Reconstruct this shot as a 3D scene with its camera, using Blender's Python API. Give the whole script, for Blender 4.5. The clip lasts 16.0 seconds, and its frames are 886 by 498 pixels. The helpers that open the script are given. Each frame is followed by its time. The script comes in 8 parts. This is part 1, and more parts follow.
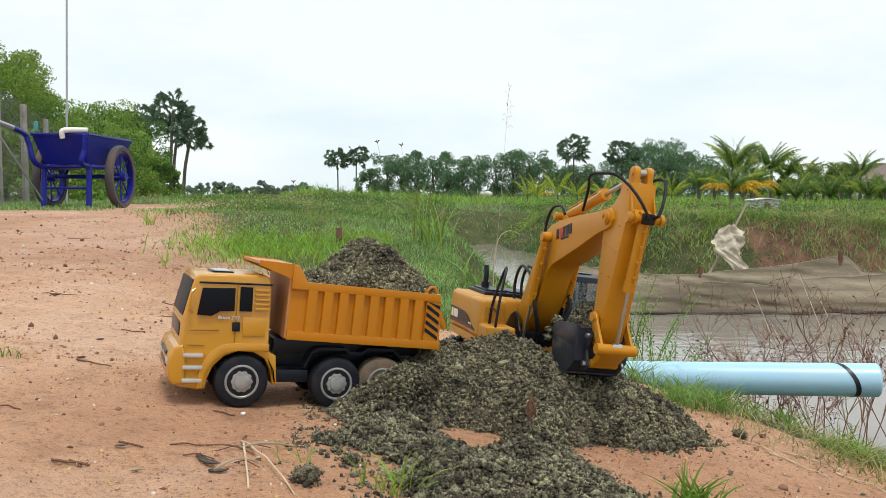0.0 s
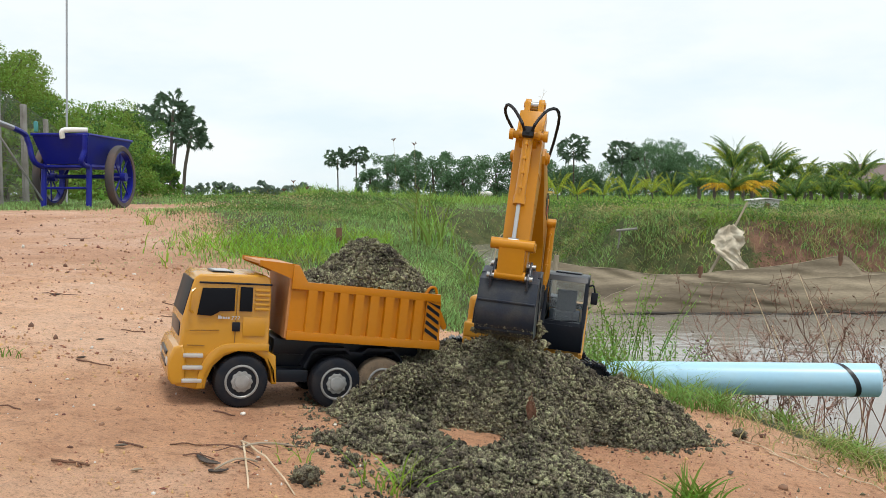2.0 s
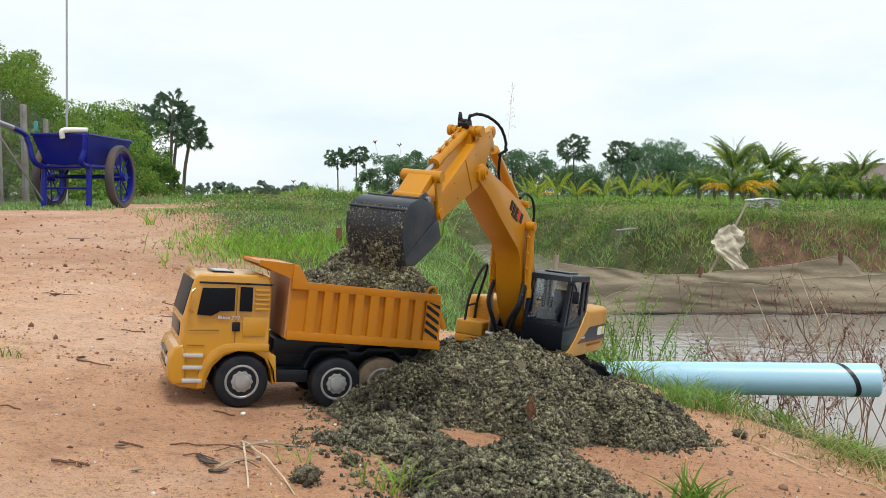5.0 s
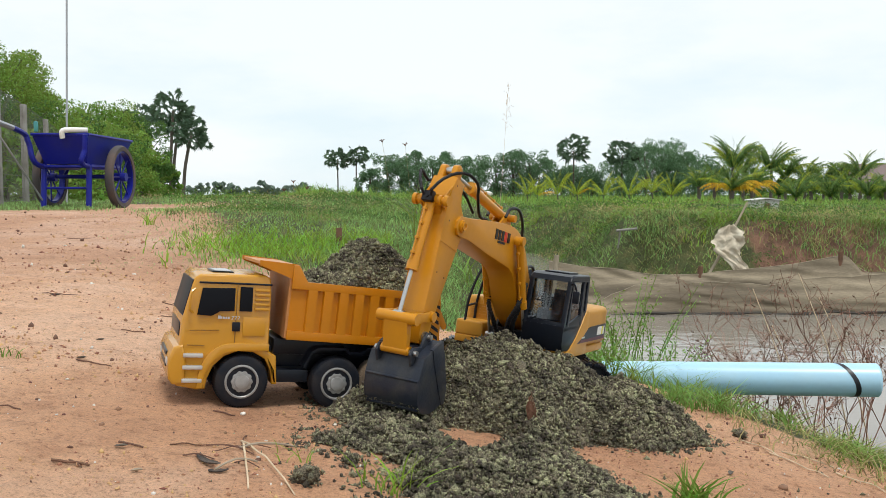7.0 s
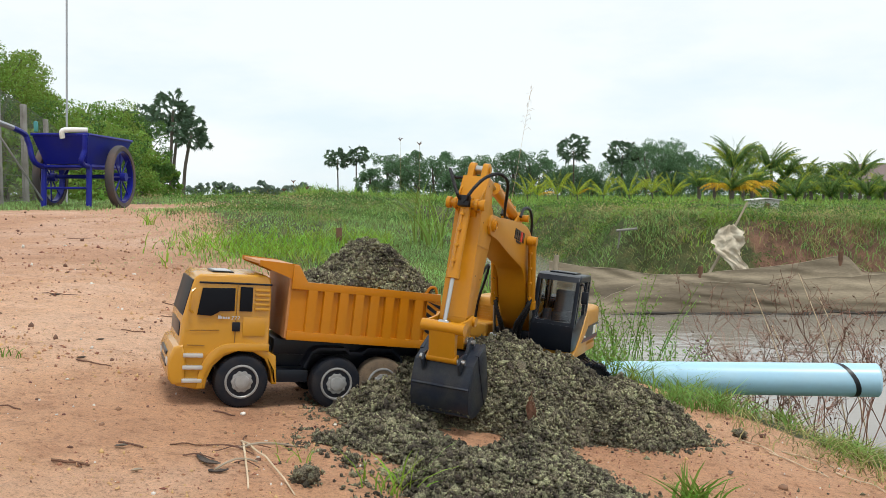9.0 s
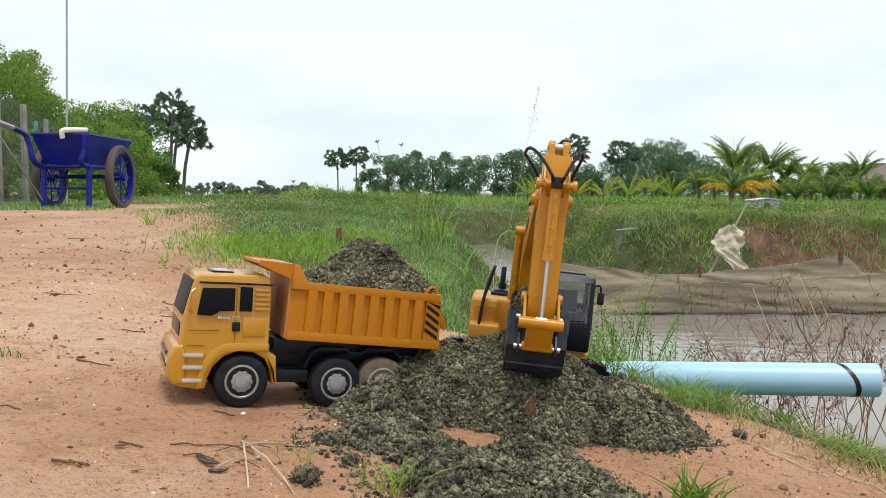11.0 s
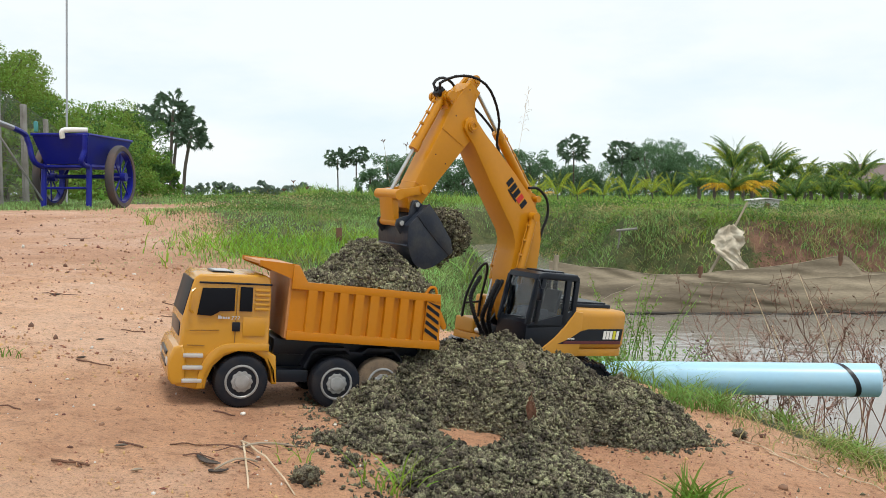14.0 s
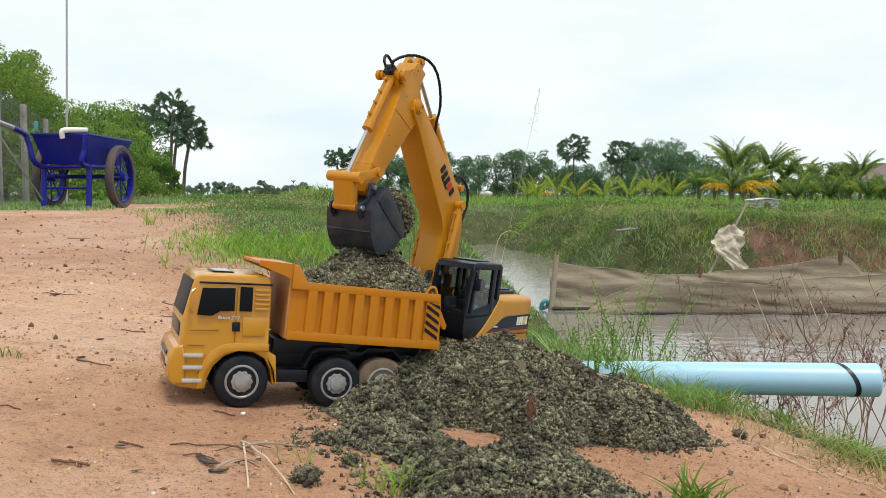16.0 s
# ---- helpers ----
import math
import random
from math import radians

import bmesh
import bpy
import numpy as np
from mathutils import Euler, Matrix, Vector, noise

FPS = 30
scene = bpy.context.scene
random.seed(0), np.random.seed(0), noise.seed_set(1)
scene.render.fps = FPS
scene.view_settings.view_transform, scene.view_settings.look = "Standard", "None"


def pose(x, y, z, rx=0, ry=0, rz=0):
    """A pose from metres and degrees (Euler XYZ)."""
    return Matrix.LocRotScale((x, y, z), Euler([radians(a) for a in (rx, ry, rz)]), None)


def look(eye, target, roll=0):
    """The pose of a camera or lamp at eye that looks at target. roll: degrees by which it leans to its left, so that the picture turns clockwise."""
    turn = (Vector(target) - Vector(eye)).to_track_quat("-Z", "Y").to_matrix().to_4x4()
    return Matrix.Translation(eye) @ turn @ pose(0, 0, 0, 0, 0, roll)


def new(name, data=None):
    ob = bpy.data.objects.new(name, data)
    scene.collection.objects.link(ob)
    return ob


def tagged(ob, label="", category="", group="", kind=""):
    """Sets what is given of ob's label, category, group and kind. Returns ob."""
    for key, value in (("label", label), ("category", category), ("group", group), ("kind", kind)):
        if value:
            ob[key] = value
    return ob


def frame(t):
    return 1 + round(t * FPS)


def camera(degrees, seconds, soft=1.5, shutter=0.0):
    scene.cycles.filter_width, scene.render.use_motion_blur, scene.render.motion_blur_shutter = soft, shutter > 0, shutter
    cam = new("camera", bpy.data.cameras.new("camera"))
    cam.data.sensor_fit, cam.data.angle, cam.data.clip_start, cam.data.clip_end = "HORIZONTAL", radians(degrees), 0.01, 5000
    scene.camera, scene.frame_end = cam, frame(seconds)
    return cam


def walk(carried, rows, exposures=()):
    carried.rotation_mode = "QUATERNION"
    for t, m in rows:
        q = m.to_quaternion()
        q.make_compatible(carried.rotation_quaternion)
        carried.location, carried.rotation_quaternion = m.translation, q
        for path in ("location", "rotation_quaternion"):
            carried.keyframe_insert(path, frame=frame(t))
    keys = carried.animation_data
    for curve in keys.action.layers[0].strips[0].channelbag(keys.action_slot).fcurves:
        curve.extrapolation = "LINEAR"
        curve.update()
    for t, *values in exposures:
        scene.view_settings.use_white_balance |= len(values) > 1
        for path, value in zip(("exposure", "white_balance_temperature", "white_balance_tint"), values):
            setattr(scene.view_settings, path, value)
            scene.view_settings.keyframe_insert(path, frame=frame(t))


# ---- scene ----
# ---- camera ----
cam = camera(55.19, 16.0, soft=0.8)
EYE = pose(0, 0, 0.37, 90 - 3.662, 0, 0)
walk(cam, [(0.0, EYE), (16.0, EYE)], exposures=[(0.0, 0.36), (16.0, 0.36)])

# ---- sky and sun: bright overcast ----
world = bpy.data.worlds.new("overcast_sky")
scene.world = world
world.use_nodes = True
wn, wl = world.node_tree.nodes, world.node_tree.links
wn.clear()
w_out = wn.new("ShaderNodeOutputWorld")
w_sky = wn.new("ShaderNodeTexSky")
w_sky.sky_type, w_sky.sun_disc = "NISHITA", False
w_sky.sun_elevation, w_sky.sun_rotation = radians(71), radians(152)
w_bg1 = wn.new("ShaderNodeBackground")
w_bg1.inputs[1].default_value = 0.10
wl.new(w_sky.outputs[0], w_bg1.inputs[0])
w_co = wn.new("ShaderNodeTexCoord")
w_map = wn.new("ShaderNodeMapping")
w_map.inputs["Scale"].default_value = (1.0, 1.0, 3.2)
w_no = wn.new("ShaderNodeTexNoise")
w_no.inputs["Scale"].default_value, w_no.inputs["Detail"].default_value, w_no.inputs["Roughness"].default_value = 3.1, 6.0, 0.55
w_rp = wn.new("ShaderNodeValToRGB")
w_rp.color_ramp.elements[0].position, w_rp.color_ramp.elements[0].color = 0.32, (0.79, 0.905, 0.955, 1)
w_rp.color_ramp.elements[1].position, w_rp.color_ramp.elements[1].color = 0.56, (0.94, 0.99, 1.0, 1)
w_bg2 = wn.new("ShaderNodeBackground")
w_bg2.inputs[1].default_value = 0.84
w_mx = wn.new("ShaderNodeMixShader")
w_mx.inputs[0].default_value = 0.9
wl.new(w_co.outputs["Generated"], w_map.inputs[0])
wl.new(w_map.outputs[0], w_no.inputs["Vector"])
w_sep = wn.new("ShaderNodeSeparateXYZ")
w_low = wn.new("ShaderNodeMapRange")
w_low.inputs[1].default_value, w_low.inputs[2].default_value, w_low.inputs[3].default_value, w_low.inputs[4].default_value = 0.0, 0.24, -0.12, 0.14
w_add = wn.new("ShaderNodeMath")
w_add.operation = "ADD"
wl.new(w_co.outputs["Generated"], w_sep.inputs[0])
wl.new(w_sep.outputs["Z"], w_low.inputs[0])
wl.new(w_no.outputs["Fac"], w_add.inputs[0])
wl.new(w_low.outputs[0], w_add.inputs[1])
wl.new(w_add.outputs[0], w_rp.inputs[0])
wl.new(w_rp.outputs[0], w_bg2.inputs[0])
wl.new(w_bg1.outputs[0], w_mx.inputs[1])
wl.new(w_bg2.outputs[0], w_mx.inputs[2])
wl.new(w_mx.outputs[0], w_out.inputs[0])

sun_data = bpy.data.lights.new("sun", "SUN")
sun_data.energy, sun_data.angle, sun_data.color = 1.45, radians(10), (1.0, 0.96, 0.90)
sun = new("sun", sun_data)
sun.matrix_world = look((0, 0, 0), (-0.16, 0.30, -1.0))


# ---- materials ----
def material(name, base, rough=0.5, metal=0.0, spots=None, scale=30.0, amount=0.25, bump=0.0, bump_scale=120.0,
             spread=0.0, alpha=1.0, transmission=0.0, coat=0.0, island=False, fine=0.12, spec=0.5, fine_scale=9.0):
    """A surface with variation at two scales, fine relief and, where asked, variation from piece to piece."""
    m = bpy.data.materials.new(name)
    m.use_nodes = True
    n, l = m.node_tree.nodes, m.node_tree.links
    b = n["Principled BSDF"]
    b.inputs["Roughness"].default_value, b.inputs["Metallic"].default_value = rough, metal
    b.inputs["Transmission Weight"].default_value, b.inputs["Alpha"].default_value = transmission, alpha
    b.inputs["Coat Weight"].default_value, b.inputs["Specular IOR Level"].default_value = coat, spec
    co = n.new("ShaderNodeTexCoord")
    big = n.new("ShaderNodeTexNoise")
    big.inputs["Scale"].default_value, big.inputs["Detail"].default_value = scale, 5.0
    l.new(co.outputs["Object"], big.inputs["Vector"])
    ramp = n.new("ShaderNodeValToRGB")
    ramp.color_ramp.elements[0].position, ramp.color_ramp.elements[1].position = 0.40, 0.68
    ramp.color_ramp.elements[0].color = (*base, 1)
    ramp.color_ramp.elements[1].color = (*(spots or [c * 0.7 for c in base]), 1)
    l.new(big.outputs["Fac"], ramp.inputs[0])
    mix = n.new("ShaderNodeMix")
    mix.data_type = "RGBA"
    mix.inputs[0].default_value = amount
    mix.inputs[6].default_value = (*base, 1)
    l.new(ramp.outputs[0], mix.inputs[7])
    small = n.new("ShaderNodeTexNoise")
    small.inputs["Scale"].default_value, small.inputs["Detail"].default_value = scale * fine_scale, 4.0
    l.new(co.outputs["Object"], small.inputs["Vector"])
    hsv = n.new("ShaderNodeHueSaturation")
    val = n.new("ShaderNodeMapRange")
    val.inputs[3].default_value, val.inputs[4].default_value = 1 - fine, 1 + fine
    if fine > 0.5:
        val.inputs[1].default_value, val.inputs[2].default_value = 0.3, 0.7
    l.new(small.outputs["Fac"], val.inputs[0])
    if spread:
        if island:
            info = n.new("ShaderNodeNewGeometry")
            rnd = info.outputs["Random Per Island"]
        else:
            info = n.new("ShaderNodeObjectInfo")
            rnd = info.outputs["Random"]
        rr = n.new("ShaderNodeMapRange")
        rr.inputs[3].default_value, rr.inputs[4].default_value = 1 - spread, 1 + spread
        l.new(rnd, rr.inputs[0])
        mul = n.new("ShaderNodeMath")
        mul.operation = "MULTIPLY"
        l.new(val.outputs[0], mul.inputs[0])
        l.new(rr.outputs[0], mul.inputs[1])
        l.new(mul.outputs[0], hsv.inputs["Value"])
        hr = n.new("ShaderNodeMapRange")
        hr.inputs[3].default_value, hr.inputs[4].default_value = 0.5 - spread * 0.07, 0.5 + spread * 0.07
        l.new(rnd, hr.inputs[0])
        l.new(hr.outputs[0], hsv.inputs["Hue"])
    else:
        l.new(val.outputs[0], hsv.inputs["Value"])
    l.new(mix.outputs[2], hsv.inputs["Color"])
    l.new(hsv.outputs[0], b.inputs["Base Color"])
    if bump:
        bt = n.new("ShaderNodeTexNoise")
        bt.inputs["Scale"].default_value, bt.inputs["Detail"].default_value = bump_scale, 6.0
        l.new(co.outputs["Object"], bt.inputs["Vector"])
        bp = n.new("ShaderNodeBump")
        bp.inputs["Strength"].default_value, bp.inputs["Distance"].default_value = bump, 0.004
        l.new(bt.outputs["Fac"], bp.inputs["Height"])
        l.new(bp.outputs[0], b.inputs["Normal"])
    return m


def leafy(name, base, spots, spread=0.4, rough=0.6, through_light=0.42, scale=3.0):
    """Foliage: leaf colour that varies from leaf to leaf, and lets some light through."""
    m = material(name, base, rough, spots=spots, scale=scale, amount=0.6, spread=spread, island=True, spec=0.16)
    n, l = m.node_tree.nodes, m.node_tree.links
    b = n["Principled BSDF"]
    tr = n.new("ShaderNodeBsdfTranslucent")
    mx = n.new("ShaderNodeMixShader")
    mx.inputs[0].default_value = through_light
    source = b.inputs["Base Color"].links[0].from_socket
    l.new(source, tr.inputs[0])
    l.new(b.outputs[0], mx.inputs[1])
    l.new(tr.outputs[0], mx.inputs[2])
    l.new(mx.outputs[0], n["Material Output"].inputs[0])
    return m


M_TRUCK = material("truck_yellow_plastic", (0.53, 0.255, 0.020), 0.21, spots=(0.46, 0.25, 0.045), scale=25, amount=0.3, fine=0.04, spec=0.55)
M_BED = material("bed_orange_plastic", (0.50, 0.180, 0.003), 0.34, spots=(0.44, 0.19, 0.02), scale=22, amount=0.35, fine=0.05, spec=0.35)
M_BEDIN = material("bed_dusty_orange", (0.46, 0.19, 0.04), 0.6, spots=(0.45, 0.30, 0.19), scale=18, amount=0.6, bump=0.05)
M_EXC = material("excavator_yellow_plastic", (0.52, 0.25, 0.028), 0.40, spots=(0.46, 0.23, 0.04), scale=20, amount=0.35, fine=0.05, spec=0.4)
M_ARM = material("arm_orange_paint", (0.53, 0.225, 0.006), 0.33, spots=(0.46, 0.195, 0.012), scale=18, amount=0.4, fine=0.05, spec=0.4)
M_BLACK = material("black_plastic", (0.007, 0.010, 0.017), 0.30, spots=(0.024, 0.024, 0.024), scale=28, amount=0.25, fine=0.2, spec=0.22)
M_DARKGLASS = material("dark_tinted_plastic", (0.008, 0.009, 0.012), 0.4, fine=0.05, spec=0.06)
M_HOSE = material("black_rubber_hose", (0.010, 0.010, 0.012), 0.45, fine=0.1, spec=0.3)
M_TYRE = material("tyre_rubber", (0.007, 0.010, 0.017), 0.62, spec=0.22, spots=(0.12, 0.09, 0.06), scale=48, amount=0.13, bump=0.1, bump_scale=300)
M_TYREMUD = material("muddy_tyre_rubber", (0.19, 0.135, 0.085), 0.9, spots=(0.045, 0.040, 0.036), scale=30, amount=0.75, bump=0.3, bump_scale=250)
M_RIM = material("grey_hub_plastic", (0.33, 0.335, 0.335), 0.36, spots=(0.17, 0.155, 0.13), scale=60, amount=0.5, metal=0.2)
M_CHROME = material("polished_rod", (0.50, 0.50, 0.49), 0.28, metal=0.95, fine=0.03)
M_SILVER = material("silver_trim", (0.55, 0.55, 0.54), 0.35, metal=0.4, fine=0.04)
M_BUCKET = material("bucket_black_metal", (0.020, 0.026, 0.040), 0.30, spots=(0.070, 0.066, 0.056), scale=45, amount=0.42, fine=0.25, bump=0.08, bump_scale=260, spec=0.28)
M_GLASS = material("clear_pane", (0.55, 0.60, 0.62), 0.03, transmission=1.0, fine=0.02)
M_INNER = material("cab_interior", (0.10, 0.115, 0.15), 0.6)
M_WHITE = material("white_print", (0.78, 0.78, 0.75), 0.5, fine=0.03)
M_RED = material("red_print", (0.55, 0.03, 0.02), 0.5, fine=0.03)
M_MAROON = material("maroon_print", (0.10, 0.015, 0.02), 0.45, fine=0.03)
M_LIME = material("yellow_print", (0.65, 0.62, 0.03), 0.5, fine=0.03)
M_SOIL = material("grey_green_sandy_mud", (0.254, 0.229, 0.146), 0.85, spots=(0.038, 0.033, 0.022), scale=26, amount=0.82, bump=0.9, bump_scale=700, spread=0.66, island=True, fine=0.72, fine_scale=26.0)
M_PIPE = material("light_blue_plastic_pipe", (0.40, 0.66, 0.84), 0.32, spots=(0.46, 0.66, 0.76), scale=14, amount=0.4, fine=0.04)
M_TAPE = material("black_tape", (0.012, 0.014, 0.02), 0.4)
M_CART = material("blue_gloss_paint", (0.008, 0.014, 0.25), 0.38, spots=(0.022, 0.026, 0.16), scale=6, amount=0.5, fine=0.1, spec=0.25)
M_CARTTYRE = material("worn_cart_tyre", (0.075, 0.070, 0.072), 0.9, spots=(0.17, 0.105, 0.075), scale=5, amount=0.6)
M_STEEL = material("galvanised_steel", (0.42, 0.44, 0.46), 0.45, metal=0.6, scale=8)
M_POST = material("weathered_grey_post", (0.30, 0.29, 0.27), 0.85, spots=(0.16, 0.14, 0.12), scale=7, amount=0.7, bump=0.3)
M_WOOD = material("weathered_brown_wood", (0.17, 0.085, 0.05), 0.85, spots=(0.09, 0.05, 0.03), scale=20, amount=0.7, bump=0.3)
M_STRAW = material("dry_straw_stick", (0.66, 0.52, 0.36), 0.8, spots=(0.36, 0.27, 0.17), scale=60, amount=0.6)
M_TWIG = material("dry_dark_twig", (0.13, 0.065, 0.045), 0.85, spots=(0.22, 0.12, 0.075), scale=12, amount=0.6)
M_ROOT = material("split_red_wood", (0.17, 0.075, 0.045), 0.85, spots=(0.30, 0.16, 0.10), scale=90, amount=0.6)
M_BUSH = material("reddish_dry_twigs", (0.25, 0.125, 0.085), 0.85, spots=(0.09, 0.045, 0.035), scale=12, amount=0.6)
M_BARK = material("palm_bark", (0.13, 0.11, 0.09), 0.9, spots=(0.06, 0.05, 0.04), scale=2.0, amount=0.7)
M_DARKBARK = material("damp_dark_bark", (0.055, 0.048, 0.045), 0.75, spots=(0.16, 0.12, 0.09), scale=120, amount=0.6, bump=0.5, bump_scale=500)
M_PEBBLE = material("dark_red_gravel", (0.27, 0.140, 0.085), 0.85, spots=(0.12, 0.07, 0.055), scale=90, amount=0.6, spread=0.5, island=True)
M_PALE = material("pale_chips", (0.72, 0.68, 0.62), 0.7, spread=0.15, island=True)
M_RAG = material("dirty_cream_plastic_sheet", (0.66, 0.60, 0.48), 0.9, spots=(0.40, 0.31, 0.21), scale=11, amount=0.6, spec=0.2, bump=0.3, bump_scale=60)
M_COW = material("white_hide", (0.75, 0.72, 0.68), 0.8)
M_ROOF = material("brown_tile_roof", (0.20, 0.15, 0.14), 0.8, scale=2, amount=0.5)
M_WALL = material("whitewashed_wall", (0.62, 0.62, 0.60), 0.8, scale=1.2, amount=0.4)
M_SEAM = material("shadowed_panel_joint", (0.24, 0.115, 0.012), 0.5, fine=0.04)
M_WIRE = material("rusty_fence_wire", (0.15, 0.145, 0.13), 0.7, metal=0.3, scale=6)
M_CRUMB = material("red_soil_crumbs", (0.50, 0.275, 0.155), 0.95, spots=(0.33, 0.165, 0.09), scale=80, amount=0.6, spread=0.45, island=True)
M_WATERLINE = material("waterline_shade", (0.035, 0.028, 0.020), 0.6, scale=9, amount=0.5)
M_ROPE = material("weathered_net_rope", (0.36, 0.30, 0.22), 0.8, scale=9, amount=0.5)
M_TEAL = material("teal_rope", (0.07, 0.30, 0.30), 0.6)
M_GRASS = leafy("fresh_green_grass", (0.245, 0.420, 0.050), (0.37, 0.46, 0.09))
M_GRASS2 = leafy("meadow_grass", (0.33, 0.465, 0.160), (0.105, 0.180, 0.056), scale=2.6, spread=0.6)
M_SHORE = leafy("shore_grass_green", (0.175, 0.285, 0.050), (0.30, 0.33, 0.10), scale=6.0, spread=0.55)
M_TUFT = leafy("tuft_green", (0.135, 0.255, 0.035), (0.24, 0.34, 0.07), scale=14.0, spread=0.45)
M_FRESH = leafy("fresh_shore_green", (0.20, 0.36, 0.085), (0.30, 0.42, 0.13), scale=14.0, spread=0.4)
M_FIELD = leafy("field_crop_green", (0.25, 0.40, 0.080), (0.30, 0.41, 0.11), scale=0.15)
M_DRYGRASS = leafy("dry_grass", (0.41, 0.345, 0.165), (0.31, 0.30, 0.125), scale=1.5)
M_REED = leafy("reed_green", (0.20, 0.34, 0.065), (0.28, 0.36, 0.10))
M_TREE = leafy("tree_leaves", (0.085, 0.17, 0.042), (0.15, 0.235, 0.065), scale=0.25, spread=0.3)
M_TREE2 = leafy("lighter_tree_leaves", (0.175, 0.300, 0.055), (0.33, 0.40, 0.09), scale=0.4, spread=0.35)
# distance haze is mixed into the next two leaf colours
M_HAZED_TREE = leafy("hazed_far_tree_leaves", (0.125, 0.225, 0.115), (0.170, 0.275, 0.135), scale=0.14, spread=0.22)
M_HAZED_SKYLINE = leafy("hazed_skyline_leaves", (0.20, 0.275, 0.22), (0.25, 0.32, 0.25), scale=0.1, spread=0.2)
M_PALM = leafy("fan_palm_leaves", (0.080, 0.135, 0.080), (0.115, 0.165, 0.095), scale=0.3)
M_COCO = leafy("coconut_fronds", (0.135, 0.235, 0.065), (0.28, 0.35, 0.11), scale=0.4)
M_COCOB = leafy("young_and_sunlit_fronds", (0.34, 0.44, 0.05), (0.48, 0.50, 0.09), scale=0.4)
M_COCOY = leafy("yellowed_fronds", (0.72, 0.44, 0.03), (0.50, 0.42, 0.06), scale=0.4)


def net_material():
    """Fine fishing mesh: a lengthwise streaked sheet that is partly see-through."""
    m = material("brown_fishing_net", (0.110, 0.086, 0.056), 0.8, spots=(0.31, 0.255, 0.175), scale=2.0, amount=1.0, fine=0.5, fine_scale=34.0, bump=0.2, bump_scale=70)
    n, l = m.node_tree.nodes, m.node_tree.links
    mp = n.new("ShaderNodeMapping")
    mp.inputs["Scale"].default_value, mp.inputs["Rotation"].default_value = (0.5, 1.0, 7.0), (0, radians(4), 0)
    for k in list(l):
        if k.from_node.type == "TEX_COORD":
            target = k.to_socket
            l.new(mp.outputs[0], target)
    l.new(n["Texture Coordinate"].outputs["Object"], mp.inputs[0])
    m.node_tree.nodes["Principled BSDF"].inputs["Alpha"].default_value = 0.97
    return m


def water_material():
    m = bpy.data.materials.new("muddy_pond_water")
    m.use_nodes = True
    n, l = m.node_tree.nodes, m.node_tree.links
    b = n["Principled BSDF"]
    b.inputs["Base Color"].default_value = (0.245, 0.222, 0.19, 1)
    b.inputs["Roughness"].default_value = 0.12
    b.inputs["IOR"].default_value = 1.55
    co = n.new("ShaderNodeTexCoord")
    mp = n.new("ShaderNodeMapping")
    mp.inputs["Scale"].default_value = (1.0, 1.5, 1.0)
    no = n.new("ShaderNodeTexNoise")
    no.inputs["Scale"].default_value, no.inputs["Detail"].default_value = 5.0, 6.0
    bp = n.new("ShaderNodeBump")
    bp.inputs["Strength"].default_value, bp.inputs["Distance"].default_value = 0.35, 0.012
    l.new(co.outputs["Object"], mp.inputs[0])
    l.new(mp.outputs[0], no.inputs["Vector"])
    l.new(no.outputs["Fac"], bp.inputs["Height"])
    l.new(bp.outputs[0], b.inputs["Normal"])
    return m


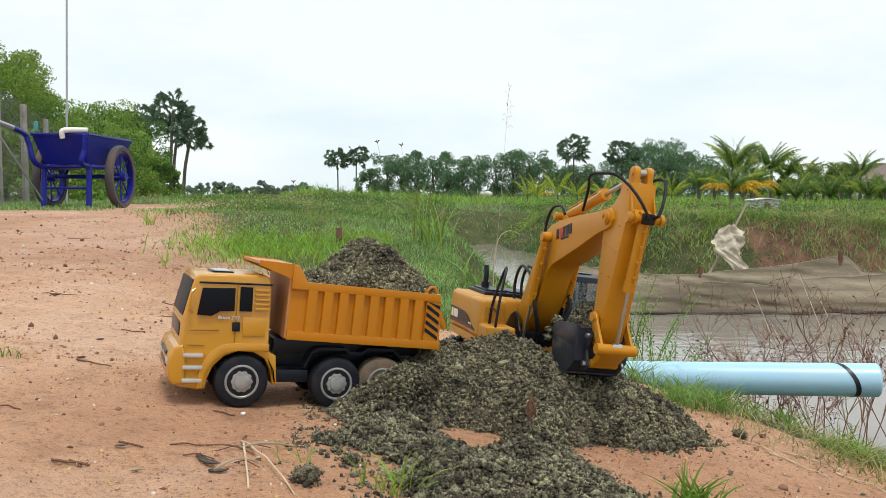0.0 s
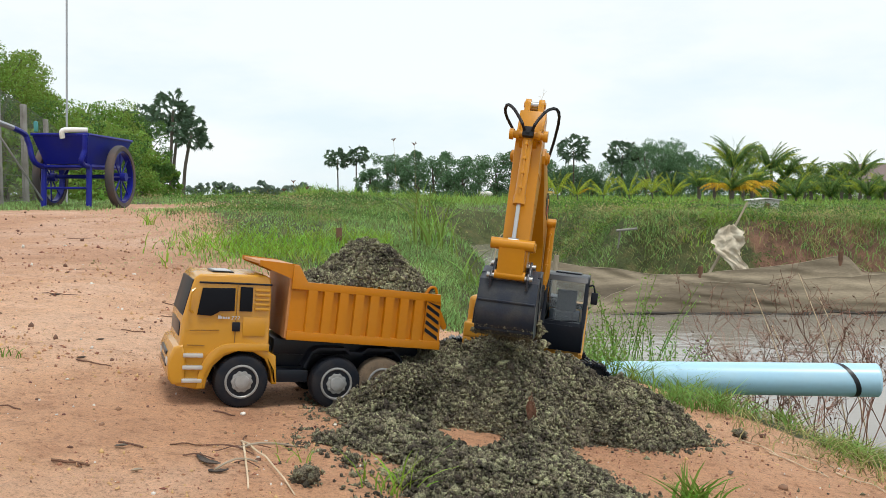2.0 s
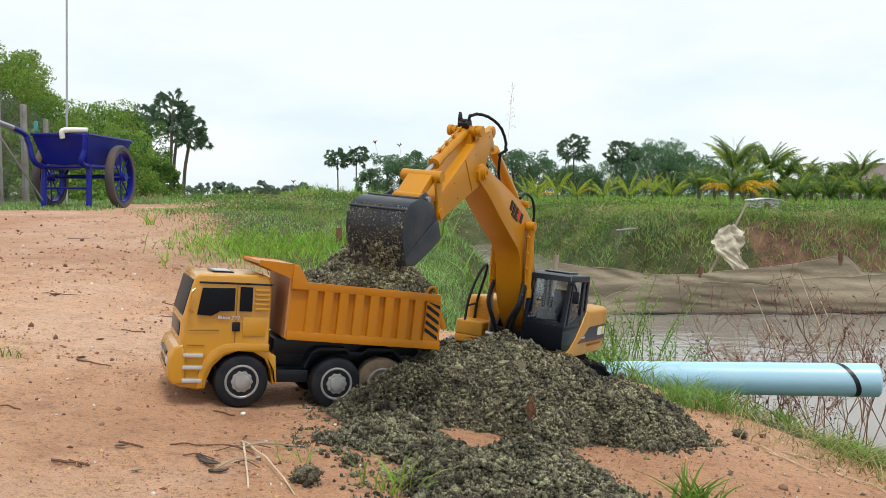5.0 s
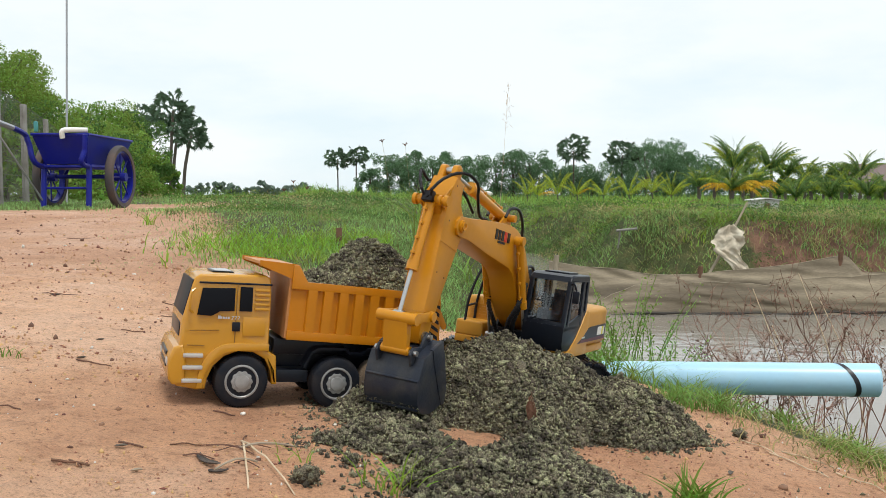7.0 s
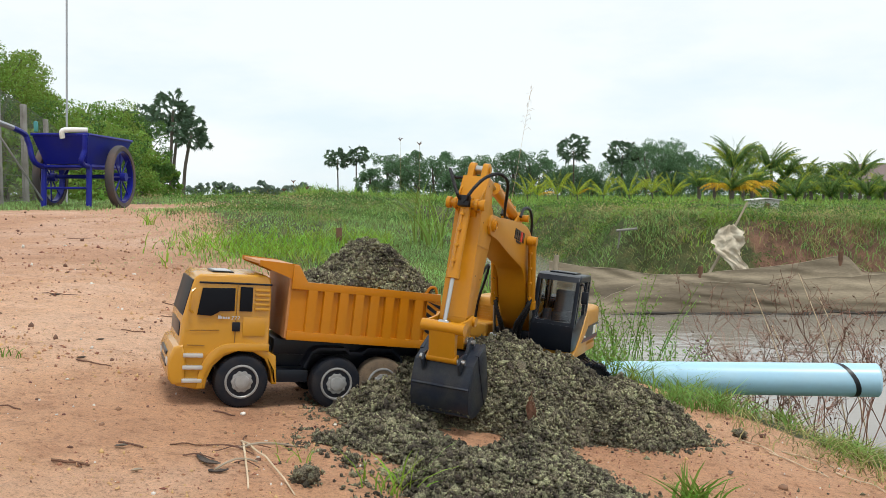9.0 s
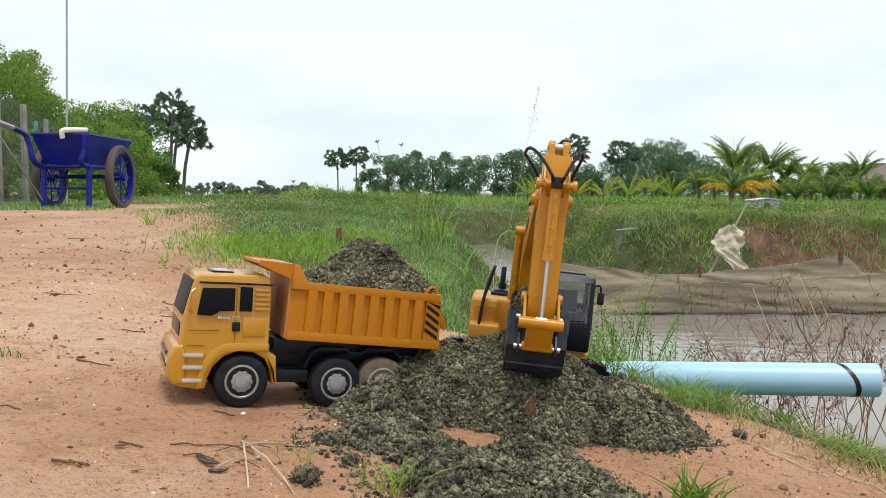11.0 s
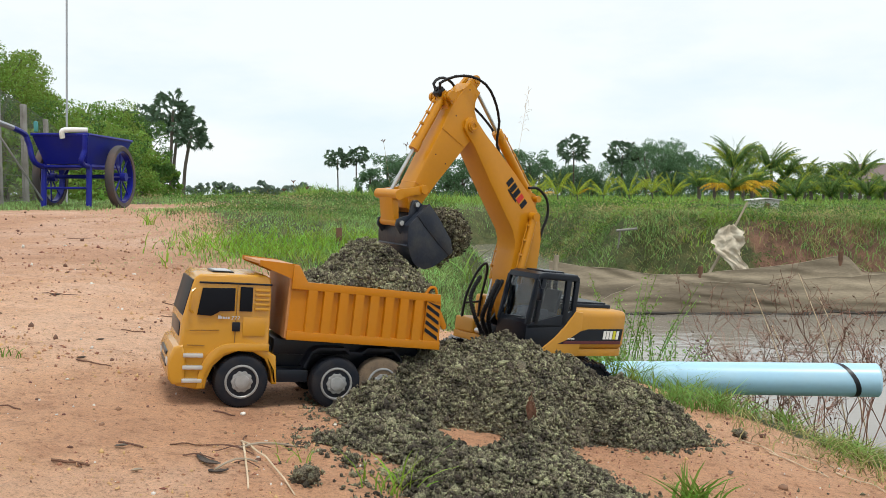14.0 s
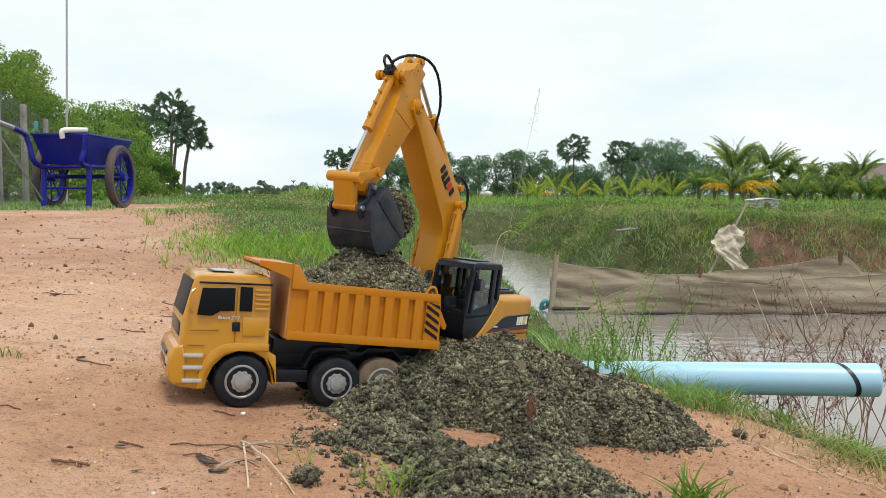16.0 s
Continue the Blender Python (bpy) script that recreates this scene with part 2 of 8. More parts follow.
def ground_material():
    """Red sandy soil with stains and grit; turf where the mesh says that grass grows."""
    m = bpy.data.materials.new("red_sandy_soil")
    m.use_nodes = True
    n, l = m.node_tree.nodes, m.node_tree.links
    b = n["Principled BSDF"]
    b.inputs["Roughness"].default_value = 0.92
    co = n.new("ShaderNodeTexCoord")

    def noise_at(scale, detail=6.0, rough=0.6):
        t = n.new("ShaderNodeTexNoise")
        t.inputs["Scale"].default_value, t.inputs["Detail"].default_value, t.inputs["Roughness"].default_value = scale, detail, rough
        l.new(co.outputs["Object"], t.inputs["Vector"])
        return t

    def ramp_of(src, stops):
        r = n.new("ShaderNodeValToRGB")
        while len(r.color_ramp.elements) < len(stops):
            r.color_ramp.elements.new(0.5)
        for e, (p, c) in zip(r.color_ramp.elements, stops):
            e.position, e.color = p, (*c, 1)
        l.new(src, r.inputs[0])
        return r.outputs[0]

    def mixed(kind, fac, a, c):
        x = n.new("ShaderNodeMix")
        x.data_type, x.blend_type = "RGBA", kind
        if isinstance(fac, float):
            x.inputs[0].default_value = fac
        else:
            l.new(fac, x.inputs[0])
        l.new(a, x.inputs[6])
        l.new(c, x.inputs[7])
        return x.outputs[2]

    broad = ramp_of(noise_at(1.7, 5).outputs["Fac"], [(0.30, (0.530, 0.290, 0.168)), (0.50, (0.670, 0.400, 0.248)), (0.70, (0.77, 0.525, 0.380))])
    mid = ramp_of(noise_at(9.0, 8, 0.7).outputs["Fac"], [(0.28, (0.66, 0.58, 0.54)), (0.46, (1.0, 1.0, 1.0)), (0.72, (1.12, 1.11, 1.08))])
    pits = ramp_of(noise_at(46.0, 7, 0.72).outputs["Fac"], [(0.30, (0.50, 0.42, 0.37)), (0.43, (0.95, 0.94, 0.93)), (0.60, (1.05, 1.04, 1.03)), (0.74, (1.20, 1.18, 1.15))])
    grit = ramp_of(noise_at(150.0, 4, 0.7).outputs["Fac"], [(0.30, (0.45, 0.38, 0.34)), (0.44, (1, 1, 1)), (0.66, (1.08, 1.06, 1.04)), (0.76, (1.25, 1.22, 1.2))])
    soil = mixed("MULTIPLY", 0.8, broad, mid)
    soil = mixed("MULTIPLY", 0.85, soil, pits)
    soil = mixed("MULTIPLY", 0.92, soil, grit)
    sand = ramp_of(noise_at(430.0, 3, 0.7).outputs["Fac"], [(0.30, (0.50, 0.44, 0.40)), (0.45, (0.96, 0.95, 0.94)), (0.62, (1.05, 1.04, 1.02)), (0.72, (1.45, 1.42, 1.38))])
    soil = mixed("MULTIPLY", 0.85, soil, sand)
    # turf colour kept dark, with the shade between the blades put into it
    turf = ramp_of(noise_at(6.0, 9, 0.8).outputs["Fac"], [(0.34, (0.022, 0.028, 0.009)), (0.5, (0.065, 0.080, 0.022)), (0.7, (0.16, 0.135, 0.060))])
    at = n.new("ShaderNodeAttribute")
    at.attribute_name = "turf"
    edge = n.new("ShaderNodeMath")
    edge.operation = "ADD"
    en = n.new("ShaderNodeMapRange")
    en.inputs[3].default_value, en.inputs[4].default_value = -0.45, 0.45
    l.new(noise_at(5.0, 8, 0.8).outputs["Fac"], en.inputs[0])
    l.new(at.outputs["Fac"], edge.inputs[0])
    l.new(en.outputs[0], edge.inputs[1])
    st = n.new("ShaderNodeMapRange")
    st.interpolation_type = "SMOOTHSTEP"
    st.inputs[1].default_value, st.inputs[2].default_value = 0.4, 0.62
    l.new(edge.outputs[0], st.inputs[0])
    damp = n.new("ShaderNodeAttribute")
    damp.attribute_name = "damp"
    tone = n.new("ShaderNodeRGB")
    tone.outputs[0].default_value = (0.82, 0.71, 0.63, 1)
    soil = mixed("MULTIPLY", damp.outputs["Fac"], soil, tone.outputs[0])
    # soil made darker and slightly bluer farther along y
    far_at = n.new("ShaderNodeAttribute")
    far_at.attribute_name = "far_soil"
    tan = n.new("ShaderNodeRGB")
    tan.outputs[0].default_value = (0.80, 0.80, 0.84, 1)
    soil = mixed("MULTIPLY", far_at.outputs["Fac"], soil, tan.outputs[0])
    # brown bank soil, its tone darkened for the shade on the bank face
    shaded_clay = ramp_of(noise_at(7.0, 6, 0.7).outputs["Fac"], [(0.35, (0.080, 0.042, 0.028)), (0.6, (0.215, 0.115, 0.072))])
    wet = n.new("ShaderNodeAttribute")
    wet.attribute_name = "shaded_clay"
    soil = mixed("MIX", wet.outputs["Fac"], soil, shaded_clay)
    l.new(mixed("MIX", st.outputs[0], soil, turf), b.inputs["Base Color"])
    h1, h2, h0 = noise_at(22.0, 9, 0.68), noise_at(210.0, 5, 0.75), noise_at(4.5, 6, 0.6)
    hm = n.new("ShaderNodeMath")
    hm.operation = "MULTIPLY_ADD"
    hm.inputs[1].default_value = 0.42
    l.new(h2.outputs["Fac"], hm.inputs[0])
    l.new(h1.outputs["Fac"], hm.inputs[2])
    bp = n.new("ShaderNodeBump")
    bp.inputs["Strength"].default_value, bp.inputs["Distance"].default_value = 0.85, 0.020
    hb = n.new("ShaderNodeMath")
    hb.operation = "MULTIPLY_ADD"
    hb.inputs[1].default_value = 2.2
    l.new(h0.outputs["Fac"], hb.inputs[0])
    l.new(hm.outputs[0], hb.inputs[2])
    l.new(hb.outputs[0], bp.inputs["Height"])
    l.new(bp.outputs[0], b.inputs["Normal"])
    return m


M_NET, M_WATER, M_GROUND = net_material(), water_material(), ground_material()


# ---- mesh helpers ----
def part(name, bm, mat, parent=None, label="", m=None, smooth=True):
    """Links a bmesh as one mesh object, under a thing or a part if one is given."""
    me = bpy.data.meshes.new(name)
    bm.normal_update()
    bm.to_mesh(me)
    bm.free()
    me.materials.append(mat)
    ob = new(name, me)
    if smooth:
        me.polygons.foreach_set("use_smooth", [True] * len(me.polygons))
        me.set_sharp_from_angle(angle=radians(38))
    if parent is not None:
        ob.parent = parent
    if m is not None:
        ob.matrix_basis = m
    return tagged(ob, label)


def sheet_mesh(name, verts, faces, mat, parent=None, label="", smooth=False):
    """A mesh from arrays: verts n x 3, faces m x k (all of k corners)."""
    verts, faces = np.asarray(verts, dtype=np.float32), np.asarray(faces, dtype=np.int32)
    me = bpy.data.meshes.new(name)
    k = faces.shape[1]
    me.vertices.add(len(verts))
    me.vertices.foreach_set("co", verts.ravel())
    me.loops.add(faces.size)
    me.loops.foreach_set("vertex_index", faces.ravel())
    me.polygons.add(len(faces))
    me.polygons.foreach_set("loop_start", np.arange(len(faces), dtype=np.int32) * k)
    me.update(calc_edges=True)
    me.materials.append(mat)
    if smooth:
        me.polygons.foreach_set("use_smooth", [True] * len(faces))
    ob = new(name, me)
    if parent is not None:
        ob.parent = parent
    return tagged(ob, label)


def box(bm, x0, x1, y0, y1, z0, z1, bevel=0.0, seg=2):
    r = bmesh.ops.create_cube(bm, size=1.0, matrix=Matrix.LocRotScale(((x0 + x1) / 2, (y0 + y1) / 2, (z0 + z1) / 2), None, (x1 - x0, y1 - y0, z1 - z0)))
    if bevel:
        edges = {e for v in r["verts"] for e in v.link_edges}
        bmesh.ops.bevel(bm, geom=list(edges), offset=bevel, segments=seg, affect="EDGES", profile=0.6)
    return bm


def prism(bm, outline, y0, y1, bevel=0.0, seg=2, axis="y"):
    """Extrudes an outline of (x, z) from y0 to y1; with axis z, an outline of (x, y) from z0 to z1."""
    put = (lambda a, b, c: (a, c, b)) if axis == "y" else (lambda a, b, c: (a, b, c))
    lo = [bm.verts.new(put(a, b, y0)) for a, b in outline]
    hi = [bm.verts.new(put(a, b, y1)) for a, b in outline]
    n = len(outline)
    fs = [bm.faces.new(lo), bm.faces.new(hi[::-1])]
    for i in range(n):
        fs.append(bm.faces.new((lo[i], hi[i], hi[(i + 1) % n], lo[(i + 1) % n])))
    bmesh.ops.recalc_face_normals(bm, faces=fs)
    if bevel:
        caps = list(fs[0].edges) + list(fs[1].edges)
        bmesh.ops.bevel(bm, geom=caps, offset=bevel, segments=seg, affect="EDGES", profile=0.6)
    return bm


def rod(bm, p, q, r, r2=None, n=14):
    p, q = Vector(p), Vector(q)
    d = q - p
    m = Matrix.Translation((p + q) / 2) @ d.to_track_quat("Z", "Y").to_matrix().to_4x4()
    bmesh.ops.create_cone(bm, cap_ends=True, segments=n, radius1=r, radius2=r if r2 is None else r2, depth=d.length, matrix=m)
    return bm


def tube(bm, pts, r, n=8, taper=None):
    """A bent tube through the points."""
    pts = [Vector(p) for p in pts]
    rings = []
    side = None
    for i, p in enumerate(pts):
        d = (pts[min(i + 1, len(pts) - 1)] - pts[max(i - 1, 0)]).normalized()
        if side is None:
            side = d.orthogonal().normalized()
        side = (side - d * side.dot(d)).normalized()
        up = d.cross(side)
        rr = r if taper is None else r + (taper - r) * i / (len(pts) - 1)
        rings.append([bm.verts.new(p + side * (rr * math.cos(2 * math.pi * k / n)) + up * (rr * math.sin(2 * math.pi * k / n))) for k in range(n)])
    for a, b in zip(rings, rings[1:]):
        for k in range(n):
            bm.faces.new((a[k], a[(k + 1) % n], b[(k + 1) % n], b[k]))
    bm.faces.new(rings[0][::-1])
    bm.faces.new(rings[-1])
    return bm


def curve_points(ctrl, n=20):
    """Points of a smooth curve through the control points."""
    c = [Vector(p) for p in ctrl]
    c = [c[0] * 2 - c[1]] + c + [c[-1] * 2 - c[-2]]
    out = []
    m = len(c) - 3
    for i in range(n + 1):
        u = i / n * m
        k = min(int(u), m - 1)
        t = u - k
        a, b, d, e = c[k:k + 4]
        out.append(0.5 * ((2 * b) + (d - a) * t + (2 * a - 5 * b + 4 * d - e) * t * t + (3 * b - a - 3 * d + e) * t ** 3))
    return out


def lathe(bm, profile, n=32, axis="y"):
    """Spins a profile of (radius, along) round the y axis."""
    rings = []
    for r, a in profile:
        rings.append([bm.verts.new((r * math.cos(2 * math.pi * k / n), a, r * math.sin(2 * math.pi * k / n))) for k in range(n)])
    fs = []
    for a, b in zip(rings, rings[1:]):
        for k in range(n):
            fs.append(bm.faces.new((a[k], a[(k + 1) % n], b[(k + 1) % n], b[k])))
    fs.append(bm.faces.new(rings[0]))
    fs.append(bm.faces.new(rings[-1]))
    bmesh.ops.recalc_face_normals(bm, faces=fs)
    return bm


def thing(name, label, category, m=None, group="", kind=""):
    ob = new(name)
    ob.empty_display_size = 0.05
    if m is not None:
        ob.matrix_basis = m
    return tagged(ob, label, category, group, kind)


def B():
    return bmesh.new()


# ---- ground ----
WATER_Z = -0.40
POND = [(3.6, -0.6), (2.2, 1.35), (1.33, 2.5), (0.83, 4.3), (0.46, 7.3), (-0.05, 12.2), (0.75, 13.3), (1.25, 9.6), (1.45, 8.15), (2.4, 7.35), (3.77, 7.0), (9.0, 6.5), (16.0, 4.0), (12.0, -2.0)]


def step(a, b, v):
    t = np.clip((v - a) / (b - a), 0, 1)
    return t * t * (3 - 2 * t)


def pond_distance(x, y):
    """Signed distance to the pond's shore, positive on land."""
    best = np.full(np.shape(x), 1e9)
    inside = np.zeros(np.shape(x), bool)
    for (ax, ay), (bx, by) in zip(POND, POND[1:] + POND[:1]):
        t = np.clip(((x - ax) * (bx - ax) + (y - ay) * (by - ay)) / ((bx - ax) ** 2 + (by - ay) ** 2), 0, 1)
        best = np.minimum(best, np.hypot(x - ax - t * (bx - ax), y - ay - t * (by - ay)))
        cross = (ay > y) != (by > y)
        inside ^= cross & (x < (bx - ax) * (y - ay) / (by - ay + 1e-12) + ax)
    return np.where(inside, -best, best)


def ripple(x, y, s, seed):
    """A cheap smooth unevenness between -1 and 1."""
    r = np.random.RandomState(seed)
    out = 0
    for k in range(7):
        a, p = r.uniform(0, 6.28), r.uniform(0, 6.28)
        f = s * r.uniform(0.6, 2.2)
        out = out + np.sin((x * math.cos(a) + y * math.sin(a)) * f + p)
    return out / 4.0


def lip_of(x, y):
    """How far a place lies beyond the brow of the near shore."""
    return np.maximum((x - 0.42) * 0.579 + (y - 1.62) * 0.816, (x - 0.42) * 0.934 + (y - 1.62) * 0.358) - 0.035


def land(x, y):
    """Height of the ground."""
    x, y = np.asarray(x, float), np.asarray(y, float)
    xs = np.where(x < -1.0, -1.0 + (x + 1.0) * 0.35, np.where(x > 1.2, 1.2 + (x - 1.2) * 0.2, x))
    yc = np.clip(y, -2, 2.6)
    near = 0.02 - 0.114 * (xs - 0.16) - 0.034 * (yc - 1.62)
    far = 0.11 + 0.165 * step(1.2, -1.6, x) + 0.03 * ripple(x, y, 0.5, 3)
    u = x / np.maximum(y, 1.0)
    far = far - 0.75 * step(-0.22, -0.04, u) * step(15, 70, y) + 0.02 * step(15, 200, y)
    z = near + (far - near) * step(1.9, 6.0, y)
    z = z + 0.012 * ripple(x, y, 2.2, 5) * step(1.6, 3.5, np.hypot(x * 0.7, y)) + 0.0040 * ripple(x, y, 14.0, 7) + 0.0022 * ripple(x, y, 50.0, 9) + 0.0014 * ripple(x, y, 130.0, 10) * step(3.0, 1.8, np.abs(y - 1.0))
    z = z + (0.035 * ripple(x, y, 1.5, 16) + 0.022 * ripple(x, y, 4.0, 17)) * step(3.0, 6.0, y) * step(-0.36, -0.28, x / np.maximum(y, 1.0))
    lip_d = lip_of(x, y)
    z = z - 0.26 * step(-0.03, 0.75, lip_d) * step(-0.02, 0.35, x) * step(7.0, 3.0, y)
    d = pond_distance(x, y)
    farside = step(0.2, 1.6, y - 6.2 + 0.55 * (x - 3.0))
    wide = 0.85 - 0.10 * farside
    lip = d + 0.12 * ripple(x, y, 3.0, 11) + 0.05 * ripple(x, y, 9.0, 12)
    z = np.where(d < wide + 0.4, WATER_Z - 0.04 + (z - WATER_Z + 0.04) * step(-0.05, wide, lip), z)
    z = np.where(d < 0, np.minimum(z, WATER_Z - 0.04 + 0.5 * np.maximum(d, -0.7)), z)
    return z


def H(x, y):
    return float(land(np.array([x]), np.array([y]))[0])


def turf_at(x, y):
    """How far grass covers the ground: 0 bare soil, 1 turf."""
    x, y = np.asarray(x, float), np.asarray(y, float)
    u = x / np.maximum(y, 0.3) + 0.012 * ripple(x, y, 2.5, 14)
    grown = step(-0.36, -0.16, u + 0.05 * ripple(x, y, 1.6, 15)) * step(2.5, 3.4, y + 0.3 * ripple(x, y, 3.0, 18))
    water_side = step(-0.16, -0.06, u) * step(1.95, 2.5, y)
    left = step(5.2, 6.4, y) * step(-0.375, -0.425, u) * 0.85
    behind = step(8.0, 11.0, y)
    shore = step(-0.06, 0.06, lip_of(x, y)) * step(0.15, 0.4, x)
    bare = step(-0.1, 0.5, ripple(x, y, 1.1, 19)) * step(1.1, 0.5, pond_distance(x, y)) * step(5.5, 6.5, y) * step(2.2, 3.2, x)
    return np.clip(np.maximum.reduce([grown, water_side, left, behind, shore]) - bare, 0, 1)


def graded(lo, hi, stepsize, far_lo, far_hi, k=1.22):
    mid = list(np.arange(lo, hi, stepsize))
    a, v, s = [], lo, stepsize
    while v > far_lo:
        s *= k
        v -= s
        a.append(v)
    b, v, s = [], hi, stepsize
    while v < far_hi:
        b.append(v)
        s *= k if s < 1e9 else 1
        v += s
    return np.array(a[::-1] + mid + b + [far_hi])


def build_ground():
    gx = graded(-0.9, 1.0, 0.0125, -2600, 2600, 1.07)
    gy = graded(0.72, 2.0, 0.0125, -200, 4200, 1.05)
    X, Y = np.meshgrid(gx, gy)
    Z = land(X, Y)
    nx, ny = len(gx), len(gy)
    verts = np.stack([X.ravel(), Y.ravel(), Z.ravel()], 1)
    i = np.arange(nx * ny).reshape(ny, nx)
    faces = np.stack([i[:-1, :-1].ravel(), i[:-1, 1:].ravel(), i[1:, 1:].ravel(), i[1:, :-1].ravel()], 1)
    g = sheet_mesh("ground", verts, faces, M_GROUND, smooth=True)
    at = g.data.attributes.new("turf", "FLOAT", "POINT")
    at.data.foreach_set("value", turf_at(X.ravel(), Y.ravel()).astype(np.float32))
    at = g.data.attributes.new("shaded_clay", "FLOAT", "POINT")
    at.data.foreach_set("value", (step(1.3, 0.7, pond_distance(X.ravel(), Y.ravel())) * step(0.1, 0.8, X.ravel())).astype(np.float32))
    at = g.data.attributes.new("far_soil", "FLOAT", "POINT")
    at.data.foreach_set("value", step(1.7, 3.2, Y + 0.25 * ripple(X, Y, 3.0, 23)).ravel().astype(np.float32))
    at = g.data.attributes.new("damp", "FLOAT", "POINT")
    wet = np.exp(-((X - 0.02) / 0.46) ** 2 - ((Y - 0.98) / 0.30) ** 2) * (0.75 + 0.25 * ripple(X, Y, 9.0, 20))
    at.data.foreach_set("value", np.clip(wet, 0, 1).ravel().astype(np.float32))
    return tagged(g, "bare reddish sandy soil running into grassy banks", "ground", kind="structure")


ground = build_ground()

bm = B()
prism(bm, [(x, y) for x, y in [(-0.6, 0.2), (4.0, -4.0), (20, -4), (20, 9), (4, 9), (0.8, 15), (-0.6, 15)]], WATER_Z - 0.02, WATER_Z, axis="z")
pond = tagged(part("water", bm, M_WATER, smooth=False), "still brown muddy pond water", "water", kind="structure")


# ---- heaps of wet sandy soil ----
_ico = {}


def ico(sub):
    if sub == 0 and 0 not in _ico:
        _ico[0] = (np.array([(1, 0, 0), (-1, 0, 0), (0, 1, 0), (0, -1, 0), (0, 0, 1), (0, 0, -1)], float), np.array([(0, 2, 4), (2, 1, 4), (1, 3, 4), (3, 0, 4), (2, 0, 5), (1, 2, 5), (3, 1, 5), (0, 3, 5)]))
    if sub not in _ico:
        b = B()
        bmesh.ops.create_icosphere(b, subdivisions=sub, radius=1.0)
        b.verts.ensure_lookup_table()
        _ico[sub] = (np.array([v.co[:] for v in b.verts]), np.array([[v.index for v in f.verts] for f in b.faces]))
        b.free()
    return _ico[sub]


def lumps(centres, radii, rng, sub=1, rough=0.5):
    """Many small uneven clods, as arrays of verts and faces."""
    v, f = ico(sub)
    n = len(centres)
    jit = 1 + rough * rng.uniform(-1, 1, (n, len(v), 1))
    if sub == 0:
        jit = 1 + 0.62 * rng.uniform(-1, 1, (n, len(v), 1))
    stretch = rng.uniform(0.45, 1.5, (n, 1, 3))
    verts = (centres[:, None, :] + v[None] * jit * stretch * radii[:, None, None]).reshape(-1, 3)
    faces = (f[None] + (np.arange(n) * len(v))[:, None, None]).reshape(-1, 3)
    return verts, faces


def merged(blocks):
    vs, fs, k = [], [], 0
    for v, f in blocks:
        vs.append(v)
        fs.append(f + k)
        k += len(v)
    return np.concatenate(vs), np.concatenate(fs)


#          x      y     height radius power
HEAPS = [(0.10, 1.275, 0.122, 0.25, 1.15), (0.02, 1.28, 0.099, 0.20, 1.2), (0.178, 1.265, 0.100, 0.20, 1.2), (0.262, 1.25, 0.082, 0.135, 1.25), (0.318, 1.235, 0.045, 0.085, 1.3),
         (-0.03, 1.25, 0.066, 0.16, 1.3), (-0.075, 1.155, 0.030, 0.095, 1.3), (0.02, 1.19, 0.048, 0.19, 1.3), (0.135, 1.15, 0.050, 0.12, 1.3), (-0.02, 1.03, 0.022, 0.13, 1.5), (0.05, 0.90, 0.030, 0.13, 1.5),
         (0.12, 0.86, 0.032, 0.12, 1.5), (0.10, 0.99, 0.030, 0.10, 1.5)]


def heap_height(x, y):
    h = np.full(np.shape(x), -0.02)
    for cx, cy, hh, r, pw in HEAPS:
        d = np.hypot(x - cx, y - cy) / r
        h = np.maximum(h, hh * (1 - np.clip(d, 0, 1.6) ** pw) * 1.0)
    h = h - 0.004 + 0.0060 * ripple(x, y, 26.0, 21) + 0.0055 * (0.4 - np.abs(ripple(x, y, 60.0, 24))) + 0.0045 * (0.4 - np.abs(ripple(x, y, 120.0, 22)))
    h = h - 0.05 * step(1.31, 1.40, y)
    h = h - 0.10 * np.exp(-(((x - 0.046) / 0.042) ** 2 + ((y - 1.10) / 0.045) ** 2)) - 0.06 * np.exp(-(((x - 0.205) / 0.040) ** 2 + ((y - 1.09) / 0.060) ** 2))
    return h


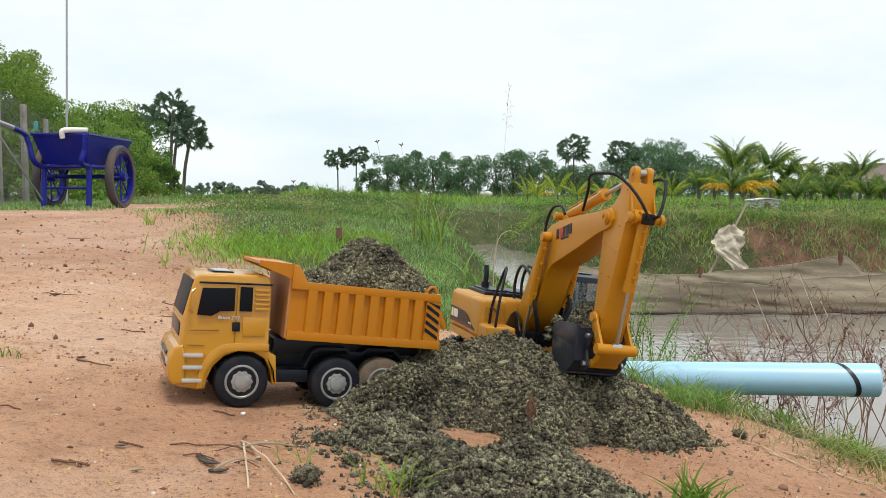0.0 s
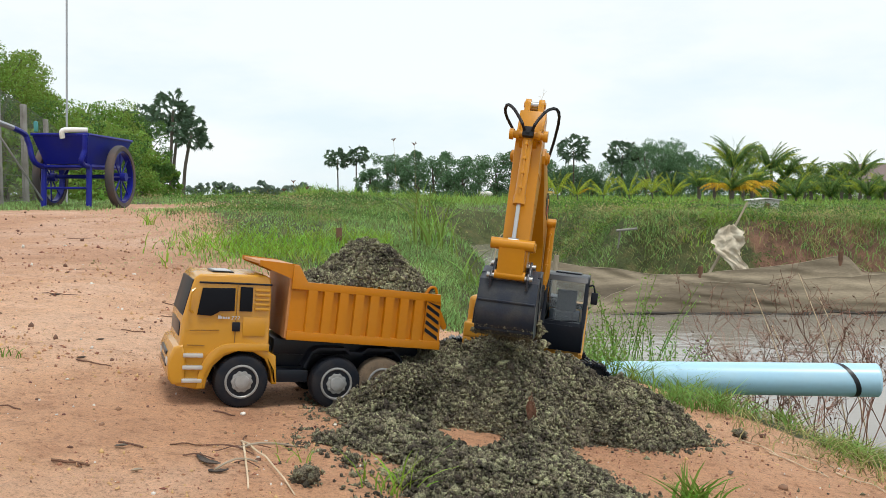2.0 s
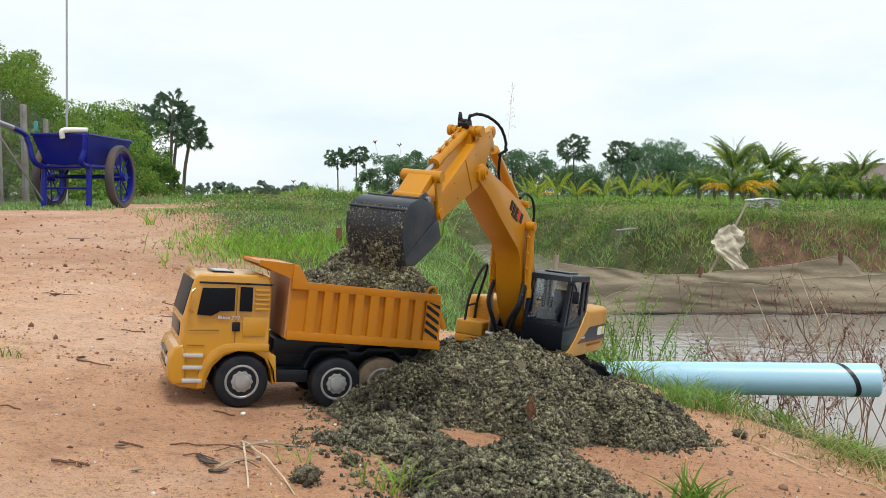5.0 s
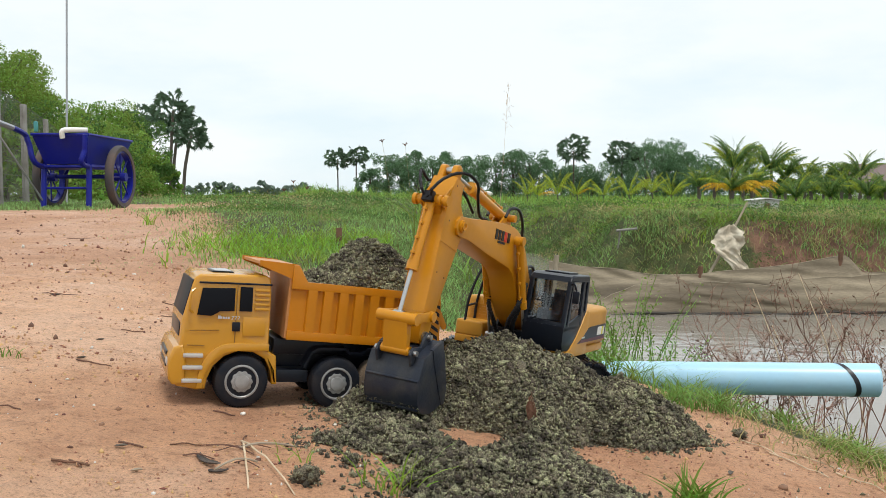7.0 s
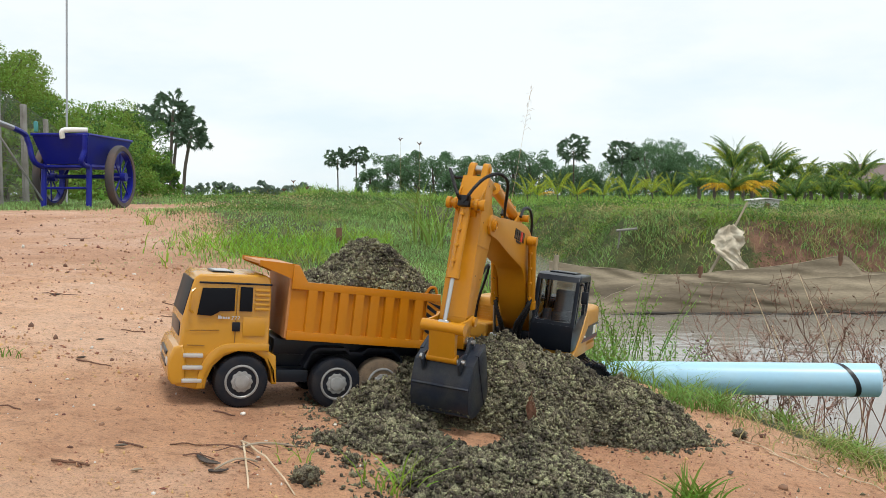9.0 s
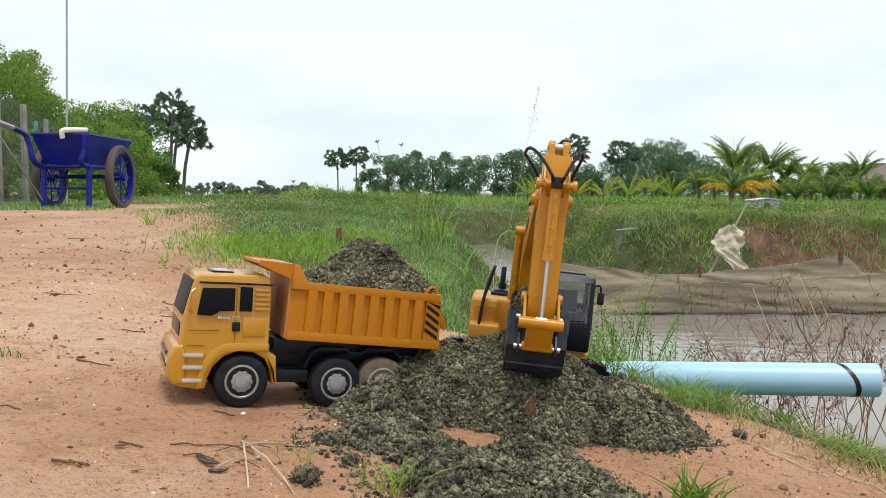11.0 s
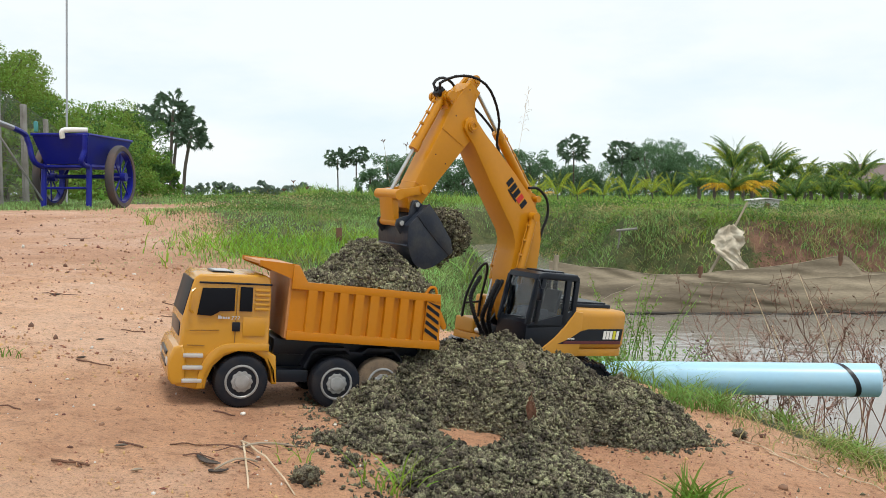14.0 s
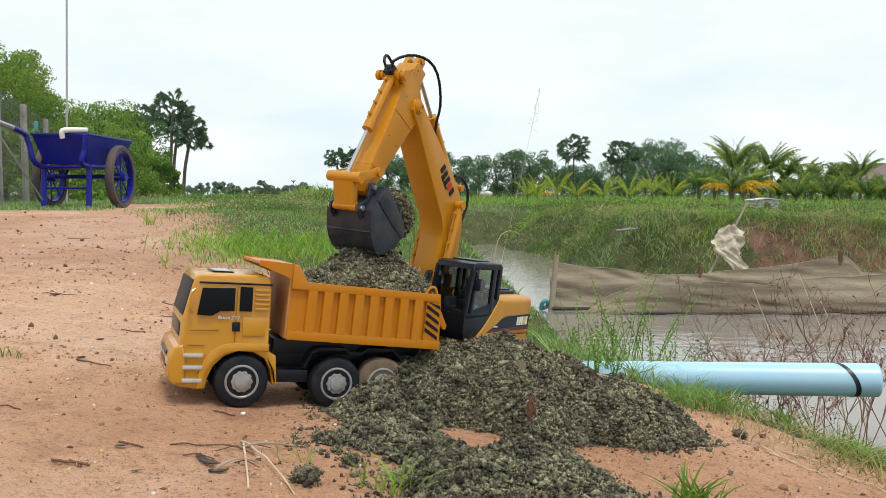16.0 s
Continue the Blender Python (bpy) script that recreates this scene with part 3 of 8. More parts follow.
def build_pile():
    rng = np.random.RandomState(4)
    gx, gy = np.arange(-0.36, 0.56, 0.0055), np.arange(0.70, 1.72, 0.0055)
    X, Y = np.meshgrid(gx, gy)
    h = heap_height(X, Y)
    Z = land(X, Y) + np.where(h > 0.002, h - 0.002, -0.01) + 0.0012 * rng.uniform(-1, 1, X.shape)
    i = np.arange(X.size).reshape(X.shape)
    ok = (h > -0.001)
    keep = (ok[:-1, :-1] | ok[:-1, 1:] | ok[1:, 1:] | ok[1:, :-1])
    f = np.stack([i[:-1, :-1][keep], i[:-1, 1:][keep], i[1:, 1:][keep], i[1:, :-1][keep]], 1)
    f = np.concatenate([f[:, [0, 1, 2]], f[:, [0, 2, 3]]])
    blocks = [(np.stack([X.ravel(), Y.ravel(), Z.ravel()], 1), f)]
    kx, ky = rng.uniform(-0.36, 0.56, 9000), rng.uniform(0.70, 1.62, 9000)
    kh, ks = rng.uniform(0.001, 0.010, 9000), rng.uniform(0.0020, 0.0046, 9000)
    for n, lo, hi, sub in ((62000, 0.0008, 0.0030, 0), (11000, 0.0014, 0.0034, 1), (900, 0.0034, 0.0052, 1)):
        x, y = rng.uniform(-0.36, 0.56, n * 4), rng.uniform(0.70, 1.62, n * 4)
        which = rng.randint(0, len(kx), n * 4)
        near_knot = rng.uniform(0, 1, n * 4) < 0.55
        off = rng.normal(0, 1, (2, n * 4)) * ks[which]
        x, y = np.where(near_knot, kx[which] + off[0], x), np.where(near_knot, ky[which] + off[1], y)
        knot = np.where(near_knot, kh[which] * rng.uniform(0.1, 1.0, n * 4), rng.uniform(-0.001, 0.0015, n * 4))
        h = heap_height(x, y)
        sel = np.where((h > 0.002) | ((h > -0.012) & (rng.uniform(0, 1, n * 4) < 0.10)))[0][:n]
        x, y, h = x[sel], y[sel], h[sel] + knot[sel] * step(0.0, 0.012, h[sel])
        r = lo + (hi - lo) * rng.uniform(0, 1, len(sel)) ** 1.7
        c = np.stack([x, y, land(x, y) + np.maximum(h, 0) + r * 0.35], 1)
        blocks.append(lumps(c, r, rng, sub, 0.55))
    v, f = merged(blocks)
    return tagged(sheet_mesh("soil_heap", v, f, M_SOIL, smooth=False), "dug-up heap of clumpy grey-green sandy mud", "soil heap", kind="stuff")


build_pile()


# ---- toy dump truck ----
def truck_pose():
    yaw = radians(21.9)
    fw = Vector((-math.cos(yaw), -math.sin(yaw), 0.0861)).normalized()
    up = Vector((0.0719, 0.0500, 1.0))
    lf = up.cross(fw).normalized()
    up = fw.cross(lf)
    m = Matrix((fw, lf, up)).transposed().to_4x4()
    m.translation = Vector((-0.2725, 1.1214, 0.0872))
    return m


TRUCK = truck_pose()
# in the truck: x forward from the front axle, y to its left (0 at the outer faces of the left tyres), z up from the tyre's foot
WIDE = 0.1565
BED = Matrix.Translation((-0.09, 0, 0.1)) @ Matrix.Rotation(radians(-2.6), 4, "Y") @ Matrix.Translation((0.09, 0, -0.1))


def truck_wheel(parent, x, y, left, muddy, width=0.030, drop=0.0):
    s = 1 if left else -1
    b = B()
    r = 0.0362
    prof = [(0.022, -0.0), (r - 0.006, 0.0), (r - 0.002, -0.002), (r, -0.006), (r, -width + 0.006), (r - 0.002, -width + 0.002), (r - 0.006, -width), (0.022, -width)]
    lathe(b, [(p, a * s) for p, a in prof], 120)
    for v in b.verts:
        out = math.hypot(v.co.x, v.co.z)
        if out > r - 0.0025:
            k = round(math.degrees(math.atan2(v.co.z, v.co.x)) / 3.0) + (1 if abs(v.co.y) > width / 2 else 0)
            f = (out + (0.0004 if k % 2 else -0.0007)) / out
            v.co.x, v.co.z = v.co.x * f, v.co.z * f
    tyre = part("wheel", b, M_TYREMUD if muddy else M_TYRE, parent, m=pose(x, y, 0.0358 - drop))
    b = B()
    lathe(b, [(0.0232, -0.004 * s), (0.0226, 0.0012 * s), (0.0208, 0.0016 * s), (0.0196, 0.0006 * s), (0.0188, -0.006 * s), (0.001, -0.006 * s)], 36)
    part("rim", b, M_RIM, tyre, "grey plastic wheel rim")
    # black ring put in place of the shade between rim and hub
    b = B()
    lathe(b, [(0.0197, -0.0052 * s), (0.0150, -0.0052 * s)], 30)
    part("recess", b, M_BLACK, tyre, "dark recess of the wheel")
    b = B()
    lobes = [(0.0139 + 0.0007 * math.cos(10 * q), q) for q in (2 * math.pi * k / 80 for k in range(80))]
    lo, hi = sorted((-0.004 * s, 0.0022 * s))
    prism(b, [(r2 * math.cos(q), r2 * math.sin(q)) for r2, q in lobes], lo, hi, bevel=0.0007)
    lathe(b, [(0.0100, 0.001 * s), (0.0094, 0.0036 * s), (0.0062, 0.0040 * s), (0.001, 0.0040 * s)], 24)
    part("hub", b, M_RIM, tyre, "grey scalloped plastic hub")
    for k in range(10):
        a = 2 * math.pi * k / 10
        b = B()
        rod(b, (0.0122 * math.cos(a), 0.001 * s, 0.0122 * math.sin(a)), (0.0122 * math.cos(a), 0.0034 * s, 0.0122 * math.sin(a)), 0.0011, n=6)
        part("wheel_nut", b, M_RIM, tyre)
    return tyre


def lettering(body, size, mat, parent, m, label):
    """Raised letters as a mesh part."""
    letters = bpy.data.curves.new("lettering", "FONT")
    letters.body, letters.size, letters.extrude, letters.space_character = body, size, 0.0003, 1.05
    shape = new("lettering", letters)
    bpy.context.view_layer.update()
    me = bpy.data.meshes.new_from_object(shape)
    bpy.data.objects.remove(shape)
    me.materials.clear()
    me.materials.append(mat)
    o = new("lettering", me)
    o.parent, o.matrix_basis = parent, m
    tagged(o, label)


def build_truck():
    t = thing("dump_truck", "orange-yellow toy dump truck loaded with wet soil", "toy truck", TRUCK)
    W = WIDE
    # cab body: side outline with the arch cut in, slightly narrower towards the roof
    b = B()
    out = [(0.076, 0.026), (0.079, 0.050), (0.074, 0.085), (0.0735, 0.110), (0.0640, 0.157), (0.0615, 0.1655), (0.0545, 0.1710), (-0.022, 0.1725), (-0.0285, 0.1685),
           (-0.030, 0.150), (-0.030, 0.072), (-0.040, 0.066), (-0.043, 0.028), (-0.037, 0.028), (-0.034, 0.047), (-0.026, 0.062), (-0.012, 0.0705), (0.006, 0.0715), (0.022, 0.065), (0.034, 0.052), (0.040, 0.036), (0.042, 0.022), (0.052, 0.021)]
    prism(b, out, -W + 0.002, -0.002, bevel=0.004, seg=3)
    for v in b.verts:
        if v.co.z > 0.10:
            k = (v.co.z - 0.10) / 0.07
            v.co.y += (0.006 if v.co.y < -W / 2 else -0.006) * k
    cab = part("cab", b, M_TRUCK, t, "orange-yellow plastic cab", m=Matrix.Diagonal((1.115, 1, 1.02, 1)))
    b = B()
    prism(b, [(0.057, 0.118), (0.052, 0.153), (0.014, 0.154), (0.014, 0.124), (0.031, 0.123), (0.040, 0.117)], -0.006, -0.0035, bevel=0.0008)
    part("side_window", b, M_DARKGLASS, cab, "black side window", m=Matrix.Rotation(radians(6), 4, "X") @ Matrix.Translation((0, 0.0165, 0.0)))
    b = B()
    prism(b, [(0.008, 0.124), (0.008, 0.156), (-0.007, 0.156), (-0.007, 0.124)], -0.006, -0.0035, bevel=0.0008)
    part("side_window", b, M_DARKGLASS, cab, "black side window", m=Matrix.Rotation(radians(6), 4, "X") @ Matrix.Translation((0, 0.0165, 0.0)))
    b = B()
    prism(b, [(0.0705, 0.1165), (0.0732, 0.1165), (0.0634, 0.1630), (0.0607, 0.1630)], -W + 0.009, -0.009, bevel=0.0012)
    part("windscreen", b, M_DARKGLASS, cab, "black windscreen")
    b = B()
    prism(b, [(0.071, 0.088), (0.0752, 0.088), (0.0747, 0.106), (0.071, 0.106)], -W + 0.022, -0.022, bevel=0.001)
    part("grille", b, M_BLACK, cab)
    # bumper block
    b = B()
    prism(b, [(0.080, 0.028), (0.085, 0.035), (0.086, 0.062), (0.081, 0.076), (0.070, 0.080), (0.066, 0.060), (0.066, 0.028)], -W + 0.001, 0.0015, bevel=0.004, seg=3)
    part("bumper", b, M_TRUCK, cab)
    for z in (0.046, 0.060):
        b = B()
        box(b, 0.080, 0.0868, -W + 0.035, -0.035, z, z + 0.006, 0.001)
        part("intake", b, M_BLACK, cab)
    for yy in (-0.026, -W + 0.026):
        b = B()
        box(b, 0.078, 0.0870, yy - 0.009, yy + 0.009, 0.050, 0.060, 0.002)
        part("headlight", b, M_SILVER, cab, "small silver headlight")
    for z in (0.066, 0.0505, 0.0335):
        b = B()
        box(b, 0.047, 0.070, -0.006, 0.0035, z - 0.0025, z + 0.0025, 0.001)
        part("step", b, M_SILVER, cab, "silver step bar")
    # arch lip, door seams, roof hatch, louvres, handle, gutter
    b = B()
    inner = curve_points([(0.0455, 0, 0.024), (0.0440, 0, 0.040), (0.037, 0, 0.056), (0.024, 0, 0.068), (0.006, 0, 0.0725), (-0.012, 0, 0.0730), (-0.030, 0, 0.0730)], 22)
    outer = curve_points([(-0.030, 0, 0.0825), (-0.008, 0, 0.0828), (0.012, 0, 0.0825), (0.029, 0, 0.0785), (0.0425, 0, 0.066), (0.0505, 0, 0.046), (0.0530, 0, 0.024)], 22)
    prism(b, [(p.x, p.z) for p in inner + outer], -0.004, 0.0016, bevel=0.0010)
    part("arch_lip", b, M_TRUCK, cab)
    b = B()
    for x0, z0, x1, z1 in ((0.0115, 0.160, 0.0115, 0.074), (0.064, 0.098, 0.030, 0.099), (0.066, 0.079, 0.046, 0.0785)):
        rod(b, (x0, -0.0022, z0), (x1, -0.0022, z1), 0.0006, n=6)
    part("door_seam", b, M_SEAM, cab)
    b = B()
    box(b, 0.006, 0.0155, -0.0028, -0.0008, 0.098, 0.110, 0.0006)
    part("door_handle", b, M_BLACK, cab, "black recessed door handle")
    b = B()
    box(b, -0.024, 0.003, -0.003, -0.0014, 0.092, 0.117, 0.0004)
    part("side_locker", b, M_TRUCK, cab)
    for k in range(5):
        b = B()
        box(b, -0.028, -0.010, -0.0105 + k * 0.0006, -0.0035 + 0.0005 * k, 0.151 - k * 0.0062, 0.1545 - k * 0.0062, 0.0012)
        part("louvre", b, M_TRUCK, cab)
    b = B()
    tube(b, [(0.056, -0.0062, 0.1600), (0.02, -0.0062, 0.1605), (-0.030, -0.0062, 0.1605)], 0.0013, 6)
    part("roof_gutter", b, M_BLACK, cab)
    b = B()
    box(b, 0.012, 0.038, -0.105, -0.045, 0.1715, 0.1738, 0.0006)
    hatch = part("roof_hatch", b, M_BLACK, cab, "dark grey roof hatch")
    b = B()
    box(b, 0.015, 0.035, -0.101, -0.049, 0.1730, 0.1745, 0.0004)
    part("hatch_pane", b, M_SILVER, hatch, "pale grey hatch pane")
    # thin tube standing for the bright highlight down the A-pillar
    b = B()
    tube(b, curve_points([(0.061, 0.000, 0.152), (0.066, 0.004, 0.145), (0.066, 0.004, 0.126), (0.062, 0.000, 0.121)], 10), 0.0015, 6)
    part("mirror_arm", b, M_TRUCK, cab)
    for k, w in enumerate((0.0030, 0.0020, 0.0020, 0.0020, 0.0018)):
        b = B()
        x = 0.0325 - k * 0.0029
        box(b, x - w, x, -0.0026, -0.0012, 0.1140, 0.1180 if k == 0 else 0.1168, 0.0)
        part("badge", b, M_SILVER, cab, "silver badge bar")
    lettering("777", 0.0068, M_SILVER, cab, Matrix.Translation((0.0172, -0.0016, 0.1130)) @ Matrix.Rotation(math.pi, 4, "Z") @ Matrix.Rotation(math.pi / 2, 4, "X"), "silver number on the cab door")
    # chassis, tank, mudguards
    b = B()
    box(b, -0.262, 0.03, -W + 0.045, -0.045, 0.040, 0.075, 0.003)
    box(b, -0.26, -0.045, -W + 0.03, -0.030, 0.066, 0.088, 0.002)
    chassis = part("chassis", b, M_BLACK, t, "black plastic chassis")
    b = B()
    box(b, -0.092, -0.047, -0.040, -0.010, 0.030, 0.048, 0.003)
    part("fuel_tank", b, M_BLACK, chassis)
    for s in (0, 1):
        b = B()
        y0, y1 = (-0.030, -0.004) if s == 0 else (-W + 0.004, -W + 0.030)
        o = [(-0.083, 0.052), (-0.094, 0.074), (-0.104, 0.080), (-0.142, 0.080), (-0.150, 0.074), (-0.166, 0.074), (-0.174, 0.080), (-0.212, 0.080), (-0.224, 0.070), (-0.232, 0.052)]
        o2 = [(x, z - 0.004) for x, z in o[::-1]]
        o2[0], o2[-1] = (-0.228, 0.052), (-0.087, 0.052)
        prism(b, o + o2, y0, y1)
        part("mudguard", b, M_BLACK, chassis)
    for x, mud in ((0.0, 0), (-0.131, 0), (-0.1985, 1)):
        for left in (1, 0):
            truck_wheel(t, x, 0.0 if left else -W, left, mud, drop=0.003 if x == 0 else 0.0055)
    for x in (0.0, -0.131, -0.1985):
        b = B()
        rod(b, (x, -W + 0.01, 0.0358), (x, -0.01, 0.0358), 0.006)
        part("axle", b, M_BLACK, chassis)
    # tipper body: four walls and a floor, ribs, rim, guard over the cab
    xf, xr, zb, zt = -0.0565, -0.2775, 0.0905, 0.1690
    b = B()
    box(b, xr, xf, -W + 0.006, -0.006, zb + 0.004, zb + 0.010)
    body = part("tipper_body", b, M_BEDIN, t, "orange plastic tipper body", m=BED)
    for y0, y1 in ((-0.006, -0.002), (-W + 0.002, -W + 0.006)):
        b = B()
        prism(b, [(xf, zb), (xr - 0.004, zb), (xr + 0.004, zt), (-0.079, zt), (-0.064, 0.190), (xf, 0.190)], y0, y1)
        wall = part("side_wall", b, M_BED, body)
        s = 1 if y1 > -0.05 else -1
        yo = y1 if s > 0 else y0
        b = B()
        lo, hi = sorted((yo - 0.0005 * s, yo + 0.0058 * s))
        prism(b, [(xf + 0.001, zb - 0.001), (xr - 0.0045, zb - 0.001), (xr - 0.0035, zb + 0.011), (xf + 0.001, zb + 0.011)], lo, hi, bevel=0.001)
        part("lower_rail", b, M_BED, wall)
        b = B()
        prism(b, [(-0.077, zt + 0.001), (xr + 0.003, zt + 0.001), (xr + 0.002, zt - 0.010), (xf + 0.001, zt - 0.010), (xf + 0.001, 0.1915), (-0.063, 0.1915)], lo, hi, bevel=0.001)
        part("upper_rail", b, M_BED, wall)
        for k in range(8):
            x = -0.0785 - k * 0.0224
            b = B()
            q0, q1 = yo, yo + 0.0056 * s
            vs = []
            for z in (zb + 0.010, zt - 0.009):
                vs.append([b.verts.new(p) for p in ((x, q0, z), (x - 0.0013, q1, z), (x - 0.0138, q1, z), (x - 0.0151, q0, z))])
            fs = [b.faces.new((vs[0][i], vs[0][i + 1], vs[1][i + 1], vs[1][i])) for i in range(3)]
            bmesh.ops.recalc_face_normals(b, faces=fs)
            part("rib", b, M_BED, wall, smooth=False)
        b = B()
        lo2, hi2 = sorted((yo, yo + 0.0052 * s))
        prism(b, [(-0.2545, zb + 0.0105), (xr - 0.0025, zb + 0.0105), (xr + 0.0015, zt - 0.0095), (-0.2545, zt - 0.0095)], lo2, hi2)
        plate = part("warning_panel", b, M_BED, wall)
        for k in range(6):
            z = zb + 0.0125 + k * 0.0112
            b = B()
            zz = [(-0.2552, z + 0.012), (-0.2552, z + 0.0178), (-0.2755, min(z + 0.0055, zt - 0.01)), (-0.2760, z)]
            zz = [(x, min(max(q, zb + 0.0115), zt - 0.0105)) for x, q in zz]
            lo3, hi3 = sorted((yo + 0.0046 * s, yo + 0.0060 * s))
            prism(b, zz, lo3, hi3)
            part("warning_stripe", b, M_BLACK, plate, "black diagonal stripe", smooth=False)
        b = B()
        tube(b, curve_points([(xr + 0.022, yo - 0.006 * s, zt), (xr + 0.016, yo - 0.006 * s, zt + 0.009), (xr + 0.008, yo - 0.006 * s, zt + 0.009), (xr + 0.004, yo - 0.006 * s, zt - 0.002)], 10), 0.0022, 6)
        part("tailgate_lug", b, M_BED, wall)
    b = B()
    prism(b, [(xf + 0.003, zb), (xf, zb), (xf, 0.190), (xf + 0.003, 0.190)], -W + 0.003, -0.003)
    part("front_wall", b, M_BEDIN, body)
    b = B()
    prism(b, [(xr - 0.003, zb), (xr + 0.001, zb), (xr + 0.004, zt - 0.004), (xr, zt - 0.004)], -W + 0.003, -0.003)
    part("tailgate", b, M_BED, body)
    for yy in (-0.012, -W + 0.012):
        b = B()
        prism(b, [(xr + 0.001, zb + 0.060), (xr - 0.003, zb + 0.060), (xr - 0.017, zb + 0.034), (xr - 0.016, zb + 0.028), (xr - 0.011, zb + 0.028), (xr + 0.001, zb + 0.045)], yy - 0.002, yy + 0.002, bevel=0.0006)
        part("tailgate_arm", b, M_BED, body)
    b = B()
    prism(b, [(xf - 0.008, 0.1865), (xf - 0.008, 0.1915), (-0.0110, 0.1920), (-0.0110, 0.1880)], -W + 0.002, -0.002, bevel=0.001)
    part("cab_guard", b, M_BED, body)
    for y0, y1 in ((-0.005, -0.001), (-W + 0.001, -W + 0.005)):
        b = B()
        prism(b, [(xf - 0.0065, 0.1925), (-0.0095, 0.1935), (-0.0095, 0.1870), (xf, 0.172), (xf - 0.003, 0.172)], y0, y1)
        part("guard_cheek", b, M_BED, body)
    return t


build_truck()


def heap_in_truck():
    """The truck's load, shaped in the truck's own space."""
    rng = np.random.RandomState(8)

    def top(x, y):
        c = np.clip(np.abs(y + WIDE / 2) / (WIDE / 2), 0, 1)
        peak = np.interp(x, [-0.275, -0.262, -0.24, -0.21, -0.185, -0.157, -0.13, -0.10, -0.06], [0.012, 0.026, 0.044, 0.066, 0.068, 0.063, 0.035, 0.003, -0.012])
        c = np.clip(c * 1.06, 0, 1)
        z = 0.164 + np.minimum(peak, 0) + np.maximum(peak, 0) * (1 - c ** 1.5) + 0.0035 * ripple(x, y, 60.0, 31) + 0.002 * ripple(x, y, 150.0, 32)
        return z

    gx, gy = np.arange(-0.2730, -0.0600, 0.005), np.arange(-WIDE + 0.007, -0.006, 0.005)
    X, Y = np.meshgrid(gx, gy)
    i = np.arange(X.size).reshape(X.shape)
    f = np.stack([i[:-1, :-1].ravel(), i[:-1, 1:].ravel(), i[1:, 1:].ravel(), i[1:, :-1].ravel()], 1)
    f = np.concatenate([f[:, [0, 1, 2]], f[:, [0, 2, 3]]])
    blocks = [(np.stack([X.ravel(), Y.ravel(), top(X, Y).ravel()], 1), f)]
    kx, ky, kh, ks = rng.uniform(-0.27, -0.08, 800), rng.uniform(-WIDE + 0.01, -0.01, 800), rng.uniform(0.001, 0.010, 800), rng.uniform(0.0020, 0.0046, 800)
    for n, lo, hi, sub in ((14000, 0.0008, 0.0029, 0), (2600, 0.0014, 0.0033, 1), (240, 0.0032, 0.0050, 1)):
        x, y = rng.uniform(-0.272, -0.075, n), rng.uniform(-WIDE + 0.007, -0.0065, n)
        r = lo + (hi - lo) * rng.uniform(0, 1, n) ** 1.7
        which = rng.randint(0, len(kx), n)
        off = rng.normal(0, 1, (2, n)) * ks[which]
        knotted = rng.uniform(0, 1, n) < 0.6
        x, y = np.where(knotted, kx[which] + off[0], x), np.where(knotted, ky[which] + off[1], y)
        lift = np.where(knotted, kh[which] * rng.uniform(0.1, 1.0, n), 0)
        ok = (y < -0.006) & (y > -WIDE + 0.006) & (x > -0.274) & (x < -0.07)
        x, y, r, lift = x[ok], y[ok], r[ok], lift[ok]
        blocks.append(lumps(np.stack([x, y, top(x, y) + lift + r * 0.4], 1), r, rng, sub, 0.55))
    v, f = merged(blocks)
    m = np.array(TRUCK @ BED)
    v = v @ m[:3, :3].T + m[:3, 3]
    tagged(sheet_mesh("truck_load", v, f, M_SOIL), "heaped load of grey-green sandy mud on the toy truck", "soil load", kind="stuff")


heap_in_truck()


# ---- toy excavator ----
# base placed to fit the camera's view, drawn in towards its eye
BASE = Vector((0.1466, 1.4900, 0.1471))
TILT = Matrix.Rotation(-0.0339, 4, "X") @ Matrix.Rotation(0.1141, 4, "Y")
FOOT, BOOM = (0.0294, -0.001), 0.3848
BOOM_PIN, CLAMP = (0.1817, 0.0803), (-0.0116, 0.0676)
ROCKER_AT, ROCKER, BUCKET_AT, BUCKET_LINK = (0.1495, 0.0168), 0.0537, (0.1797, 0.0163), 0.0433
CYL_FOOT = (0.085, -0.030)
STICK_CYL_AT = (0.205, 0.112)
HOSE_PIECES = 18

excavator = thing("excavator", "orange-yellow toy tracked excavator with black cab and bucket", "toy excavator")


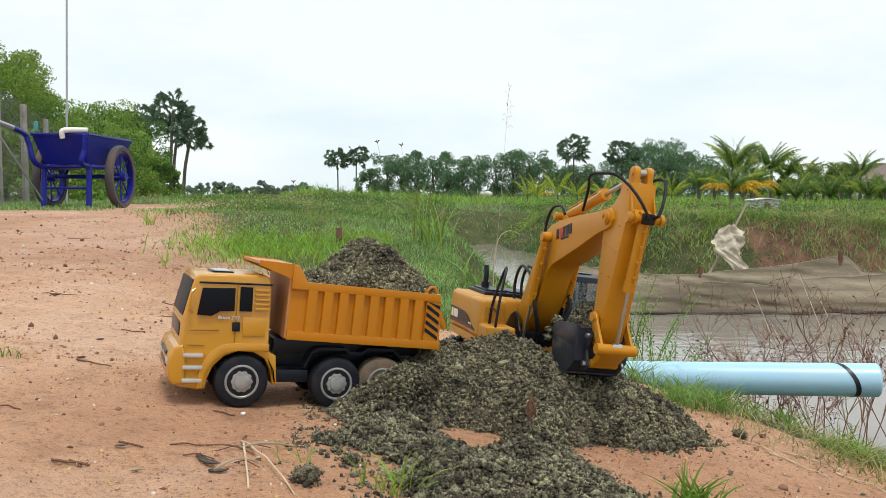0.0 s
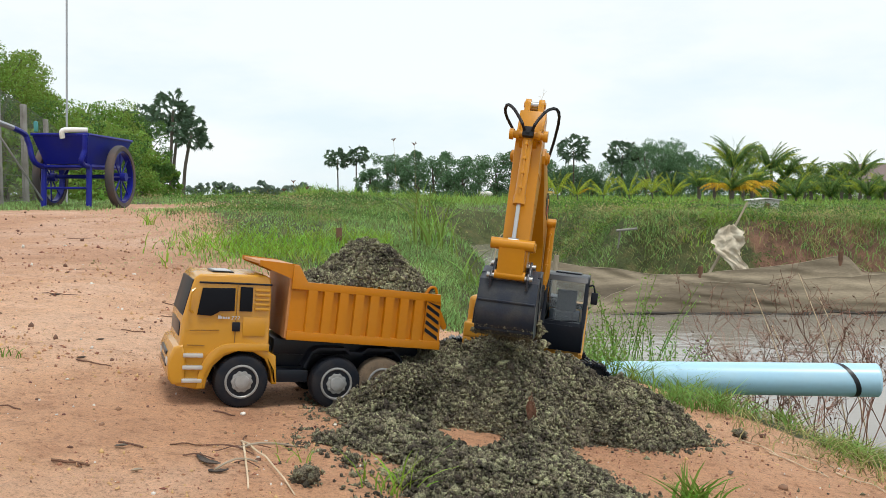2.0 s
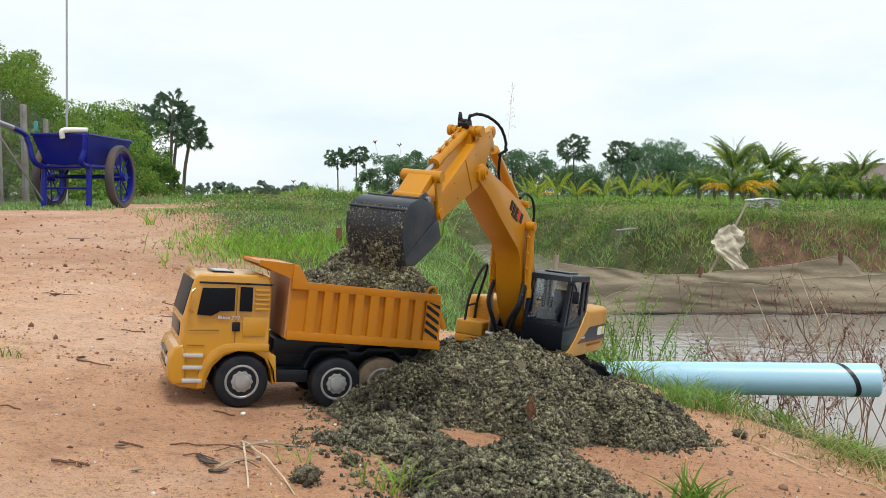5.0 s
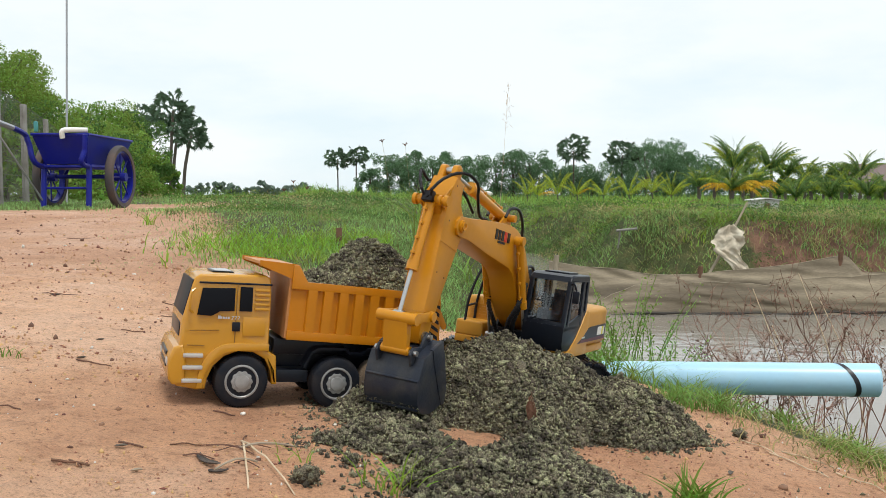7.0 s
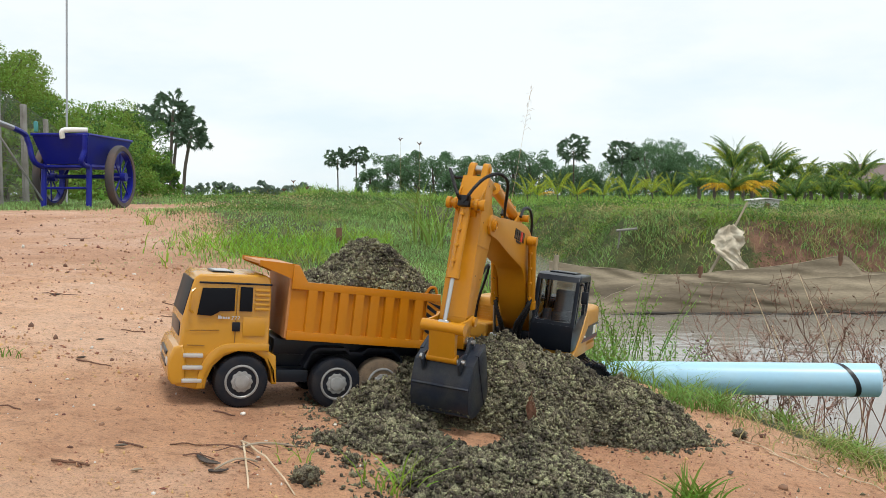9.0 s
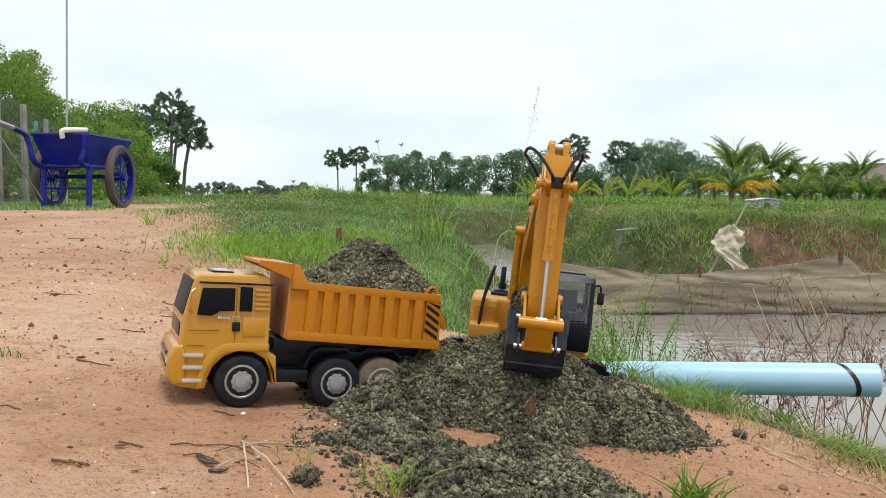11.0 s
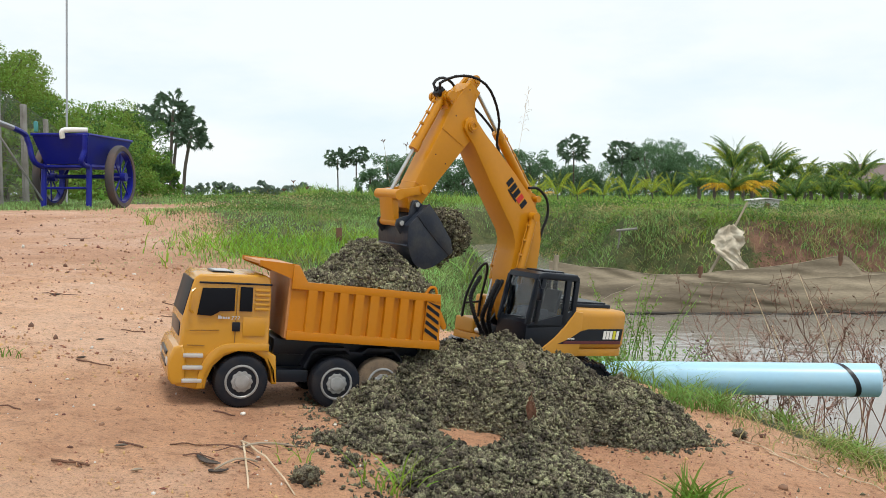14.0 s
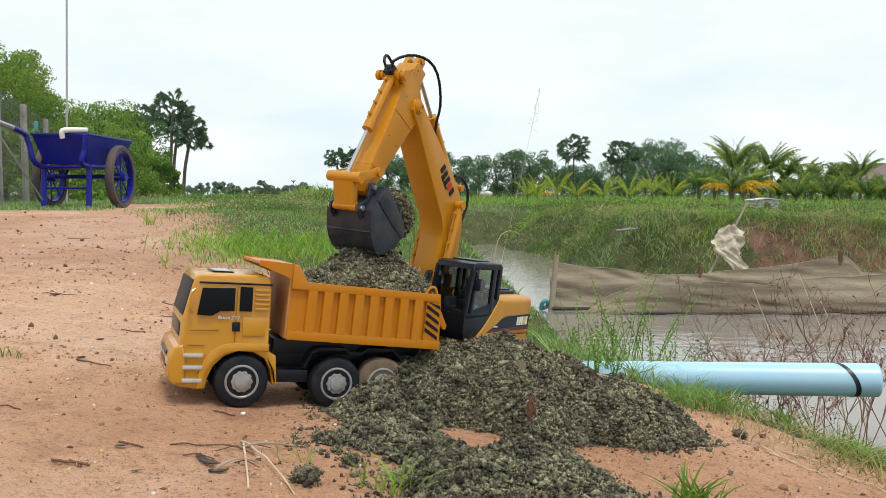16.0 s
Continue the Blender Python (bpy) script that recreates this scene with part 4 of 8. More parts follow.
def build_undercarriage():
    b = B()
    rod(b, (0, 0, -0.060), (0, 0, -0.047), 0.055, n=28)
    box(b, -0.06, 0.06, -0.075, 0.075, -0.085, -0.060, 0.004)
    base = part("undercarriage", b, M_BLACK, excavator, "black plastic undercarriage", m=pose(0, 0, 0, 0, 0, 4))
    for s in (-1, 1):
        y0, y1 = sorted((s * 0.060, s * 0.098))
        b = B()
        L, r, zc = 0.122, 0.026, -0.083
        path = []
        for k in range(13):
            a = -math.pi / 2 + math.pi * k / 12
            path.append((L + r * math.cos(a), zc + r * math.sin(a)))
        for k in range(13):
            a = math.pi / 2 + math.pi * k / 12
            path.append((-L + r * math.cos(a), zc + r * math.sin(a)))
        prism(b, path, y0 + 0.008, y1 - 0.008)
        track = part("track_frame", b, M_BLACK, base)
        n = 44
        total = 4 * L + 2 * math.pi * r
        b0 = B()
        box(b0, -0.0062, 0.0062, y0, y1, -0.0030, 0.0022, 0.0008, 1)
        box(b0, -0.0012, 0.0012, y0, y1, 0.0018, 0.0050)
        shoe = None
        for k in range(n):
            d = total * k / n
            if d < 2 * L:
                m = pose(-L + d, 0, zc - r, 0, 180, 0)
            elif d < 2 * L + math.pi * r:
                a = (d - 2 * L) / r - math.pi / 2
                m = Matrix.Translation((L + r * math.cos(a), 0, zc + r * math.sin(a))) @ Matrix.Rotation(math.pi / 2 - a, 4, "Y")
            elif d < 4 * L + math.pi * r:
                m = pose(L - (d - 2 * L - math.pi * r), 0, zc + r)
            else:
                a = (d - 4 * L - math.pi * r) / r + math.pi / 2
                m = Matrix.Translation((-L + r * math.cos(a), 0, zc + r * math.sin(a))) @ Matrix.Rotation(math.pi / 2 - a, 4, "Y")
            if shoe is None:
                shoe = part("track_shoe", b0, M_BLACK, track, m=m)
            else:
                o = new("track_shoe", shoe.data)
                o.parent, o.matrix_basis = track, m


def build_house():
    b = B()
    plan = [(0.088, -0.105), (0.088, 0.108), (-0.10, 0.112), (-0.150, 0.111), (-0.163, 0.102), (-0.170, 0.060), (-0.172, 0.0), (-0.170, -0.060), (-0.163, -0.098), (-0.150, -0.107), (-0.10, -0.108)]
    prism(b, plan, -0.048, -0.034, bevel=0.002, axis="z")
    rear = [(-0.012, -0.108), (-0.012, 0.112), (-0.10, 0.113), (-0.154, 0.1125), (-0.167, 0.103), (-0.174, 0.060), (-0.176, 0.0), (-0.174, -0.060), (-0.167, -0.099), (-0.154, -0.108), (-0.10, -0.108)]
    prism(b, rear, -0.0345, 0.0385, bevel=0.013, seg=4, axis="z")
    house = part("house", b, M_EXC, excavator, "orange-yellow upper structure")
    # sweeping side panel under the cab
    b = B()
    top = [(0.082, -0.0475), (0.082, -0.040), (0.060, -0.030), (0.035, -0.014), (0.012, 0.006), (-0.006, 0.026), (-0.014, 0.036), (-0.035, 0.034), (-0.035, -0.0475)]
    prism(b, top, 0.060, 0.1145, bevel=0.003, seg=2)
    part("side_panel", b, M_EXC, house)
    # right-hand locker with the handrail
    b = B()
    box(b, -0.022, 0.042, -0.108, -0.056, -0.035, 0.0380, 0.008, 3)
    part("locker", b, M_EXC, house)
    b = B()
    box(b, 0.030, 0.088, -0.106, -0.050, -0.035, -0.006, 0.005, 3)
    part("step_box", b, M_EXC, house)
    for k in range(5):
        b = B()
        box(b, 0.0415, 0.0435, -0.098, -0.060, 0.002 + k * 0.005, 0.004 + k * 0.005)
        part("louvre", b, M_EXC, house)
    b = B()
    tube(b, curve_points([(0.085, -0.090, -0.03), (0.083, -0.087, 0.030), (0.072, -0.079, 0.075), (0.060, -0.072, 0.098), (0.051, -0.071, 0.097), (0.046, -0.076, 0.075), (0.045, -0.086, 0.030), (0.045, -0.088, -0.006)], 40), 0.0026, 8)
    tube(b, [(0.045, -0.086, 0.024), (0.083, -0.088, 0.020)], 0.0022, 8)
    part("handrail", b, M_HOSE, house, "black bent handrail")
    # engine hood, exhaust
    b = B()
    box(b, -0.160, -0.050, -0.072, 0.070, 0.035, 0.0455, 0.003, 3)
    for y0, y1 in ((-0.066, -0.022), (-0.016, 0.064)):
        box(b, -0.150, -0.062, y0, y1, 0.044, 0.0490, 0.002)
    part("engine_hood", b, M_BLACK, house, "dark grey engine hood")
    b = B()
    rod(b, (-0.122, -0.050, 0.040), (-0.122, -0.050, 0.060), 0.0085)
    tube(b, curve_points([(-0.122, -0.050, 0.058), (-0.122, -0.050, 0.076), (-0.128, -0.050, 0.092)], 10), 0.0055, 10)
    part("exhaust", b, M_BLACK, house, "black exhaust stack")
    # black side panels with maroon band and maker's bars
    for s in (1, -1):
        y = 0.1135 if s > 0 else -0.1082
        lo, hi = sorted((y - 0.002 * s, y + 0.0012 * s))
        b = B()
        prism(b, [(0.026, -0.0240), (-0.146, -0.0245), (-0.150, 0.0050), (-0.055, 0.0035), (-0.030, -0.001), (-0.005, -0.014)], lo, hi)
        p = part("side_decal", b, M_BLACK, house, "black side panel", smooth=False)
        lo, hi = sorted((y, y + 0.0020 * s))
        b = B()
        prism(b, [(0.012, -0.0235), (-0.145, -0.0240), (-0.146, -0.0185), (0.008, -0.0185)], lo, hi)
        part("decal_band", b, M_MAROON, p, smooth=False)
        for k in range(5):
            x = -0.094 - k * 0.0092
            b = B()
            prism(b, [(x, -0.0150), (x - 0.0070, -0.0150), (x - 0.0086, 0.0010), (x - 0.0016, 0.0010)], lo, hi)
            part("decal_mark", b, M_LIME if k == 3 else M_WHITE, p, "white maker's mark" if k != 3 else "yellow maker's mark", smooth=False)
        face = Matrix.Rotation(math.pi / 2, 4, "X")
        if s > 0:
            face = Matrix.Rotation(math.pi, 4, "Z") @ face
        lettering("POWER", 0.0050, M_WHITE, p, Matrix.Translation((0.001 if s > 0 else -0.018, y + 0.0014 * s, -0.0162)) @ face, "small white lettering")
    # cab: floor pan, posts, roof, panes, seat
    x0, y0, y1, zt, zb = -0.015, 0.034, 0.112, 0.1005, -0.034
    b = B()
    prism(b, [(0.100, -0.034), (0.106, -0.020), (0.1055, 0.012), (x0, 0.012), (x0, -0.034)], y0, y1, bevel=0.003)
    cab = part("cab", b, M_BLACK, house, "black plastic cab shell")
    b = B()
    prism(b, [(0.092, 0.090), (0.086, 0.099), (0.072, 0.1025), (x0 + 0.006, 0.1025), (x0 - 0.002, 0.097), (x0 - 0.002, 0.089)], y0 - 0.001, y1 + 0.001, bevel=0.004, seg=3)
    box(b, 0.010, 0.062, y0 + 0.015, y1 - 0.015, 0.100, 0.1055, 0.002)
    part("cab_roof", b, M_BLACK, cab)
    for y in (y0 + 0.003, y1 - 0.003):
        for xa, za, xb, zb2, w in ((0.102, 0.010, 0.087, 0.092, 0.0042), (0.084, 0.010, 0.074, 0.092, 0.0045), (0.012, 0.010, 0.010, 0.092, 0.0062), (x0 + 0.005, 0.010, x0 + 0.003, 0.092, 0.0050)):
            b = B()
            prism(b, [(xa - w, za), (xa + w, za), (xb + w, zb2), (xb - w, zb2)], y - 0.0035, y + 0.0035, bevel=0.001)
            part("cab_post", b, M_BLACK, cab)
    for y in (y0 + 0.003, y1 - 0.003):
        b = B()
        prism(b, [(0.104, 0.010), (0.060, 0.020), (0.010, 0.030), (x0, 0.040), (x0, 0.008), (0.104, 0.002)], y - 0.003, y + 0.003, bevel=0.001)
        part("door_sill", b, M_BLACK, cab)
        b = B()
        prism(b, [(0.100, 0.014), (0.0865, 0.090), (x0 + 0.002, 0.090), (x0 + 0.004, 0.014)], y - 0.0007, y + 0.0007)
        part("side_pane", b, M_GLASS, cab, "clear plastic side pane", smooth=False).visible_shadow = False
    b = B()
    prism(b, [(0.1020, 0.012), (0.1032, 0.012), (0.0882, 0.091), (0.0870, 0.091)], y0 + 0.006, y1 - 0.006)
    part("windscreen", b, M_GLASS, cab, "clear plastic windscreen", smooth=False).visible_shadow = False
    b = B()
    prism(b, [(0.1012, 0.008), (0.1055, 0.008), (0.1040, 0.018), (0.0998, 0.018)], y0 + 0.004, y1 - 0.004, bevel=0.0008)
    part("screen_frame", b, M_BLACK, cab)
    b = B()
    prism(b, [(x0 + 0.001, 0.012), (x0 + 0.003, 0.012), (x0 + 0.002, 0.045), (x0, 0.045)], y0 + 0.005, y1 - 0.005)
    part("rear_wall", b, M_BLACK, cab)
    b = B()
    box(b, 0.010, 0.045, 0.055, 0.092, 0.012, 0.030, 0.005, 3)
    prism(b, [(0.012, 0.028), (0.022, 0.028), (0.012, 0.070), (0.004, 0.070)], 0.055, 0.092, bevel=0.003)
    part("seat", b, M_INNER, cab, "dark blue driver's seat")
    for y in (0.052, 0.095):
        b = B()
        box(b, 0.045, 0.070, y - 0.006, y + 0.006, 0.010, 0.036, 0.003)
        part("console", b, M_INNER, cab)
    b = B()
    tube(b, curve_points([(0.090, y1, 0.086), (0.096, y1 + 0.008, 0.088), (0.094, y1 + 0.012, 0.076)], 10), 0.0018, 6)
    box(b, 0.091, 0.096, y1 + 0.006, y1 + 0.018, 0.054, 0.076, 0.002)
    part("mirror", b, M_BLACK, cab, "black wing mirror")
    b = B()
    tube(b, curve_points([(0.104, 0.045, 0.020), (0.103, 0.070, 0.019), (0.102, 0.098, 0.022)], 8), 0.0010, 6)
    part("wiper", b, M_BLACK, cab)
    # boom bracket and feed hoses
    b = B()
    for y in (-0.036, 0.028):
        prism(b, [(-0.02, -0.035), (0.085, -0.035), (0.075, -0.022), (0.048, 0.012), (0.030, 0.020), (0.010, 0.012), (-0.02, -0.02)], y, y + 0.005, bevel=0.001)
    part("boom_bracket", b, M_BLACK, house)
    # plate added only to give the darkness below the boom's foot
    b = B()
    box(b, 0.066, 0.080, -0.040, 0.032, -0.034, -0.010, 0.003)
    part("front_plate", b, M_BLACK, house, "black plate before the boom's foot")
    for y, foot, bulge in ((-0.031, -0.014, 0.0), (0.031, 0.012, 0.0), (0.031, 0.003, 0.010)):
        b = B()
        run = curve_points([(0.092, foot, -0.032), (0.112 + bulge, foot + (y - foot) * 0.35, 0.004), (0.118 + bulge, y, 0.040), (0.100 + bulge, y, 0.078)], 40)
        tube(b, run, 0.0036, 8)
        for p, q in zip(run[::2], run[1::2]):
            rod(b, p, q, 0.0046, n=8)
        part("hose", b, M_HOSE, house, "ribbed black rubber hose")
    for y in (-0.018, -0.004):
        b = B()
        tube(b, curve_points([(-0.030, y, 0.032), (-0.034, y, 0.075), (-0.010, y, 0.104), (0.030, y, 0.098), (0.058, y, 0.084)], 26), 0.0030, 8)
        part("hose", b, M_HOSE, house, "black rubber hose")
    return house


def build_boom():
    b = B()
    w = 0.025
    outline = [(-0.020, -0.012), (-0.022, 0.008), (-0.006, 0.022), (0.045, 0.047), (0.085, 0.067), (0.128, 0.091), (0.160, 0.1005), (0.180, 0.1015), (0.200, 0.098), (0.220, 0.092),
               (0.267, 0.072), (0.330, 0.042), (0.360, 0.0265), (0.385, 0.0165), (0.397, 0.010), (0.4015, 0.0), (0.398, -0.010), (0.387, -0.0165), (0.372, -0.013), (0.350, -0.006), (0.330, -0.002), (0.278, 0.008),
               (0.215, 0.022), (0.175, 0.031), (0.155, 0.030), (0.135, 0.022), (0.100, -0.002), (0.060, -0.016), (0.010, -0.022)]
    prism(b, outline, -w, w, bevel=0.0018)
    boom = part("boom", b, M_ARM, excavator, "orange plastic boom")
    for y in (-w, w):
        s = 1 if y > 0 else -1
        b = B()
        rod(b, (0.3848, y - 0.001 * s, 0), (0.3848, y + 0.004 * s, 0), 0.0100, n=24)
        part("pin_boss", b, M_ARM, boom)
        b = B()
        lathe(b, [(0.0072, 0.0), (0.0072, 0.0022 * s), (0.0048, 0.0022 * s), (0.0043, 0.0006 * s)], 20)
        part("pin", b, M_ARM, boom, m=Matrix.Translation((0.3848, y + 0.0038 * s, 0)))
        b = B()
        lathe(b, [(0.0095, 0.0), (0.0095, 0.0065 * s), (0.0055, 0.0065 * s), (0.005, 0.003 * s)], 22)
        part("pin_boss", b, M_ARM, boom, m=Matrix.Translation((BOOM_PIN[0], y + 0.0055 * s, BOOM_PIN[1])))
        # maker's mark as plain bars along the side
        for k in range(5):
            x = 0.262 - k * 0.0125
            z = 0.0525 + k * 0.0045
            b = B()
            lo, hi = sorted((y - 0.0005 * s, y + 0.0009 * s))
            d = Matrix.Rotation(radians(-20), 2)
            o = [(x + (d @ Vector(p))[0], z + (d @ Vector(p))[1]) for p in ((-0.0048, -0.0085), (0.0048, -0.0085), (0.0048, 0.0085), (-0.0048, 0.0085))]
            prism(b, o, lo, hi)
            part("decal_mark", b, M_RED if k == 3 else M_BLACK, boom, "red maker's mark" if k == 3 else "black maker's mark", smooth=False)
        b = B()
        d = Matrix.Rotation(radians(-20), 2)
        lo, hi = sorted((y - 0.0005 * s, y + 0.0009 * s))
        prism(b, [(0.250, 0.0425), (0.222, 0.0530), (0.2235, 0.0565), (0.2515, 0.0460)], lo, hi)
        part("decal_mark", b, M_BLACK, boom, "black maker's mark", smooth=False)
    b = B()
    for y in (-0.010, 0.006):
        prism(b, [(0.175, 0.099), (0.232, 0.084), (0.222, 0.106), (0.212, 0.119), (0.200, 0.120), (0.190, 0.112)], y, y + 0.004, bevel=0.001)
    rod(b, (STICK_CYL_AT[0], -0.024, STICK_CYL_AT[1]), (STICK_CYL_AT[0], 0.024, STICK_CYL_AT[1]), 0.0062)
    part("cylinder_bracket", b, M_ARM, boom)
    for y in (-0.017, 0.017):
        b = B()
        tube(b, curve_points([(0.232, y, 0.100), (0.222, y, 0.122), (0.196, y * 1.2, 0.134), (0.166, y * 1.2, 0.126), (0.142, y * 1.1, 0.104), (0.110, y, 0.082)], 26), 0.0026, 8)
        part("hose", b, M_HOSE, boom, "black rubber hose")
    return boom


def build_stick():
    b = B()
    w = 0.0205
    outline = [(-0.060, 0.0185), (-0.060, 0.0463), (-0.045, 0.0500), (-0.0225, 0.0540), (0.0, 0.0530), (0.043, 0.0470), (0.1435, 0.0365), (0.178, 0.031), (0.1915, 0.022), (0.1925, 0.010), (0.182, 0.003),
               (0.120, -0.002), (0.047, -0.0115), (0.015, -0.0165), (-0.004, -0.0160), (-0.017, -0.0065), (-0.028, 0.0100), (-0.042, 0.0178)]
    prism(b, outline, -w, w, bevel=0.0016)
    stick = part("stick", b, M_ARM, excavator, "orange plastic dipper arm")
    for y in (-0.0105, 0.0105):
        b = B()
        tip = [(-0.0740 + 0.0095 * math.cos(a), 0.0350 + 0.0095 * math.sin(a)) for a in (radians(80 + 20 * k) for k in range(11))]
        prism(b, [(-0.0580, 0.0260), (-0.0580, 0.0462)] + tip, y - 0.0046, y + 0.0046, bevel=0.0010)
        part("lug", b, M_ARM, stick)
        s = 1 if y > 0 else -1
        b = B()
        rod(b, (-0.0740, y + 0.0040 * s, 0.0350), (-0.0740, y + 0.0064 * s, 0.0350), 0.0050, n=14)
        part("pin_boss", b, M_ARM, stick)
        # brace between the clamp and the top of the arm
        b = B()
        prism(b, [(-0.046, 0.0490), (-0.042, 0.0510), (-0.012, 0.0690), (-0.006, 0.0640), (-0.004, 0.0520)], y * 1.70 - 0.0010, y * 1.70 + 0.0010)
        part("brace", b, M_ARM, stick)
    b = B()
    rod(b, (-0.0740, -0.0065, 0.0350), (-0.0740, 0.0065, 0.0350), 0.0055, n=14)
    part("pin", b, M_CHROME, stick, "shiny metal pin")
    b = B()
    rod(b, (CLAMP[0], -0.026, CLAMP[1]), (CLAMP[0], 0.026, CLAMP[1]), 0.0058)
    for y in (-0.026, 0.026):
        rod(b, (CLAMP[0], y - 0.003, CLAMP[1]), (CLAMP[0], y + 0.003, CLAMP[1]), 0.0085)
        rod(b, (CLAMP[0], y * 0.62 - 0.002, CLAMP[1]), (CLAMP[0], y * 0.62 + 0.002, CLAMP[1]), 0.0082)
    prism(b, [(-0.024, 0.050), (0.006, 0.048), (-0.004, 0.066), (-0.018, 0.066)], -0.013, 0.013)
    part("cylinder_bracket", b, M_ARM, stick)
    b = B()
    box(b, CLAMP[0] - 0.009, CLAMP[0] + 0.007, -0.0085, 0.0085, CLAMP[1] + 0.006, CLAMP[1] + 0.0165, 0.002)
    rod(b, (CLAMP[0], 0, CLAMP[1] + 0.014), (CLAMP[0], 0, CLAMP[1] + 0.0185), 0.0030, n=10)
    part("hose_fitting", b, M_HOSE, stick, "black hose fitting")
    b = B()
    rod(b, (BUCKET_AT[0], -0.024, BUCKET_AT[1]), (BUCKET_AT[0], 0.024, BUCKET_AT[1]), 0.0075)
    part("bucket_pin", b, M_CHROME, stick)
    for xl, zl, xh, zh in ((0.0360, -0.0125, 0.0402, 0.0472), (0.1430, 0.0010, 0.1462, 0.0362)):
        b = B()
        prism(b, [(xl, zl), (xl + 0.0016, zl), (xh + 0.0016, zh), (xh, zh)], -w - 0.0010, w + 0.0010)
        part("seam", b, M_ARM, stick)
    for x, z in ((0.006, 0.036), (0.006, 0.000), (0.085, 0.030), (0.085, 0.004), (-0.048, 0.040)):
        for sd in (-1, 1):
            b = B()
            rod(b, (x, sd * (w - 0.001), z), (x, sd * (w + 0.0003), z), 0.0013, n=8)
            part("screw", b, M_BLACK, stick, "small dark screw")
    return stick


def build_bucket():
    prof = [(-0.010, -0.0100), (0.018, -0.0085), (0.041, -0.0075), (0.053, -0.0180), (0.065, -0.0310), (0.0725, -0.0460), (0.0760, -0.0600), (0.0745, -0.0730), (0.067, -0.0845), (0.054, -0.0935), (0.038, -0.0995), (0.016, -0.1030)]
    hw, th = 0.0425, 0.0022
    b = B()
    inner = []
    for i, (x, z) in enumerate(prof):
        a, c = prof[max(i - 1, 0)], prof[min(i + 1, len(prof) - 1)]
        dx, dz = c[0] - a[0], c[1] - a[1]
        L = math.hypot(dx, dz)
        inner.append((x + dz / L * th, z - dx / L * th))
    prism(b, prof + inner[::-1], -hw, hw)
    bucket = part("bucket", b, M_BUCKET, excavator, "black bucket smeared with mud")
    for y0, y1 in ((-hw - 0.0015, -hw + 0.0012), (hw - 0.0012, hw + 0.0015)):
        b = B()
        prism(b, [(0.012, -0.0095)] + prof[1:] + [(0.012, -0.1030)], y0, y1, bevel=0.0005)
        part("side_plate", b, M_BUCKET, bucket)
        b = B()
        lo, hi = (y0 - 0.0014, y1 + 0.0014)
        prism(b, [(-0.013, -0.0105), (0.018, -0.0075), (0.0195, -0.030), (0.0190, -0.070), (0.0170, -0.1040), (0.009, -0.1060), (-0.004, -0.0880), (-0.0115, -0.040)], lo, hi, bevel=0.0007)
        part("side_cutter", b, M_BUCKET, bucket)
    for y in (-0.029, 0.0255):
        b = B()
        o = [(-0.009, -0.012), (-0.008, 0.003), (0.0, 0.0085), (0.010, 0.005), (0.022, -0.003), (0.034, 0.004), (0.0433, 0.0085), (0.053, 0.003), (0.056, -0.014)]
        prism(b, o, y, y + 0.0035, bevel=0.0006)
        part("ear", b, M_BUCKET, bucket)
    for x in (0.0, BUCKET_LINK):
        b = B()
        rod(b, (x, -0.034, 0), (x, 0.034, 0), 0.0042, n=12)
        part("pin", b, M_CHROME, bucket)
    for k in range(5):
        y = -hw + 0.008 + k * (2 * hw - 0.016) / 4
        b = B()
        vs = [b.verts.new(p) for p in ((0.028, y - 0.006, -0.0965), (0.028, y + 0.006, -0.0965), (0.028, y + 0.006, -0.1040), (0.028, y - 0.006, -0.1040), (0.002, y - 0.004, -0.1065), (0.002, y + 0.004, -0.1065), (0.002, y + 0.004, -0.1085), (0.002, y - 0.004, -0.1085))]
        fs = [b.faces.new([vs[i] for i in q]) for q in ((0, 1, 2, 3), (4, 7, 6, 5), (0, 4, 5, 1), (1, 5, 6, 2), (2, 6, 7, 3), (3, 7, 4, 0))]
        bmesh.ops.recalc_face_normals(b, faces=fs)
        part("tooth", b, M_BUCKET, bucket, smooth=False)
    for i in (4, 7):
        b = B()
        x, z = prof[i]
        box(b, x - 0.004, x + 0.0016, -hw, hw, z - 0.0018, z + 0.0018, 0.0008)
        part("wear_strip", b, M_BUCKET, bucket)
    rng = np.random.RandomState(46)
    n = 1500
    at = 11 - 4.6 * rng.uniform(0, 1, n) ** 1.8
    px, pz = np.interp(at, range(len(prof)), [p[0] for p in prof]), np.interp(at, range(len(prof)), [p[1] for p in prof])
    blot = rng.uniform(-hw, hw, 16)
    py = np.clip(np.where(rng.uniform(0, 1, n) < 0.7, rng.choice(blot, n) + rng.normal(0, 0.006, n), rng.uniform(-hw, hw, n)), -hw, hw)
    k = 900
    knots = rng.uniform(-hw, hw, 11)
    px = np.concatenate([px, rng.uniform(0.002, 0.040, k)])
    py = np.concatenate([py, np.clip(rng.choice(knots, k) + rng.normal(0, 0.005, k), -hw, hw)])
    pz = np.concatenate([pz, -0.1000 - 0.017 * rng.uniform(0, 1, k) ** 1.6])
    size = np.concatenate([0.0005 + 0.0013 * rng.uniform(0, 1, n) ** 3, 0.0007 + 0.0022 * rng.uniform(0, 1, k) ** 2])
    v, f = lumps(np.stack([px, py, pz], 1), size, rng, 0)
    sheet_mesh("caked_mud", v, f, M_SOIL, bucket, "mud caked on the bucket's back and lip")
    return bucket


